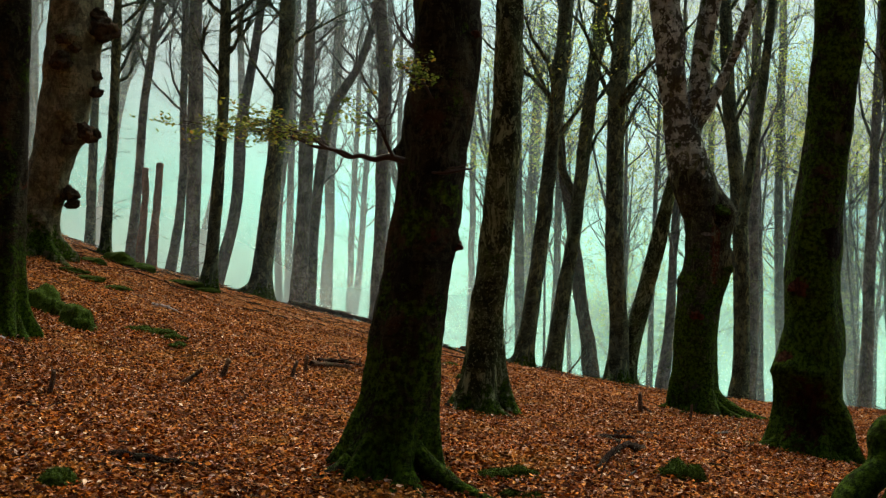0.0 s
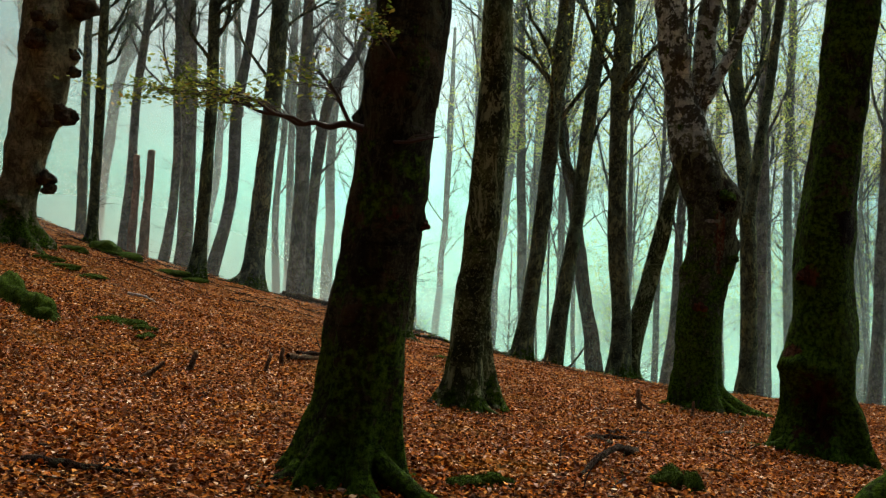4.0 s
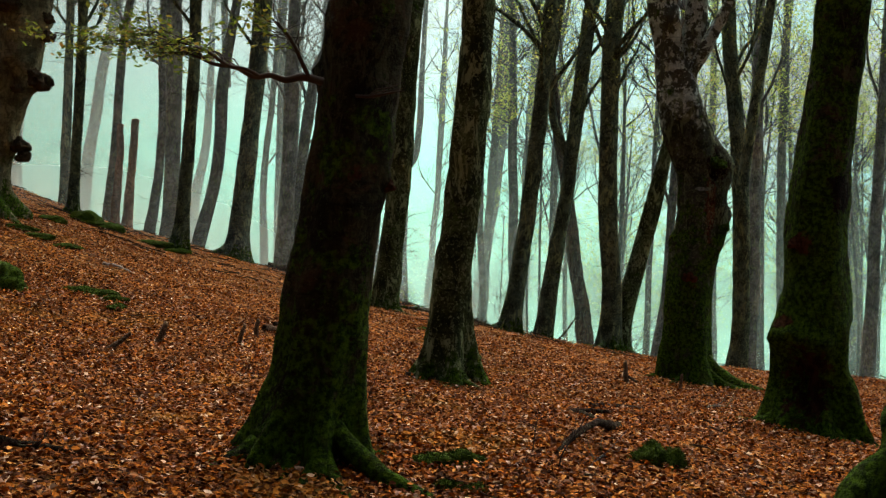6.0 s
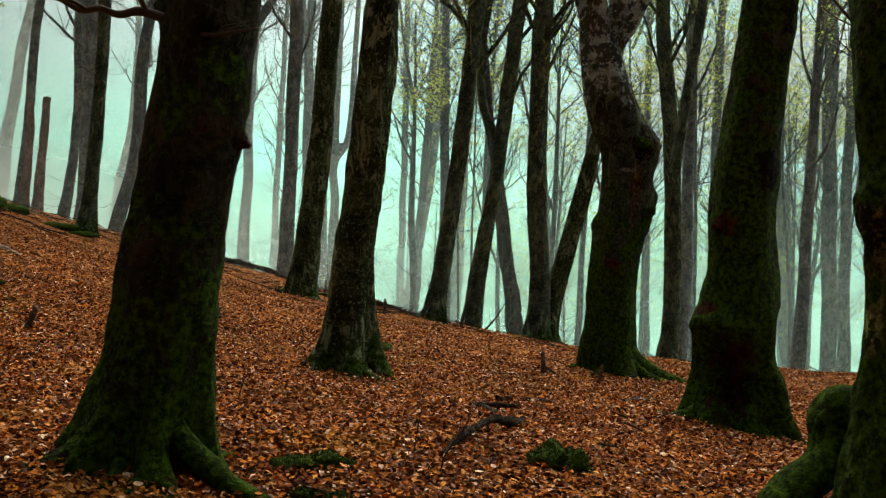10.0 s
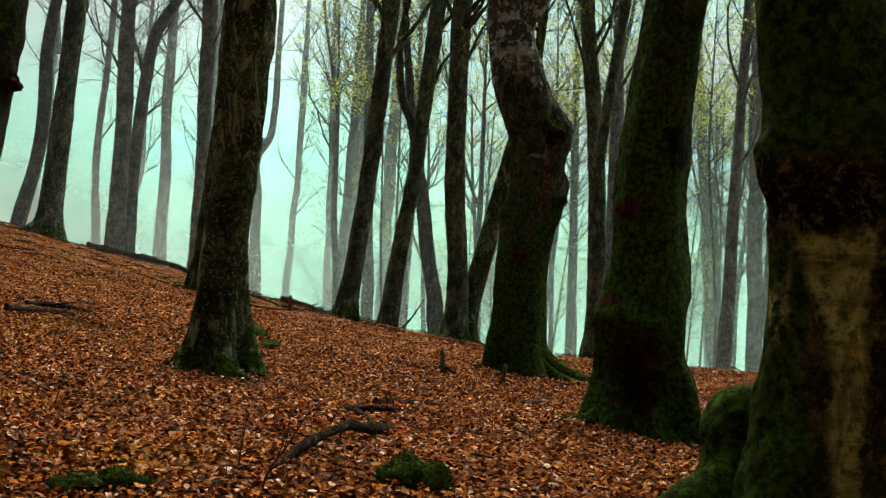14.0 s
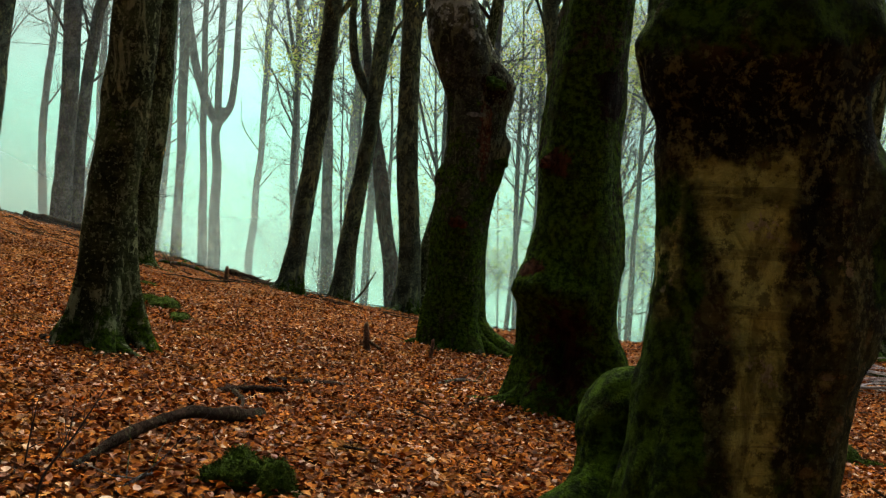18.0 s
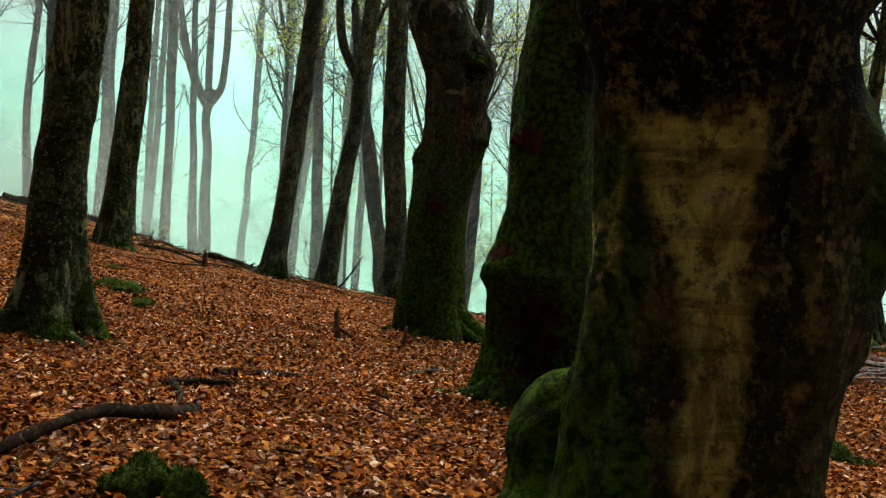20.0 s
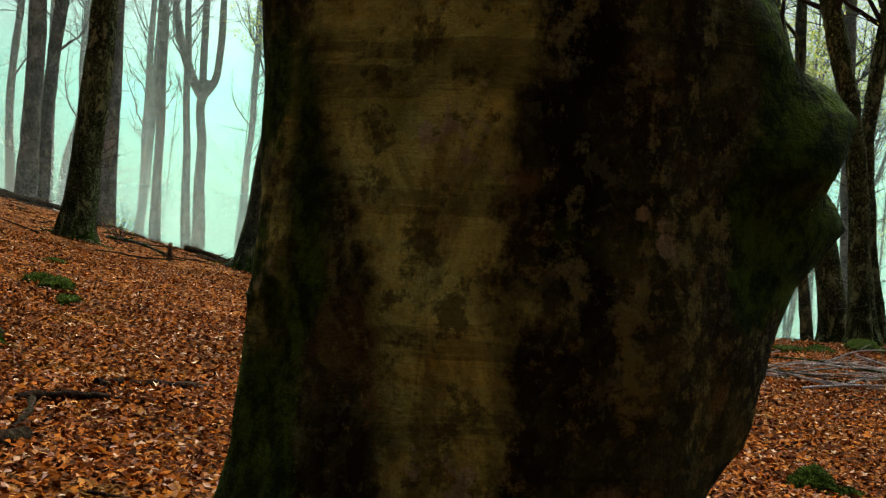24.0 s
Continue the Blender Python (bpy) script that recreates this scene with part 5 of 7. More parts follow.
beech("thin young beech with fine ascending branches in mist", [(15.47, 56.74, -10.86, 0.101), (15.55, 56.74, -7.36, 0.078), (15.55, 56.74, -2.86, 0.062), (16.04, 56.74, 11.58, 0.023)], bark_far, 301, sides=7, step=0.6, boughs=20, twigs=7, leaves=3200, low=0.62, reach=4.8, leaf_size=0.10, leaf_from=8.0, finer_twigs=2, twig_girth=1.5, rise=(0.1, 1.4))
beech("thin young beech with fine ascending branches in mist", [(11.32, 57.35, -10.52, 0.086), (11.28, 57.35, -7.02, 0.066), (11.19, 57.35, -2.52, 0.053), (11.07, 57.35, 11.96, 0.020)], bark_far, 302, sides=7, step=0.6, boughs=20, twigs=7, leaves=3200, low=0.62, reach=4.8, leaf_size=0.10, leaf_from=8.1, finer_twigs=2, twig_girth=1.5, rise=(0.1, 1.4))
beech("thin young beech with fine ascending branches in mist", [(2.30, 69.92, -13.32, 0.088), (2.42, 69.92, -9.82, 0.068), (2.73, 69.92, -5.32, 0.054), (3.02, 69.92, 5.30, 0.020)], bark_far, 303, sides=7, step=0.6, boughs=20, twigs=7, leaves=3200, low=0.62, reach=4.8, leaf_size=0.10, leaf_from=9.6, finer_twigs=2, twig_girth=1.5, rise=(0.1, 1.4))
beech("thin young beech with fine ascending branches in mist", [(18.42, 60.75, -13.30, 0.111), (18.50, 60.75, -9.80, 0.085), (18.60, 60.75, -5.30, 0.068), (18.91, 60.75, 6.95, 0.026)], bark_far, 304, sides=7, step=0.6, boughs=20, twigs=7, leaves=3200, low=0.62, reach=4.8, leaf_size=0.10, leaf_from=8.5, finer_twigs=2, twig_girth=1.5, rise=(0.1, 1.4))
beech("thin young beech with fine ascending branches in mist", [(2.72, 54.23, -7.16, 0.085), (2.58, 54.23, -3.66, 0.065), (2.31, 54.23, 0.84, 0.052), (1.98, 54.23, 8.75, 0.020)], bark_far, 305, sides=7, step=0.6, boughs=20, twigs=7, leaves=3200, low=0.62, reach=4.8, leaf_size=0.10, leaf_from=7.7, finer_twigs=2, twig_girth=1.5, rise=(0.1, 1.4))
beech("thin young beech with fine ascending branches in mist", [(11.26, 65.00, -13.65, 0.126), (11.49, 65.00, -10.15, 0.097), (11.68, 65.00, -5.65, 0.077), (12.59, 65.00, 4.00, 0.029)], bark_far, 306, sides=7, step=0.6, boughs=20, twigs=7, leaves=3200, low=0.62, reach=4.8, leaf_size=0.10, leaf_from=9.0, finer_twigs=2, twig_girth=1.5, rise=(0.1, 1.4))
beech("thin young beech with fine ascending branches in mist", [(18.80, 67.57, -15.77, 0.125), (18.88, 67.57, -12.27, 0.096), (19.15, 67.57, -7.77, 0.077), (19.25, 67.57, 1.46, 0.029)], bark_far, 307, sides=7, step=0.6, boughs=20, twigs=7, leaves=3200, low=0.62, reach=4.8, leaf_size=0.10, leaf_from=9.3, finer_twigs=2, twig_girth=1.5, rise=(0.1, 1.4))
beech("thin young beech with fine ascending branches in mist", [(22.30, 64.47, -15.02, 0.117), (22.45, 64.47, -11.52, 0.090), (22.60, 64.47, -7.02, 0.072), (23.31, 64.47, 6.00, 0.027)], bark_far, 308, sides=7, step=0.6, boughs=20, twigs=7, leaves=3200, low=0.62, reach=4.8, leaf_size=0.10, leaf_from=8.9, finer_twigs=2, twig_girth=1.5, rise=(0.1, 1.4))
beech("thin young beech with fine ascending branches in mist", [(12.16, 50.02, -6.87, 0.135), (12.04, 50.02, -3.37, 0.104), (11.94, 50.02, 1.13, 0.083), (11.31, 50.02, 14.38, 0.031)], bark_far, 309, sides=7, step=0.6, boughs=20, twigs=7, leaves=3200, low=0.62, reach=4.8, leaf_size=0.10, leaf_from=7.2, finer_twigs=2, twig_girth=1.5, rise=(0.1, 1.4))
beech("thin young beech with fine ascending branches in mist", [(7.83, 68.05, -14.05, 0.071), (7.76, 68.05, -10.55, 0.055), (7.63, 68.05, -6.05, 0.044), (7.38, 68.05, 5.93, 0.016)], bark_far, 310, sides=7, step=0.6, boughs=20, twigs=7, leaves=3200, low=0.62, reach=4.8, leaf_size=0.10, leaf_from=9.4, finer_twigs=2, twig_girth=1.5, rise=(0.1, 1.4))
beech("thin young beech with fine ascending branches in mist", [(11.21, 55.88, -9.72, 0.122), (11.13, 55.88, -6.22, 0.094), (11.00, 55.88, -1.72, 0.075), (10.74, 55.88, 9.64, 0.028)], bark_far, 311, sides=7, step=0.6, boughs=20, twigs=7, leaves=3200, low=0.62, reach=4.8, leaf_size=0.10, leaf_from=7.9, finer_twigs=2, twig_girth=1.5, rise=(0.1, 1.4))
beech("thin young beech with fine ascending branches in mist", [(30.78, 75.81, -19.59, 0.121), (30.83, 75.81, -16.09, 0.093), (30.97, 75.81, -11.59, 0.075), (31.09, 75.81, -1.40, 0.028)], bark_far, 312, sides=7, step=0.6, boughs=20, twigs=7, leaves=3200, low=0.62, reach=4.8, leaf_size=0.10, leaf_from=10.3, finer_twigs=2, twig_girth=1.5, rise=(0.1, 1.4))
beech("thin young beech with fine ascending branches in mist", [(5.62, 71.74, -14.81, 0.068), (5.63, 71.74, -11.31, 0.052), (5.80, 71.74, -6.81, 0.042), (5.69, 71.74, 2.35, 0.016)], bark_far, 313, sides=7, step=0.6, boughs=20, twigs=7, leaves=3200, low=0.62, reach=4.8, leaf_size=0.10, leaf_from=9.8, finer_twigs=2, twig_girth=1.5, rise=(0.1, 1.4))
beech("thin young beech with fine ascending branches in mist", [(24.57, 56.12, -11.32, 0.104), (24.74, 56.12, -7.82, 0.080), (25.06, 56.12, -3.32, 0.064), (25.63, 56.12, 7.31, 0.024)], bark_far, 314, sides=7, step=0.6, boughs=20, twigs=7, leaves=3200, low=0.62, reach=4.8, leaf_size=0.10, leaf_from=7.9, finer_twigs=2, twig_girth=1.5, rise=(0.1, 1.4))
beech("thin young beech with fine ascending branches in mist", [(6.76, 75.40, -16.46, 0.085), (6.80, 75.40, -12.96, 0.065), (6.97, 75.40, -8.46, 0.052), (6.98, 75.40, 1.57, 0.020)], bark_far, 315, sides=7, step=0.6, boughs=20, twigs=7, leaves=3200, low=0.62, reach=4.8, leaf_size=0.10, leaf_from=10.2, finer_twigs=2, twig_girth=1.5, rise=(0.1, 1.4))
beech("thin young beech with fine ascending branches in mist", [(20.47, 73.93, -18.25, 0.075), (20.45, 73.93, -14.75, 0.058), (20.48, 73.93, -10.25, 0.046), (20.35, 73.93, -0.80, 0.017)], bark_far, 316, sides=7, step=0.6, boughs=20, twigs=7, leaves=3200, low=0.62, reach=4.8, leaf_size=0.10, leaf_from=10.1, finer_twigs=2, twig_girth=1.5, rise=(0.1, 1.4))
beech("thin young beech with fine ascending branches in mist", [(3.18, 55.86, -8.01, 0.105), (3.12, 55.86, -4.51, 0.081), (2.98, 55.86, -0.01, 0.065), (2.79, 55.86, 10.97, 0.024)], bark_far, 317, sides=7, step=0.6, boughs=20, twigs=7, leaves=3200, low=0.62, reach=4.8, leaf_size=0.10, leaf_from=7.9, finer_twigs=2, twig_girth=1.5, rise=(0.1, 1.4))
beech("thin young beech with fine ascending branches in mist", [(9.28, 69.66, -14.99, 0.122), (9.15, 69.66, -11.49, 0.094), (9.17, 69.66, -6.99, 0.075), (8.35, 69.66, 6.26, 0.028)], bark_far, 318, sides=7, step=0.6, boughs=20, twigs=7, leaves=3200, low=0.62, reach=4.8, leaf_size=0.10, leaf_from=9.6, finer_twigs=2, twig_girth=1.5, rise=(0.1, 1.4))
beech("thin young beech with fine ascending branches in mist", [(27.03, 56.60, -11.75, 0.114), (27.09, 56.60, -8.25, 0.087), (27.23, 56.60, -3.75, 0.070), (27.37, 56.60, 5.29, 0.026)], bark_far, 319, sides=7, step=0.6, boughs=20, twigs=7, leaves=3200, low=0.62, reach=4.8, leaf_size=0.10, leaf_from=8.0, finer_twigs=2, twig_girth=1.5, rise=(0.1, 1.4))
beech("thin young beech with fine ascending branches in mist", [(17.67, 61.06, -13.29, 0.102), (17.82, 61.06, -9.79, 0.079), (17.95, 61.06, -5.29, 0.063), (18.62, 61.06, 5.93, 0.024)], bark_far, 320, sides=7, step=0.6, boughs=20, twigs=7, leaves=3200, low=0.62, reach=4.8, leaf_size=0.10, leaf_from=8.5, finer_twigs=2, twig_girth=1.5, rise=(0.1, 1.4))
beech("thin young beech with fine ascending branches in mist", [(15.85, 57.60, -11.37, 0.140), (15.71, 57.60, -7.87, 0.108), (15.51, 57.60, -3.37, 0.086), (15.15, 57.60, 3.79, 0.032)], bark_far, 321, sides=7, step=0.6, boughs=20, twigs=7, leaves=3200, low=0.62, reach=4.8, leaf_size=0.10, leaf_from=8.1, finer_twigs=2, twig_girth=1.5, rise=(0.1, 1.4))
beech("thin young beech with fine ascending branches in mist", [(23.50, 53.88, -10.10, 0.109), (23.66, 53.88, -6.60, 0.084), (23.68, 53.88, -2.10, 0.067), (24.67, 53.88, 11.44, 0.025)], bark_far, 322, sides=7, step=0.6, boughs=20, twigs=7, leaves=3200, low=0.62, reach=4.8, leaf_size=0.10, leaf_from=7.7, finer_twigs=2, twig_girth=1.5, rise=(0.1, 1.4))
beech("thin young beech with fine ascending branches in mist", [(15.24, 72.76, -17.07, 0.083), (15.43, 72.76, -13.57, 0.064), (15.82, 72.76, -9.07, 0.051), (16.57, 72.76, 4.60, 0.019)], bark_far, 323, sides=7, step=0.6, boughs=20, twigs=7, leaves=3200, low=0.62, reach=4.8, leaf_size=0.10, leaf_from=9.9, finer_twigs=2, twig_girth=1.5, rise=(0.1, 1.4))
beech("thin young beech with fine ascending branches in mist", [(33.14, 72.91, -18.52, 0.085), (33.07, 72.91, -15.02, 0.065), (33.06, 72.91, -10.52, 0.052), (32.74, 72.91, -3.07, 0.020)], bark_far, 324, sides=7, step=0.6, boughs=20, twigs=7, leaves=3200, low=0.62, reach=4.8, leaf_size=0.10, leaf_from=9.9, finer_twigs=2, twig_girth=1.5, rise=(0.1, 1.4))
beech("thin young beech with fine ascending branches in mist", [(19.22, 59.11, -12.60, 0.128), (19.14, 59.11, -9.10, 0.098), (19.09, 59.11, -4.60, 0.079), (18.66, 59.11, 10.34, 0.029)], bark_far, 325, sides=7, step=0.6, boughs=20, twigs=7, leaves=3200, low=0.62, reach=4.8, leaf_size=0.10, leaf_from=8.3, finer_twigs=2, twig_girth=1.5, rise=(0.1, 1.4))
beech("thin young beech with fine ascending branches in mist", [(18.30, 73.06, -17.69, 0.136), (18.33, 73.06, -14.19, 0.105), (18.31, 73.06, -9.69, 0.084), (18.48, 73.06, 3.78, 0.031)], bark_far, 326, sides=7, step=0.6, boughs=20, twigs=7, leaves=3200, low=0.62, reach=4.8, leaf_size=0.10, leaf_from=10.0, finer_twigs=2, twig_girth=1.5, rise=(0.1, 1.4))
beech("thin young beech with fine ascending branches in mist", [(17.35, 49.01, -6.99, 0.074), (17.57, 49.01, -3.49, 0.057), (17.80, 49.01, 1.01, 0.045), (18.76, 49.01, 12.54, 0.017)], bark_far, 327, sides=7, step=0.6, boughs=20, twigs=7, leaves=3200, low=0.62, reach=4.8, leaf_size=0.10, leaf_from=7.1, finer_twigs=2, twig_girth=1.5, rise=(0.1, 1.4))
beech("thin young beech with fine ascending branches in mist", [(31.58, 69.82, -17.36, 0.097), (31.70, 69.82, -13.86, 0.074), (31.70, 69.82, -9.36, 0.060), (32.28, 69.82, 1.04, 0.022)], bark_far, 328, sides=7, step=0.6, boughs=20, twigs=7, leaves=3200, low=0.62, reach=4.8, leaf_size=0.10, leaf_from=9.6, finer_twigs=2, twig_girth=1.5, rise=(0.1, 1.4))
beech("thin young beech with fine ascending branches in mist", [(21.98, 53.58, -9.81, 0.101), (21.95, 53.58, -6.31, 0.077), (21.85, 53.58, -1.81, 0.062), (21.79, 53.58, 7.77, 0.023)], bark_far, 329, sides=7, step=0.6, boughs=20, twigs=7, leaves=3200, low=0.62, reach=4.8, leaf_size=0.10, leaf_from=7.6, finer_twigs=2, twig_girth=1.5, rise=(0.1, 1.4))
beech("thin young beech with fine ascending branches in mist", [(21.71, 56.93, -11.65, 0.120), (21.78, 56.93, -8.15, 0.092), (21.72, 56.93, -3.65, 0.074), (22.21, 56.93, 9.69, 0.028)], bark_far, 330, sides=7, step=0.6, boughs=20, twigs=7, leaves=3200, low=0.62, reach=4.8, leaf_size=0.10, leaf_from=8.0, finer_twigs=2, twig_girth=1.5, rise=(0.1, 1.4))
beech("thin young beech with fine ascending branches in mist", [(9.01, 71.63, -15.64, 0.074), (9.05, 71.63, -12.14, 0.057), (9.19, 71.63, -7.64, 0.045), (9.25, 71.63, 2.27, 0.017)], bark_far, 331, sides=7, step=0.6, boughs=20, twigs=7, leaves=3200, low=0.62, reach=4.8, leaf_size=0.10, leaf_from=9.8, finer_twigs=2, twig_girth=1.5, rise=(0.1, 1.4))
beech("thin young beech with fine ascending branches in mist", [(27.95, 69.38, -17.15, 0.079), (28.04, 69.38, -13.65, 0.061), (28.24, 69.38, -9.15, 0.049), (28.52, 69.38, 0.58, 0.018)], bark_far, 332, sides=7, step=0.6, boughs=20, twigs=7, leaves=3200, low=0.62, reach=4.8, leaf_size=0.10, leaf_from=9.5, finer_twigs=2, twig_girth=1.5, rise=(0.1, 1.4))
beech("thin young beech with fine ascending branches in mist", [(26.98, 68.70, -16.84, 0.099), (27.01, 68.70, -13.34, 0.076), (27.07, 68.70, -8.84, 0.061), (27.18, 68.70, 2.71, 0.023)], bark_far, 333, sides=7, step=0.6, boughs=20, twigs=7, leaves=3200, low=0.62, reach=4.8, leaf_size=0.10, leaf_from=9.4, finer_twigs=2, twig_girth=1.5, rise=(0.1, 1.4))
beech("thin young beech with fine ascending branches in mist", [(12.01, 70.90, -15.90, 0.131), (11.90, 70.90, -12.40, 0.101), (11.84, 70.90, -7.90, 0.081), (11.22, 70.90, 4.87, 0.030)], bark_far, 334, sides=7, step=0.6, boughs=20, twigs=7, leaves=3200, low=0.62, reach=4.8, leaf_size=0.10, leaf_from=9.7, finer_twigs=2, twig_girth=1.5, rise=(0.1, 1.4))
beech("thin young beech with fine ascending branches in mist", [(8.76, 65.05, -13.17, 0.112), (8.67, 65.05, -9.67, 0.087), (8.65, 65.05, -5.17, 0.069), (8.29, 65.05, 2.23, 0.026)], bark_far, 335, sides=7, step=0.6, boughs=20, twigs=7, leaves=3200, low=0.62, reach=4.8, leaf_size=0.10, leaf_from=9.0, finer_twigs=2, twig_girth=1.5, rise=(0.1, 1.4))
beech("thin young beech with fine ascending branches in mist", [(1.60, 66.05, -11.85, 0.110), (1.55, 66.05, -8.35, 0.084), (1.37, 66.05, -3.85, 0.067), (1.33, 66.05, 4.27, 0.025)], bark_far, 336, sides=7, step=0.6, boughs=20, twigs=7, leaves=0, low=0.62, reach=4.8, leaf_size=0.10, leaf_from=9.1, finer_twigs=2, twig_girth=1.5, rise=(0.1, 1.4))
beech("thin young beech with fine ascending branches in mist", [(0.52, 79.25, -16.24, 0.111), (0.74, 79.25, -12.74, 0.086), (0.88, 79.25, -8.24, 0.068), (1.75, 79.25, 0.10, 0.026)], bark_far, 337, sides=7, step=0.6, boughs=20, twigs=7, leaves=0, low=0.62, reach=4.8, leaf_size=0.10, leaf_from=10.7, finer_twigs=2, twig_girth=1.5, rise=(0.1, 1.4))
beech("thin young beech with fine ascending branches in mist", [(-3.23, 75.43, -13.92, 0.067), (-3.16, 75.43, -10.42, 0.052), (-3.13, 75.43, -5.92, 0.041), (-2.71, 75.43, 8.87, 0.016)], bark_far, 338, sides=7, step=0.6, boughs=20, twigs=7, leaves=0, low=0.62, reach=4.8, leaf_size=0.10, leaf_from=10.3, finer_twigs=2, twig_girth=1.5, rise=(0.1, 1.4))
beech("thin young beech with fine ascending branches in mist", [(-0.01, 69.95, -12.76, 0.097), (-0.03, 69.95, -9.26, 0.075), (0.07, 69.95, -4.76, 0.060), (-0.09, 69.95, 3.25, 0.022)], bark_far, 339, sides=7, step=0.6, boughs=20, twigs=7, leaves=0, low=0.62, reach=4.8, leaf_size=0.10, leaf_from=9.6, finer_twigs=2, twig_girth=1.5, rise=(0.1, 1.4))
beech("thin young beech with fine ascending branches in mist", [(-8.83, 79.87, -13.76, 0.065), (-8.66, 79.87, -10.26, 0.050), (-8.33, 79.87, -5.76, 0.040), (-7.52, 79.87, 8.91, 0.015)], bark_far, 340, sides=7, step=0.6, boughs=20, twigs=7, leaves=0, low=0.62, reach=4.8, leaf_size=0.10, leaf_from=10.8, finer_twigs=2, twig_girth=1.5, rise=(0.1, 1.4))
beech("thin young beech with fine ascending branches in mist", [(-0.02, 73.92, -14.17, 0.103), (-0.07, 73.92, -10.67, 0.079), (-0.12, 73.92, -6.17, 0.063), (-0.42, 73.92, 8.29, 0.024)], bark_far, 341, sides=7, step=0.6, boughs=20, twigs=7, leaves=0, low=0.62, reach=4.8, leaf_size=0.10, leaf_from=10.1, finer_twigs=2, twig_girth=1.5, rise=(0.1, 1.4))
beech("slim young beech with fine bare twigs and few leaves", [(3.51, 57.63, -8.96, 0.147), (3.56, 57.63, 1.36, 0.106), (3.47, 57.63, 6.12, 0.084), (3.79, 57.63, 16.02, 0.031)], bark_far, 400, sides=8, step=0.4, boughs=21, twigs=9, leaves=2400, low=0.66, reach=4.6, leaf_size=0.10, leaf_from=6.5, finer_twigs=2, twig_girth=1.1, rise=(0.2, 1.5), spurs=8)
beech("slim young beech with fine bare twigs and few leaves", [(7.34, 61.75, -11.65, 0.111), (7.45, 61.75, -1.02, 0.080), (7.57, 61.75, 3.74, 0.064), (7.75, 61.75, 9.31, 0.024)], bark_far, 401, sides=8, step=0.4, boughs=21, twigs=9, leaves=2400, low=0.66, reach=4.6, leaf_size=0.10, leaf_from=6.8, finer_twigs=2, twig_girth=1.1, rise=(0.2, 1.5), spurs=8)
beech("slim young beech with fine bare twigs and few leaves", [(7.57, 52.46, -7.31, 0.179), (7.60, 52.46, 1.99, 0.127), (7.64, 52.46, 6.75, 0.103), (7.67, 52.46, 13.78, 0.039)], bark_far, 402, sides=8, step=0.4, boughs=21, twigs=9, leaves=2400, low=0.66, reach=4.6, leaf_size=0.10, leaf_from=6.1, finer_twigs=2, twig_girth=1.1, rise=(0.2, 1.5), spurs=8)
beech("slim young beech with fine bare twigs and few leaves", [(10.48, 60.36, -11.88, 0.156), (10.66, 60.36, -1.04, 0.111), (11.03, 60.36, 3.72, 0.090), (11.22, 60.36, 11.10, 0.033)], bark_far, 403, sides=8, step=0.4, boughs=21, twigs=9, leaves=2400, low=0.66, reach=4.6, leaf_size=0.10, leaf_from=6.7, finer_twigs=2, twig_girth=1.1, rise=(0.2, 1.5), spurs=8)
beech("slim young beech with fine bare twigs and few leaves", [(13.61, 58.36, -11.39, 0.140), (13.76, 58.36, -0.61, 0.100), (13.76, 58.36, 4.15, 0.080), (14.28, 58.36, 12.19, 0.030)], bark_far, 404, sides=8, step=0.4, boughs=21, twigs=9, leaves=2400, low=0.66, reach=4.6, leaf_size=0.10, leaf_from=6.5, finer_twigs=2, twig_girth=1.1, rise=(0.2, 1.5), spurs=8)
beech("slim young beech with fine bare twigs and few leaves", [(15.30, 55.33, -10.00, 0.177), (15.31, 55.33, 0.25, 0.127), (15.39, 55.33, 5.01, 0.101), (15.37, 55.33, 14.13, 0.039)], bark_far, 405, sides=8, step=0.4, boughs=21, twigs=9, leaves=2400, low=0.66, reach=4.6, leaf_size=0.10, leaf_from=6.3, finer_twigs=2, twig_girth=1.1, rise=(0.2, 1.5), spurs=8)
beech("slim young beech with fine bare twigs and few leaves", [(16.79, 52.39, -8.64, 0.110), (16.62, 52.39, 0.82, 0.079), (16.11, 52.39, 5.58, 0.063), (16.05, 52.39, 13.22, 0.023)], bark_far, 406, sides=8, step=0.4, boughs=21, twigs=9, leaves=2400, low=0.66, reach=4.6, leaf_size=0.10, leaf_from=6.1, finer_twigs=2, twig_girth=1.1, rise=(0.2, 1.5), spurs=8)
beech("slim young beech with fine bare twigs and few leaves", [(21.06, 60.06, -13.28, 0.177), (21.00, 60.06, -2.15, 0.126), (20.68, 60.06, 2.61, 0.101), (20.79, 60.06, 9.10, 0.037)], bark_far, 407, sides=8, step=0.4, boughs=21, twigs=9, leaves=2400, low=0.66, reach=4.6, leaf_size=0.10, leaf_from=6.7, finer_twigs=2, twig_girth=1.1, rise=(0.2, 1.5), spurs=8)
beech("slim young beech with fine bare twigs and few leaves", [(25.36, 63.96, -15.06, 0.110), (25.17, 63.96, -4.27, 0.079), (24.75, 63.96, 0.49, 0.063), (24.42, 63.96, 10.73, 0.023)], bark_far, 408, sides=8, step=0.4, boughs=21, twigs=9, leaves=2400, low=0.66, reach=4.6, leaf_size=0.10, leaf_from=6.0, finer_twigs=2, twig_girth=1.1, rise=(0.2, 1.5), spurs=8)
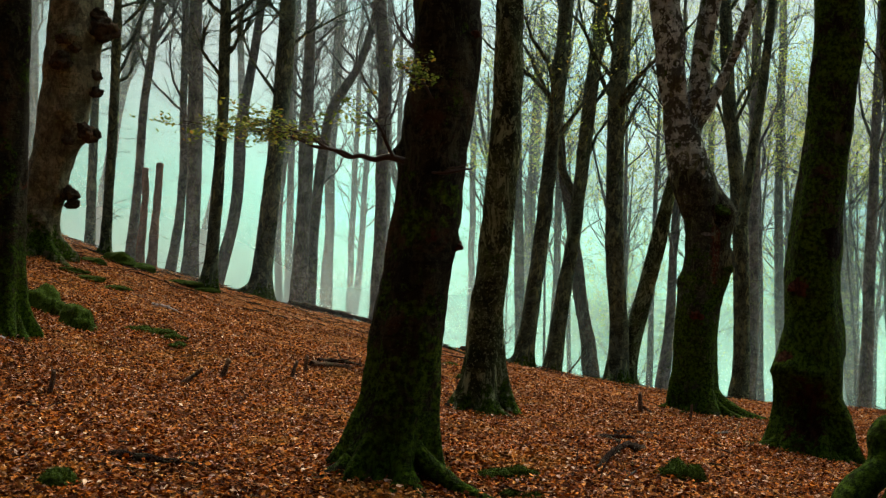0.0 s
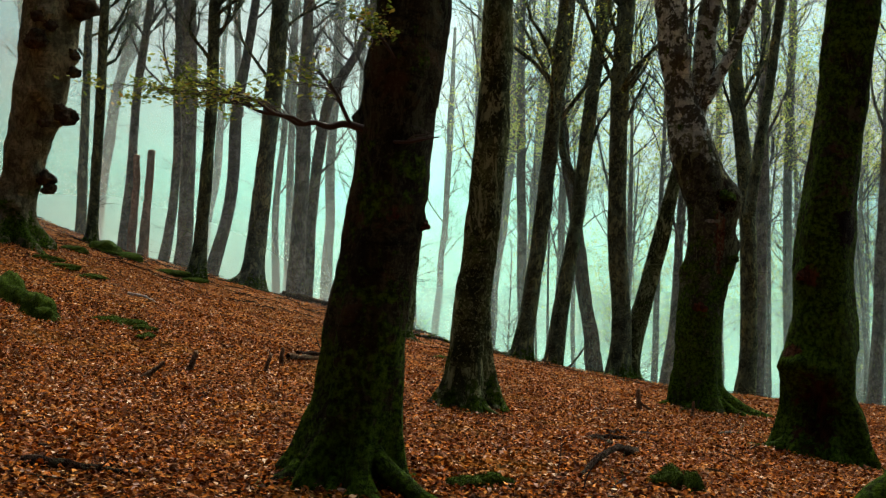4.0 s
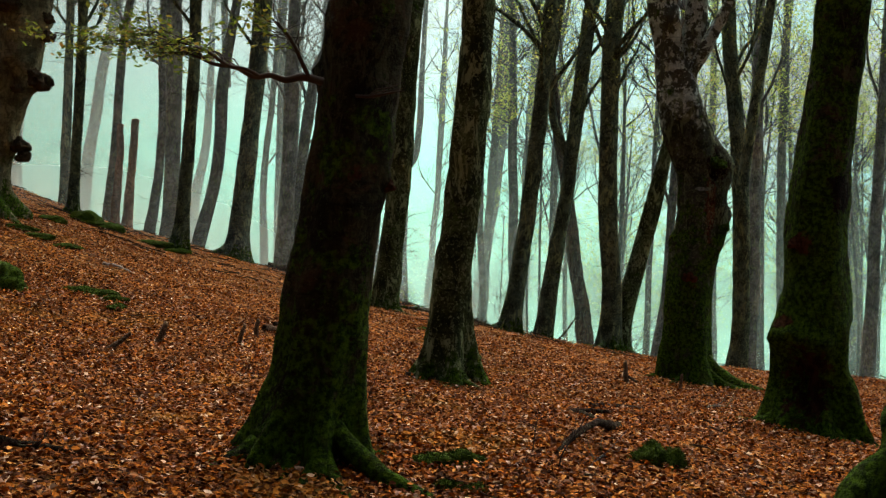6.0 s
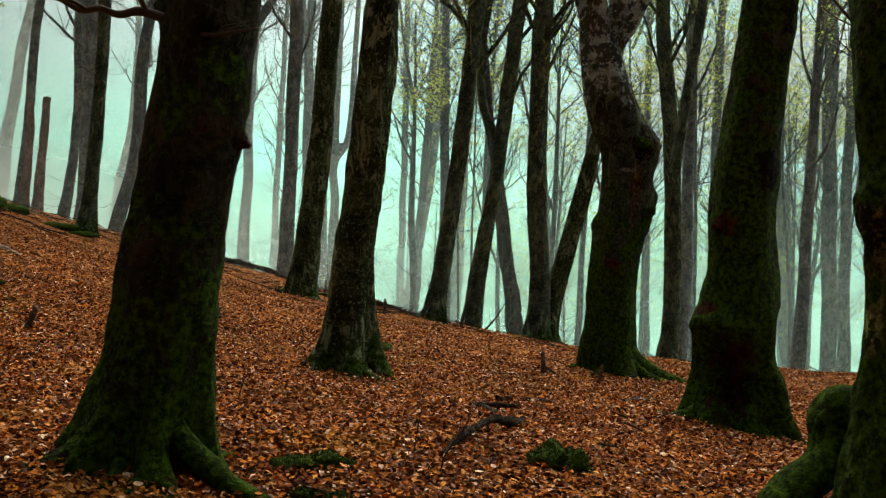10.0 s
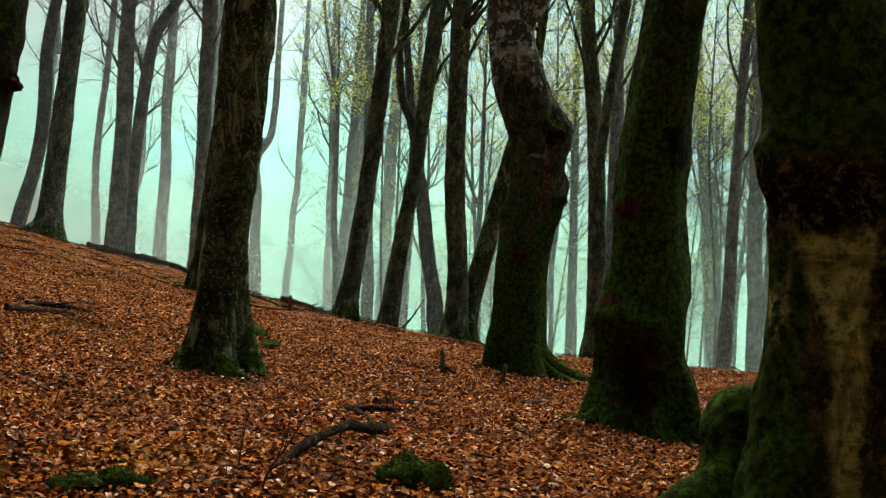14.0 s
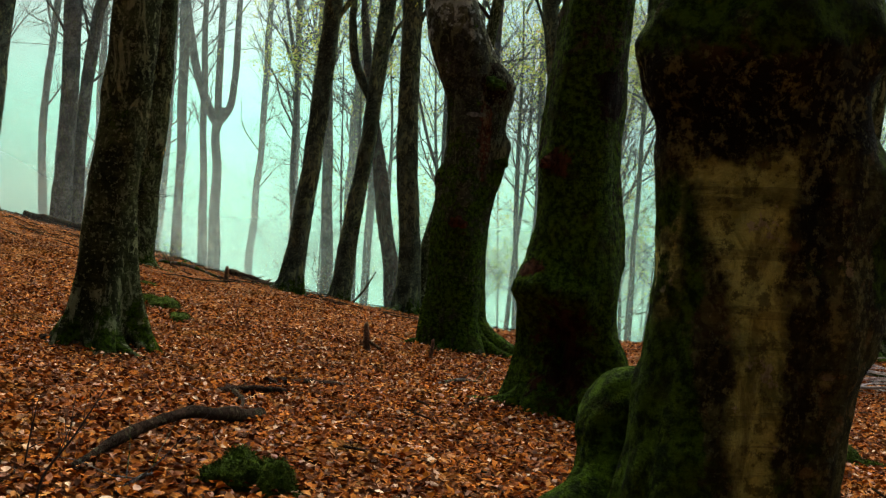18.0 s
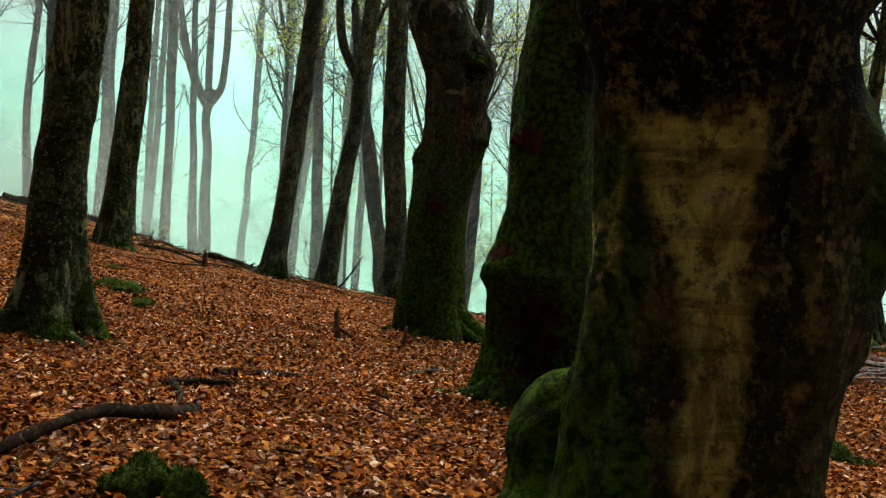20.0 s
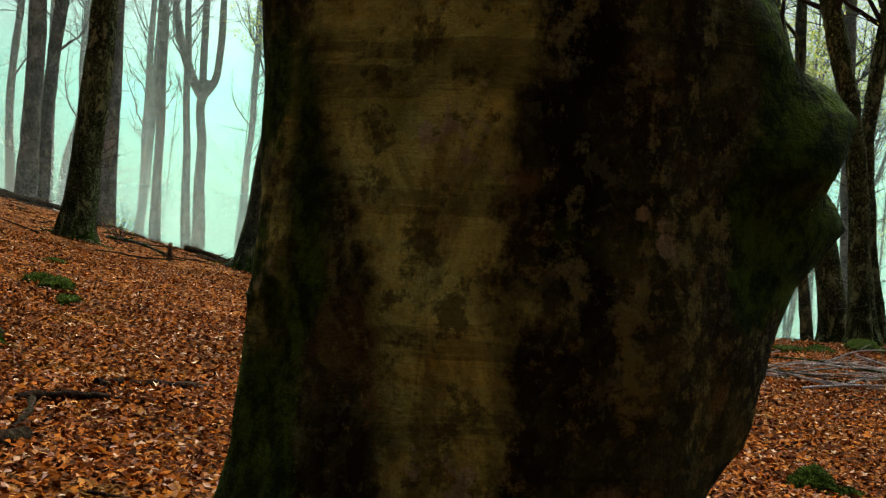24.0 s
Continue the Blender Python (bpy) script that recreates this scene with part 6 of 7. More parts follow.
beech("slim young beech with fine bare twigs and few leaves", [(22.95, 53.60, -9.90, 0.167), (22.83, 53.60, 0.06, 0.120), (22.44, 53.60, 4.82, 0.096), (22.44, 53.60, 11.11, 0.036)], bark_far, 409, sides=8, step=0.4, boughs=21, twigs=9, leaves=2400, low=0.66, reach=4.6, leaf_size=0.10, leaf_from=6.2, finer_twigs=2, twig_girth=1.1, rise=(0.2, 1.5), spurs=8)


def forked_young_beech(x, y, seed, height, mat):
    """A slim tree that parts into two or three steep stems, full of fine twigs."""
    rng = np.random.default_rng(seed)
    z, r = float(lie(x, y)), rng.uniform(0.13, 0.22)
    lean, split = rng.normal(0, 0.045, 2), height * rng.uniform(0.5, 0.66)
    spot = lambda h, girth: (x + lean[0] * h + 0.10 * math.sin(h * 0.6 + seed), y + lean[1] * h, z + h, girth)
    spine = [spot(0, r), spot(split * 0.5, r * 0.85), spot(split, r * 0.78), spot(height * 0.75, r * 0.5), spot(height, r * 0.2)]
    limbs = []
    for n in range(int(rng.integers(1, 3))):
        start = split * rng.uniform(0.85, 1.5)
        x0, y0, z0, _ = spot(start, 0)
        side, away = rng.choice((-1, 1)) * rng.uniform(0.12, 0.34), rng.normal(0, 0.15)
        grow = height * rng.uniform(0.28, 0.45)
        limbs.append([(x0 + side * grow * u ** 0.8, y0 + away * grow * u, z0 + grow * u, r * 0.55 * (1 - 0.75 * u)) for u in (0, 0.15, 0.4, 0.7, 1.0)])
    beech("slim forked young beech full of fine bare twigs", spine, mat, seed, sides=8, step=0.4, limbs=limbs, boughs=18, twigs=8, leaves=2600, low=0.66, reach=4.2,
          leaf_size=0.10, leaf_from=7.0, finer_twigs=2, twig_girth=1.1, rise=(0.6, 2.4), bough_girth=0.065, spurs=8)


for n, (x, y) in enumerate(((0.6, 56.0), (3.4, 58.0), (6.4, 54.0), (8.0, 60.0), (10.6, 56.5), (13.0, 53.0), (15.4, 58.5), (18.0, 55.0), (20.2, 60.5), (23.0, 57.0), (25.6, 54.5), (16.6, 62.0), (5.2, 63.0), (28.0, 60.0))):
    forked_young_beech(x, y, 500 + n, 20.0 + (n * 5 % 7) * 0.8, bark_far)


# ---------------------------------------------------------------- fallen leaves
def leaf_litter():
    rng = np.random.default_rng(5)
    pieces, count = [], 0
    for y0, y1, per in ((7.0, 10.0, 1300), (10.0, 14.0, 1700), (14.0, 19.0, 1100), (19.0, 26.0, 420), (26.0, 38.0, 100)):
        left, right = -0.50 * y1 - 0.5, 0.46 * y1 + 1.6
        n = int((right - left) * (y1 - y0) * per)
        x, y = rng.uniform(left, right, n), rng.uniform(y0, y1, n)
        z = lie(x, y) + 0.012 + np.abs(rng.normal(0, 0.016, n))
        pieces.append(leaf_cloud(np.column_stack([x, y, z]), rng, 0.046, 0.30, 0.5, plain=y0 > 9))
    v, f = joined(pieces)
    ob = new("leaf_litter", quick_mesh("leaf_litter", v, f, litter_mat))
    return tagged(ob, "thick carpet of fallen orange-brown beech leaves", "leaves", kind="stuff")


leaf_litter()


# ---------------------------------------------------------------- things on the forest floor
def lump(size, seed, material, rough=0.16, detail=4):
    """A rounded, uneven stone or cushion, its foot at z = 0."""
    bm = bmesh.new()
    bmesh.ops.create_icosphere(bm, subdivisions=detail, radius=1.0)
    for v in bm.verts:
        d = noise.noise(v.co * 1.3 + Vector((seed * 3.1, 0, 0))) * 1.6 + noise.noise(v.co * 3.7 + Vector((0, seed, 0))) * 0.8 + noise.noise(v.co * 11 + Vector((0, 0, seed))) * 0.35
        v.co *= 1 + rough * d
        if v.co.z < 0:
            v.co.z *= 0.35
        v.co = Vector((v.co.x * size[0], v.co.y * size[1], v.co.z * size[2]))
    me = bpy.data.meshes.new("lump")
    bm.to_mesh(me)
    bm.free()
    me.polygons.foreach_set("use_smooth", [True] * len(me.polygons))
    me.materials.append(material)
    return me


def moss_fuzz(me, rng, count, length):
    """Short moss shoots over the upper side of a mesh."""
    co = np.array([v.co for v in me.vertices])
    no = np.array([v.normal for v in me.vertices])
    keep = np.where(no[:, 2] > -0.1)[0]
    i = keep[rng.integers(0, len(keep), count)]
    p, n = co[i] + rng.normal(0, 0.006, (count, 3)), no[i] + rng.normal(0, 0.45, (count, 3))
    n /= np.linalg.norm(n, axis=1, keepdims=True)
    side = np.cross(n, rng.normal(0, 1, (count, 3)))
    side /= np.linalg.norm(side, axis=1, keepdims=True)
    w = 0.0035 * rng.uniform(0.6, 1.4, (count, 1))
    tip = p + n * length * rng.uniform(0.5, 1.2, (count, 1))
    verts = np.stack([p - side * w, p + side * w, tip], 1).reshape(-1, 3)
    return verts, np.arange(3 * count).reshape(-1, 3)


def mossy_rock(x, y, lumps, seed, label, fuzz=1500):
    z = float(lie(x, y))
    rock = thing("mossy_rock", (x, y, z), label, "rock", "mossy rocks")
    rng = np.random.default_rng(seed)
    for n, (dx, dy, sx, sy, sz) in enumerate(lumps):
        me = lump((sx, sy, sz), seed + n, moss_mat, 0.19)
        dz = float(lie(x + dx, y + dy)) - z - 0.12 * sz
        ob = part("moss_cushion", me, rock)
        ob.location = (dx, dy, dz)
        v, f = moss_fuzz(me, rng, fuzz, 0.013)
        part("moss_nap", quick_mesh("moss_nap", v, f, moss_mat), ob, kind="stuff")
    return rock


mossy_rock(-6.80, 17.6, [(0, 0, 0.34, 0.30, 0.40), (0.28, -0.2, 0.22, 0.2, 0.28), (-0.25, 0.15, 0.2, 0.2, 0.26)], 1, "rounded stone under thick green moss on the slope")
mossy_rock(-5.88, 16.6, [(0, 0, 0.27, 0.24, 0.36), (0.14, -0.18, 0.17, 0.15, 0.22)], 2, "pair of moss-covered stones beside a trunk")
mossy_rock(-9.3, 27.0, [(0, 0, 0.36, 0.3, 0.16)], 3, "low mossy stone half sunk in leaf litter", 700)
mossy_rock(-10.1, 31.5, [(0, 0, 0.5, 0.4, 0.32), (0.6, 0.1, 0.4, 0.3, 0.2)], 4, "dark mossy boulder on the ridge", 700)
mossy_rock(-8.0, 30.2, [(0, 0, 0.6, 0.2, 0.14), (0.7, -0.1, 0.4, 0.2, 0.1)], 5, "long dark moss hummock on the ridge", 700)
mossy_rock(-2.68, 7.35, [(0, 0, 0.13, 0.12, 0.11)], 6, "small moss cushion in fallen leaves")
mossy_rock(-4.95, 17.6, [(-0.35, 0.1, 0.26, 0.12, 0.10), (0.0, 0.0, 0.28, 0.11, 0.11), (0.32, -0.35, 0.2, 0.12, 0.10), (0.52, -0.85, 0.12, 0.2, 0.07)], 7, "curved mossy root breaking through the litter")
mossy_rock(0.25, 9.27, [(-0.08, 0, 0.16, 0.08, 0.08), (0.10, 0.03, 0.13, 0.08, 0.10)], 8, "low elongated moss cushion near the big roots")
mossy_rock(0.27, 8.85, [(0, 0, 0.10, 0.06, 0.05), (0.16, -0.05, 0.09, 0.06, 0.05)], 9, "flat moss tufts among orange leaves")
mossy_rock(1.73, 9.87, [(-0.07, 0, 0.135, 0.12, 0.15), (0.10, -0.02, 0.11, 0.10, 0.135)], 10, "bright green moss on a cleft stone", 2600)
mossy_rock(0.0, 19.0, [(-0.22, 0.4, 0.22, 0.13, 0.1), (0.05, 0.0, 0.22, 0.2, 0.13), (0.32, -0.6, 0.13, 0.25, 0.08)], 11, "mossy stone beside the lichen-spotted beech")
mossy_rock(5.95, 13.2, [(-0.02, 0.1, 0.17, 0.14, 0.15), (0.06, -0.12, 0.14, 0.10, 0.08)], 12, "two-humped cushion of vivid green moss", 2600)
# lumps stand in for mossy roots between the trunks
mossy_rock(9.1, 21.6, [(0, 0, 0.26, 0.2, 0.07), (0.5, 0.2, 0.22, 0.2, 0.11)], 13, "low moss lumps in place of mossy roots at the foot of grouped trunks")
mossy_rock(10.6, 22.6, [(0, 0, 0.3, 0.3, 0.2), (0.9, -0.1, 0.25, 0.25, 0.3)], 14, "mossy stones between the far roots")
mossy_rock(3.4, 33.5, [(0, 0, 0.7, 0.25, 0.16), (0.9, 0.1, 0.5, 0.25, 0.12)], 15, "low mossy bank along the ridge", 700)
mossy_rock(-0.6, 21.5, [(0, 0, 0.17, 0.12, 0.06)], 16, "tuft of moss in the litter", 700)
mossy_rock(-8.1, 22.3, [(0, 0, 0.4, 0.16, 0.1), (0.5, -0.4, 0.35, 0.2, 0.09), (1.1, -0.6, 0.3, 0.16, 0.07)], 17, "mossy root ridge below the gnarled beech", 900)


def branch_on_ground(name, pts, r0, seed, label, material, twigs=0, side=(), taper=0.55, group=""):
    """A fallen branch that follows the ground through the given places (x, y, height above ground)."""
    x0, y0 = pts[0][0], pts[0][1]
    z0 = float(lie(x0, y0))
    rng = np.random.default_rng(seed)
    run = glide([(x, y, float(lie(x, y)) + h) for x, y, h in pts], 30)
    u = np.linspace(0, 1, 30)
    run = np.column_stack([run, r0 * (1 - taper * u) * (1 + 0.12 * np.sin(u * 23 + seed))])
    run[:, 2] += run[:, 3] * 0.6 - z0
    run[:, 0] -= x0
    run[:, 1] -= y0
    fallen = thing(name, (x0, y0, z0), label, name.split("_")[-1], group)
    v, f = tube(run, 12, bulges(-9.0, seed, 0, 3, (), r0 * 0.25))
    part("stem", quick_mesh("stem", v, f, material, True), fallen)
    for tw in spread(run, rng, twigs, 0.5, 0.2, r0 * 0.35, 0.2):
        tw[:, 2] = np.maximum(tw[:, 2], lie(tw[:, 0] + x0, tw[:, 1] + y0) - z0 + 0.01)
        v, f = tube(tw, 5)
        part("twig", quick_mesh("twig", v, f, material, True), fallen)
    return fallen


branch_on_ground("fallen_branch", [(1.65, 11.75, 0.0), (1.5, 11.2, 0.06), (1.3, 10.5, 0.08), (1.1, 10.05, 0.03), (1.0, 9.8, 0.0)], 0.044, 21, "thick curved dead branch lying on orange leaves", bark_dead)
branch_on_ground("fallen_branch", [(1.58, 13.6, 0.0), (1.9, 13.85, 0.02), (2.22, 14.1, 0.01)], 0.042, 22, "weathered grey branch half buried in leaves", bark_dead, 2)
branch_on_ground("fallen_branch", [(1.3, 12.9, 0.0), (1.6, 13.1, 0.03), (1.91, 13.2, 0.0)], 0.036, 23, "dark brown branch lying along the slope", bark_dead, 2)
branch_on_ground("fallen_branch", [(1.40, 12.85, 0.03), (1.5, 12.4, 0.04), (1.52, 11.9, 0.0)], 0.022, 36, "short crooked branch pointing down the slope", bark_dead, 1)
branch_on_ground("fallen_branch", [(-2.66, 8.3, 0.0), (-2.34, 8.34, 0.03), (-1.96, 8.46, 0.0)], 0.035, 24, "dark rotten branch pressed into the litter", bark_dead, 2)
branch_on_ground("fallen_branch", [(-0.45, 15.2, 0.0), (-0.2, 15.15, 0.02), (0.02, 15.05, 0.0)], 0.04, 25, "brown branch at the foot of a beech", bark_dead)
branch_on_ground("fallen_branch", [(-2.5, 17.8, 0.0), (-2.2, 18.1, 0.04), (-1.9, 18.4, 0.02)], 0.05, 26, "dark broken branch on the slope", bark_dead, 3)
branch_on_ground("fallen_branch", [(-6.06, 21.0, 0.0), (-5.75, 20.9, 0.03), (-5.46, 20.75, 0.0)], 0.03, 27, "pale stick lying across the slope", bark_bleached)
branch_on_ground("fallen_branch", [(2.9, 14.95, 0.0), (3.2, 15.4, 0.03), (3.65, 16.1, 0.0)], 0.016, 28, "thin grey twig on the leaves", bark_grey, 4)
branch_on_ground("fallen_log", [(-6.1, 36.2, 0.05), (-4.8, 35.7, 0.1), (-3.4, 34.9, 0.05), (-2.6, 34.2, 0.0)], 0.10, 29, "long fallen trunk along the ridge", bark_dead, 3)
branch_on_ground("fallen_log", [(-0.6, 34.2, 0.08), (0.1, 33.8, 0.05), (0.9, 33.2, 0.0)], 0.085, 30, "dark fallen log pointing over the ridge", bark_dead, 5)
branch_on_ground("fallen_branch", [(-0.1, 32.4, 0.0), (0.6, 31.8, 0.05), (1.3, 31.0, 0.0)], 0.06, 31, "dead branch on the ridge", bark_dead, 5)
branch_on_ground("fallen_branch", [(-1.7, 30.5, 0.0), (-1.0, 29.8, 0.06), (-0.2, 29.0, 0.0)], 0.045, 32, "thin dead branch behind the mossy beech", bark_grey, 6)
branch_on_ground("fallen_branch", [(2.6, 35.0, 0.0), (2.9, 34.9, 0.45), (3.15, 34.8, 0.95)], 0.035, 33, "bare forked stick standing up on the ridge", bark_dead, 2)
branch_on_ground("fallen_branch", [(1.22, 9.6, 0.0), (1.3, 9.7, 0.04), (1.36, 9.86, 0.0)], 0.011, 34, "thin bare twig among leaves", bark_grey, 4)
branch_on_ground("fallen_branch", [(-6.6, 14.6, 0.02), (-6.2, 14.35, 0.03), (-5.7, 14.2, 0.0)], 0.025, 35, "whitish stick at the foot of a dark trunk", bark_bleached)


def seedling(pts, r0, seed, label):
    """A thin upright young stem with bare side twigs."""
    x, y = pts[0][:2]
    z = float(lie(x, y))
    young = thing("sapling", (x, y, z), label, "sapling", "saplings")
    rng = np.random.default_rng(seed)
    run = glide([(px - x, py - y, h, r0 * (1 - 0.8 * n / (len(pts) - 1))) for n, (px, py, h) in enumerate(pts)], 24)
    v, f = tube(run, 6, bulges(-9.0, seed, 0, 3, (), r0 * 0.2))
    part("stem", quick_mesh("stem", v, f, twig_mat, True), young)
    for tw in spread(run, rng, 7, 0.22, 0.25, r0 * 0.5, 0.6):
        v, f = tube(tw, 4)
        part("twig", quick_mesh("twig", v, f, twig_mat, True), young)
    return young


seedling([(0.98, 9.3, -0.05), (1.0, 9.32, 0.12), (1.1, 9.36, 0.28), (1.2, 9.4, 0.46)], 0.007, 81, "thin bare beech seedling rising from the leaves")
seedling([(0.82, 9.75, -0.05), (0.84, 9.78, 0.15), (0.86, 9.8, 0.3)], 0.005, 82, "small leafless seedling beside the curved branch")
seedling([(-0.55, 11.5, -0.05), (-0.5, 11.52, 0.16), (-0.42, 11.55, 0.34)], 0.006, 83, "thin bare seedling among fallen leaves")


def loose_twigs():
    """Small dead twigs strewn over the litter, thicker along the ridge."""
    rng = np.random.default_rng(91)
    pieces = []
    for y0, y1, n in ((7.5, 14, 150), (14, 22, 240), (22, 30, 240), (30, 37, 420)):
        for _ in range(n):
            y = rng.uniform(y0, y1)
            x = rng.uniform(-0.48 * y, 0.46 * y + 1.5)
            a, length = rng.uniform(0, math.pi), rng.uniform(0.12, 0.5) * (1 + (y > 26) * 1.2)
            u = np.linspace(-0.5, 0.5, 5)
            px, py = x + u * length * math.cos(a) + 0.02 * np.sin(u * 6 + x), y + u * length * math.sin(a)
            h = lie(px, py) + 0.025 + 0.05 * (y > 26) * rng.random() + 0.06 * u * rng.normal()
            pieces.append(tube(np.column_stack([px, py, h, np.linspace(1, 0.5, 5) * rng.uniform(0.003, 0.009) * (1 + (y > 26))]), 4))
    v, f = joined(pieces)
    ob = new("dead_twigs", quick_mesh("dead_twigs", v, f, bark_dead, True))
    return tagged(ob, "small dead twigs strewn over the fallen leaves", "twigs", kind="stuff")


loose_twigs()


def stake(x, y, height, lean, turn, r, seed, label, fork=False):
    """A broken upright stem: splintered top, slightly crooked."""
    z = float(lie(x, y))
    st = thing("broken_stem", (x, y, z), label, "stump", "broken stems")
    d = np.array([math.cos(radians(turn)) * math.sin(radians(lean)), math.sin(radians(turn)) * math.sin(radians(lean)), math.cos(radians(lean))])
    u = np.linspace(-0.15, 1, 14)[:, None]
    run = np.column_stack([d * height * u + 0.004 * np.sin(u * 7 + seed) * np.array([1, 0.5, 0]), (r * (1.15 - 0.3 * u))[:, 0]])
    v, f = tube(run, 9, bulges(-9.0, seed, 0, 3, (), r * 0.12))
    v[-10:, 2] += np.random.default_rng(seed).normal(0, r * 0.7, 10)
    part("stem", quick_mesh("stem", v, f, wood_mat, True), st)
    if fork:
        run = np.column_stack([d * height * 0.45 + np.array([1, -0.2, -0.55]) * 0.5 * height * np.linspace(0, 1, 8)[:, None], np.linspace(r * 0.7, r * 0.4, 8)])
        v, f = tube(run, 8, bulges(-9.0, seed + 1, 0, 3, (), r * 0.25))
        part("side_stem", quick_mesh("side_stem", v, f, wood_mat, True), st)
    return st


stake(-3.99, 10.65, 0.24, 6, 0, 0.024, 41, "short broken stem standing in the leaves")
stake(-3.64, 14.05, 0.30, 52, 20, 0.03, 42, "slanting brown broken stem")
stake(-3.41, 15.16, 0.25, 22, 10, 0.035, 43, "thick stub of a cut stem leaning in the litter")
stake(-2.62, 15.96, 0.25, 18, 15, 0.025, 44, "short broken stem on the slope")
stake(-2.52, 16.55, 0.24, 5, 0, 0.028, 45, "upright dark stem stub on the slope")
stake(2.46, 17.7, 0.32, 6, 160, 0.035, 46, "forked broken stump standing in fallen leaves", True)
stake(3.13, 17.3, 0.24, 3, 0, 0.022, 47, "slim broken stem near the crooked beech")
stake(0.02, 27.2, 0.27, 3, 0, 0.045, 48, "small upright peg of dead wood on the slope")
stake(3.62, 14.3, 0.16, 20, 200, 0.024, 49, "little dark stem stub before the burled trunk")
branch_on_ground("fallen_branch", [(-2.5, 17.0, 0.03), (-2.25, 17.45, 0.05), (-2.0, 17.9, 0.02)], 0.045, 50, "dark length of dead wood behind the stubs", wood_mat)


def brush_pile():
    """A heap of thin grey dead branches in front of the far group of trunks."""
    rng = np.random.default_rng(61)
    x0, y0 = 8.3, 18.7
    z0 = float(lie(x0, y0))
    heap = thing("brush_pile", (x0, y0, z0), "loose heap of thin bare grey branches on the litter", "branches")
    for n in range(40):
        a, length = rng.normal(-0.2, 0.55) + (1.0 if n % 7 == 0 else 0), rng.uniform(0.5, 2.4)
        cx, cy = rng.normal(0.3, 0.8), rng.normal(0, 0.4)
        u = np.linspace(-0.5, 0.5, 9)
        px, py = cx + u * length * math.cos(a), cy + u * length * math.sin(a) + 0.09 * np.sin(u * 5 + n)
        h = lie(x0 + px, y0 + py) - z0 + rng.uniform(0.0, 0.20) * np.exp(-((px - 0.3) ** 2) / 1.5) + 0.14 * u * rng.normal() + 0.02
        run = np.column_stack([px, py, np.maximum(h, lie(x0 + px, y0 + py) - z0), np.linspace(1, 0.3, 9) * rng.uniform(0.008, 0.017)])
        v, f = joined([tube(run, 5)] + [tube(tw, 3) for tw in spread(run, rng, 2, 0.35, 0.3, 0.006, 0.1, 4)])
        part("stick", quick_mesh("stick", v, f, bark_bleached if n % 5 else bark_grey, True), heap)
    return heap


brush_pile()


# ---------------------------------------------------------------- low branch with green leaves on the dark beech
def low_branch(tree):
    base = np.array(tree.location)
    rng = np.random.default_rng(71)
    main = glide([(-0.66, 9.0, 2.52, 0.030), (-0.80, 8.98, 2.545, 0.025), (-0.90, 8.98, 2.52, 0.021), (-1.0, 8.96, 2.545, 0.019), (-1.09, 8.97, 2.53, 0.017), (-1.22, 8.95, 2.585, 0.015), (-1.36, 8.95, 2.60, 0.013), (-1.5, 8.93, 2.65, 0.011), (-1.63, 8.93, 2.66, 0.009), (-1.8, 8.9, 2.715, 0.007), (-1.95, 8.9, 2.72, 0.005), (-2.4, 8.9, 2.76, 0.003)], 60)
    second = glide([(-1.06, 8.97, 2.53, 0.014), (-1.15, 8.9, 2.57, 0.012), (-1.22, 8.85, 2.57, 0.011), (-1.40, 8.7, 2.66, 0.008), (-1.55, 8.66, 2.69, 0.006), (-1.7, 8.6, 2.75, 0.004)], 30)
    third = glide([(-0.74, 8.98, 2.53, 0.016), (-0.80, 8.9, 2.65, 0.012), (-0.82, 8.85, 2.70, 0.010), (-0.87, 8.8, 2.78, 0.008), (-0.95, 8.7, 2.86, 0.003)], 24)
    right = glide([(-0.45, 8.95, 2.43, 0.012), (-0.33, 8.87, 2.42, 0.01), (-0.22, 8.85, 2.44, 0.008), (-0.12, 8.85, 2.46, 0.004)], 20)
    up = glide([(-0.45, 8.95, 3.0, 0.014), (-0.52, 8.6, 3.06, 0.01), (-0.62, 8.4, 3.1, 0.004)], 16)
    leaves = []
    for run, many in ((main, 56), (second, 26), (third, 22), (right, 5), (up, 16)):
        run = run - np.array([*base, 0])
        pieces = [tube(run, 8, bulges(-9.0, 3, 0, 3, (), 0.004))]
        for tw in spread(run, rng, many, 0.42, 0.3, 0.005, 0.1):
            tw[:, 2] = run[:, 2].mean() + (tw[:, 2] - run[:, 2].mean()) * 0.45 + 0.03
            tw[0] = run[np.argmin(np.abs(run[:, :2] - tw[0, :2]).sum(1))]
            tw[0, 3] = 0.004
            pieces.append(tube(tw, 4))
            if run[0, 2] > 0:
                leaves.append(tw[2:, :3])
        v, f = joined(pieces)
        part("branch", quick_mesh("branch", v, f, twig_mat, True), tree, "thin dark low branch with bare twigs")
    tips = np.vstack(leaves)
    tips = tips[(tips[:, 0] + base[0] < -0.95) | (tips[:, 2] + base[2] > 2.95)]
    at = tips[rng.integers(0, len(tips), 1900)] + rng.normal(0, 0.03, (1900, 3)) * np.array([1.4, 1.4, 0.4])
    v, f = leaf_cloud(at, rng, 0.036, 0.35)
    part("foliage", quick_mesh("foliage", v, f, spray_leaf), tree, "flat sprays of green and yellow leaves", "stuff")


low_branch(near_beech)


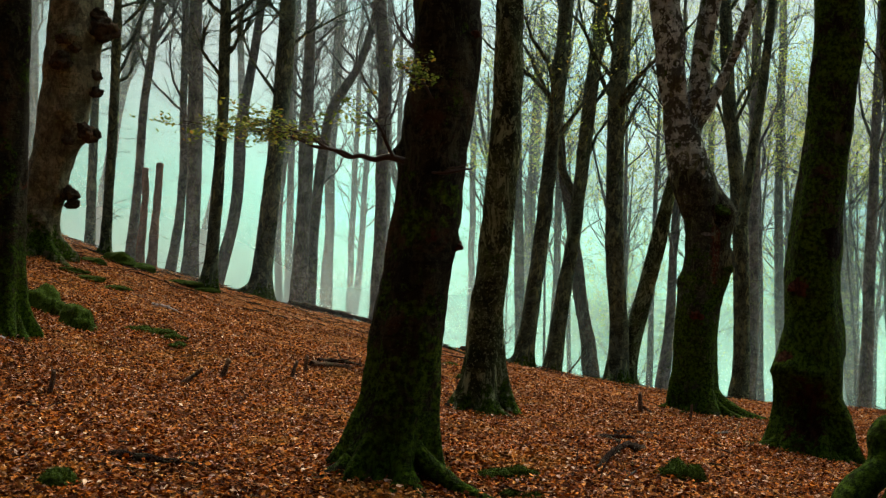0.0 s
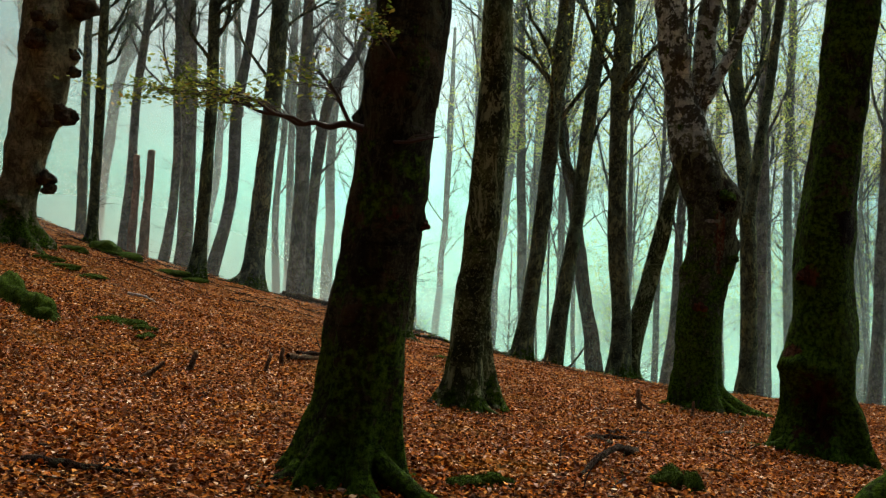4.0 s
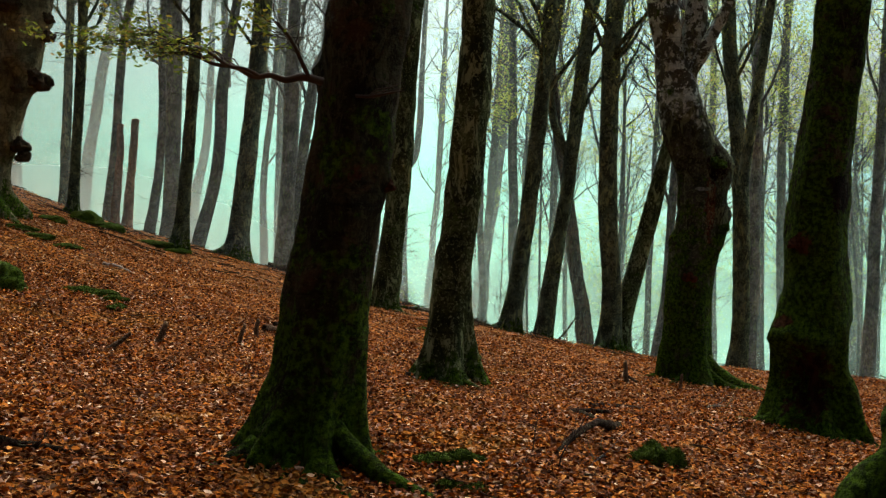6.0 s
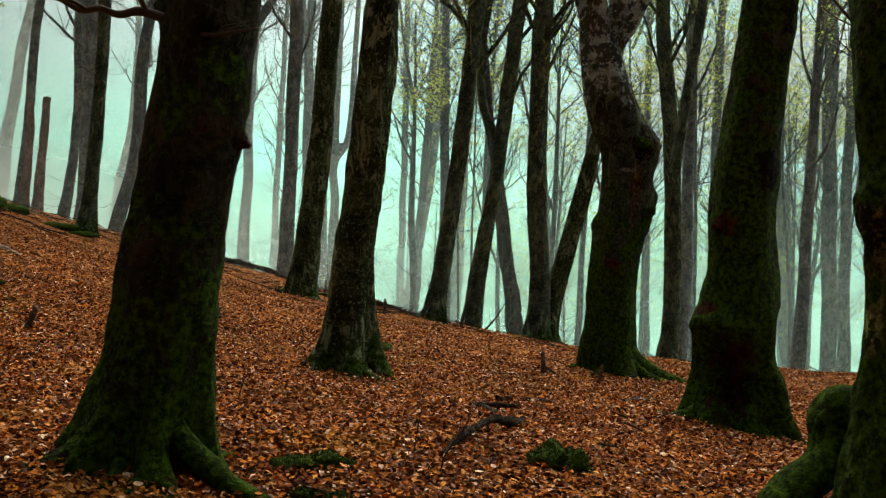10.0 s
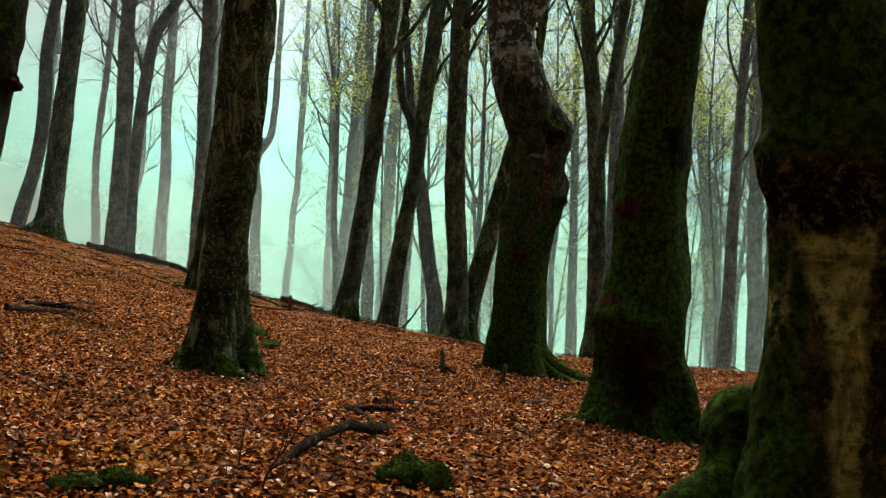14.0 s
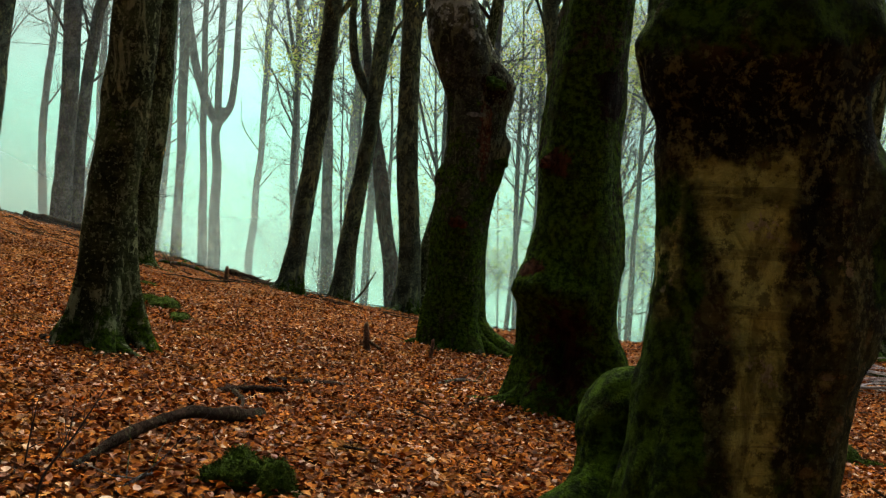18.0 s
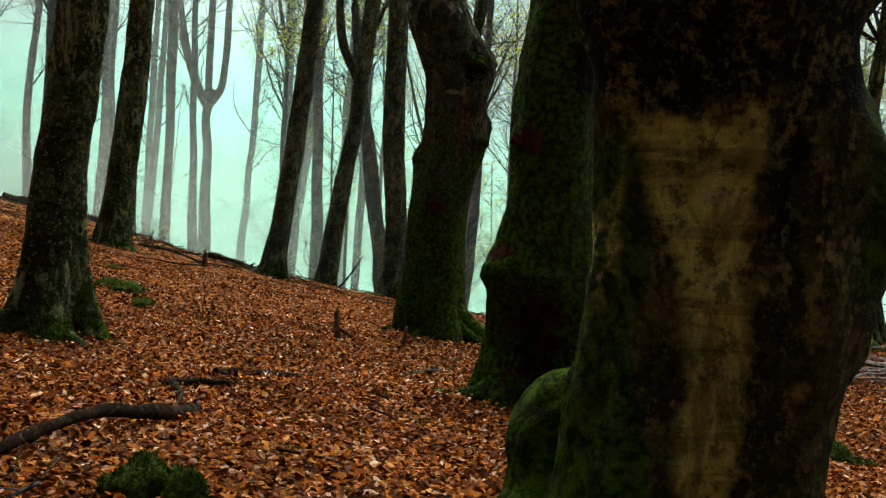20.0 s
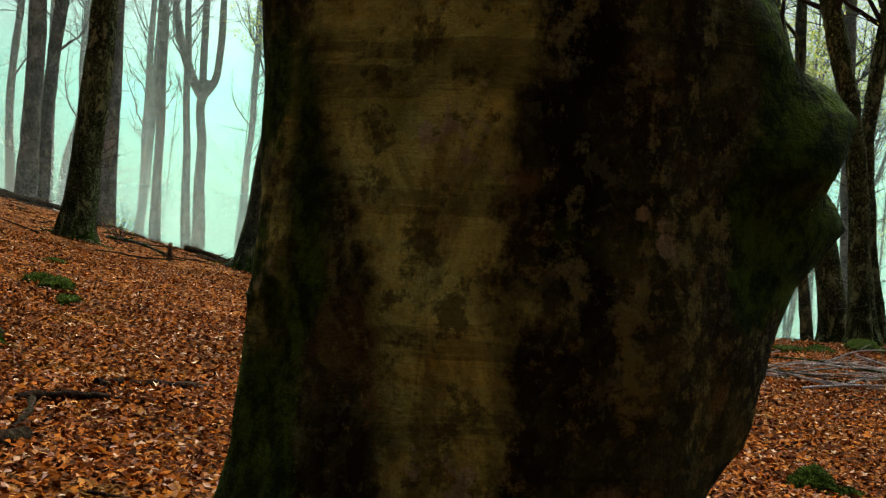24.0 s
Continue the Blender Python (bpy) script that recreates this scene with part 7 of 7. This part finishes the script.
def burl(tree, place, r, seed, material, label="", squash=0.85):
    """A knotted outgrowth of the trunk."""
    me = lump((r, r * 0.9, r * squash), seed, material, 0.30, 4)
    for v in me.vertices:
        if v.co.z < 0:
            v.co.z *= 2.2
    ob = part("burl", me, tree, label)
    ob.location = Vector(place) - tree.location


for n, (place, r) in enumerate((
    ((-8.60, 23.40, 3.29), 0.15),
    ((-8.52, 23.40, 3.09), 0.11),
    ((-8.28, 23.40, 4.53), 0.18),
    ((-8.39, 23.30, 4.65), 0.12),
    ((-8.17, 23.40, 5.41), 0.12),
    ((-8.21, 23.40, 5.76), 0.13),
    ((-8.10, 23.40, 6.67), 0.25),
    ((-8.23, 23.40, 7.00), 0.17),
    ((-8.65, 22.95, 6.39), 0.14),
    ((-8.48, 22.95, 6.24), 0.11),
    ((-8.74, 22.95, 5.95), 0.19),
    ((-8.54, 23.00, 4.34), 0.09),
)):
    burl(burled_beech, place, r * 1.25, 100 + n, burl_mat, "dark knotted burl")
burl(near_beech, (-0.22, 9.15, 1.87), 0.05, 120, rust_mat, "reddish brown knob")
burl(near_beech, (-0.15, 9.1, 3.56), 0.045, 121, rust_mat, "reddish brown knob")
burl(forked_beech, (4.06, 19.55, 2.13), 0.12, 122, bark_mossy)
burl(forked_beech, (3.90, 19.5, 3.11), 0.17, 123, bark_mossy)
burl(forked_beech, (3.55, 19.35, 1.33), 0.12, 124, rust_mat, "dark red rotten knob")
burl(stout_beech, (3.60, 13.62, 1.73), 0.06, 125, rust_mat, "reddish brown knob")


def bare_shrub(x, y, seed, label):
    """A low bush of thin dark stems."""
    z = float(lie(x, y))
    bush = thing("bare_shrub", (x, y, z), label, "shrub")
    rng = np.random.default_rng(seed)
    tips = []
    for n in range(12):
        turn, tilt, length = rng.uniform(0, 6.28), rng.uniform(0.2, 1.1), rng.uniform(0.4, 0.9)
        d, p, pts = np.array([math.cos(turn) * math.sin(tilt), math.sin(turn) * math.sin(tilt), math.cos(tilt)]), np.array([0, 0, -0.03]), []
        for i in range(7):
            pts.append([*p, 0.010 * (1 - 0.12 * i)])
            p = p + d * length / 6
            d = d + rng.normal(0, 0.14, 3)
        pts = np.array(pts)
        twigs = spread(pts, rng, 7, 0.3, 0.3, 0.006, 0.3, 4)
        tips += [tw[1:, :3] for tw in twigs]
        v, f = joined([tube(pts, 5)] + [tube(tw, 3) for tw in twigs])
        part("stem", quick_mesh("stem", v, f, twig_mat, True), bush)
    tips = np.vstack(tips)
    v, f = leaf_cloud(tips[rng.integers(0, len(tips), 160)] + rng.normal(0, 0.03, (160, 3)), rng, 0.05, 0.5, plain=True)
    part("foliage", quick_mesh("foliage", v, f, spray_leaf), bush, "few dull green leaves", "stuff")
    return bush


bare_shrub(-1.66, 31.50, 131, "low dark bush of thin twigs on the ridge")


def buttress(tree, pts, seed):
    """A thick moss-covered root that leaves the trunk well above ground."""
    run = glide(pts, 80)
    run[:, :3] -= np.array(tree.location)
    v, f = tube(run, 36, bulges(-9.0, seed, 0, 3, (), 0.03), (0, 1, 0))
    part("root", quick_mesh("root", v, f, bark_moss_thick, True), tree, "bulging root under green moss")


buttress(old_beech, [(3.04, 8.38, 0.61, 0.085), (2.96, 8.44, 0.64, 0.098), (2.915, 8.45, 0.58, 0.104), (2.905, 8.43, 0.48, 0.104), (2.88, 8.40, 0.40, 0.104), (2.82, 8.37, 0.33, 0.104), (2.74, 8.34, 0.27, 0.104), (2.66, 8.30, 0.18, 0.104), (2.58, 8.25, 0.06, 0.104), (2.50, 8.20, -0.08, 0.10), (2.38, 8.12, -0.22, 0.08)], 3)
buttress(old_beech, [(3.06, 8.02, 0.52, 0.07), (2.96, 7.96, 0.42, 0.08), (2.88, 7.9, 0.26, 0.085), (2.8, 7.82, 0.06, 0.085), (2.66, 7.7, -0.16, 0.07), (2.45, 7.55, -0.33, 0.04)], 4)
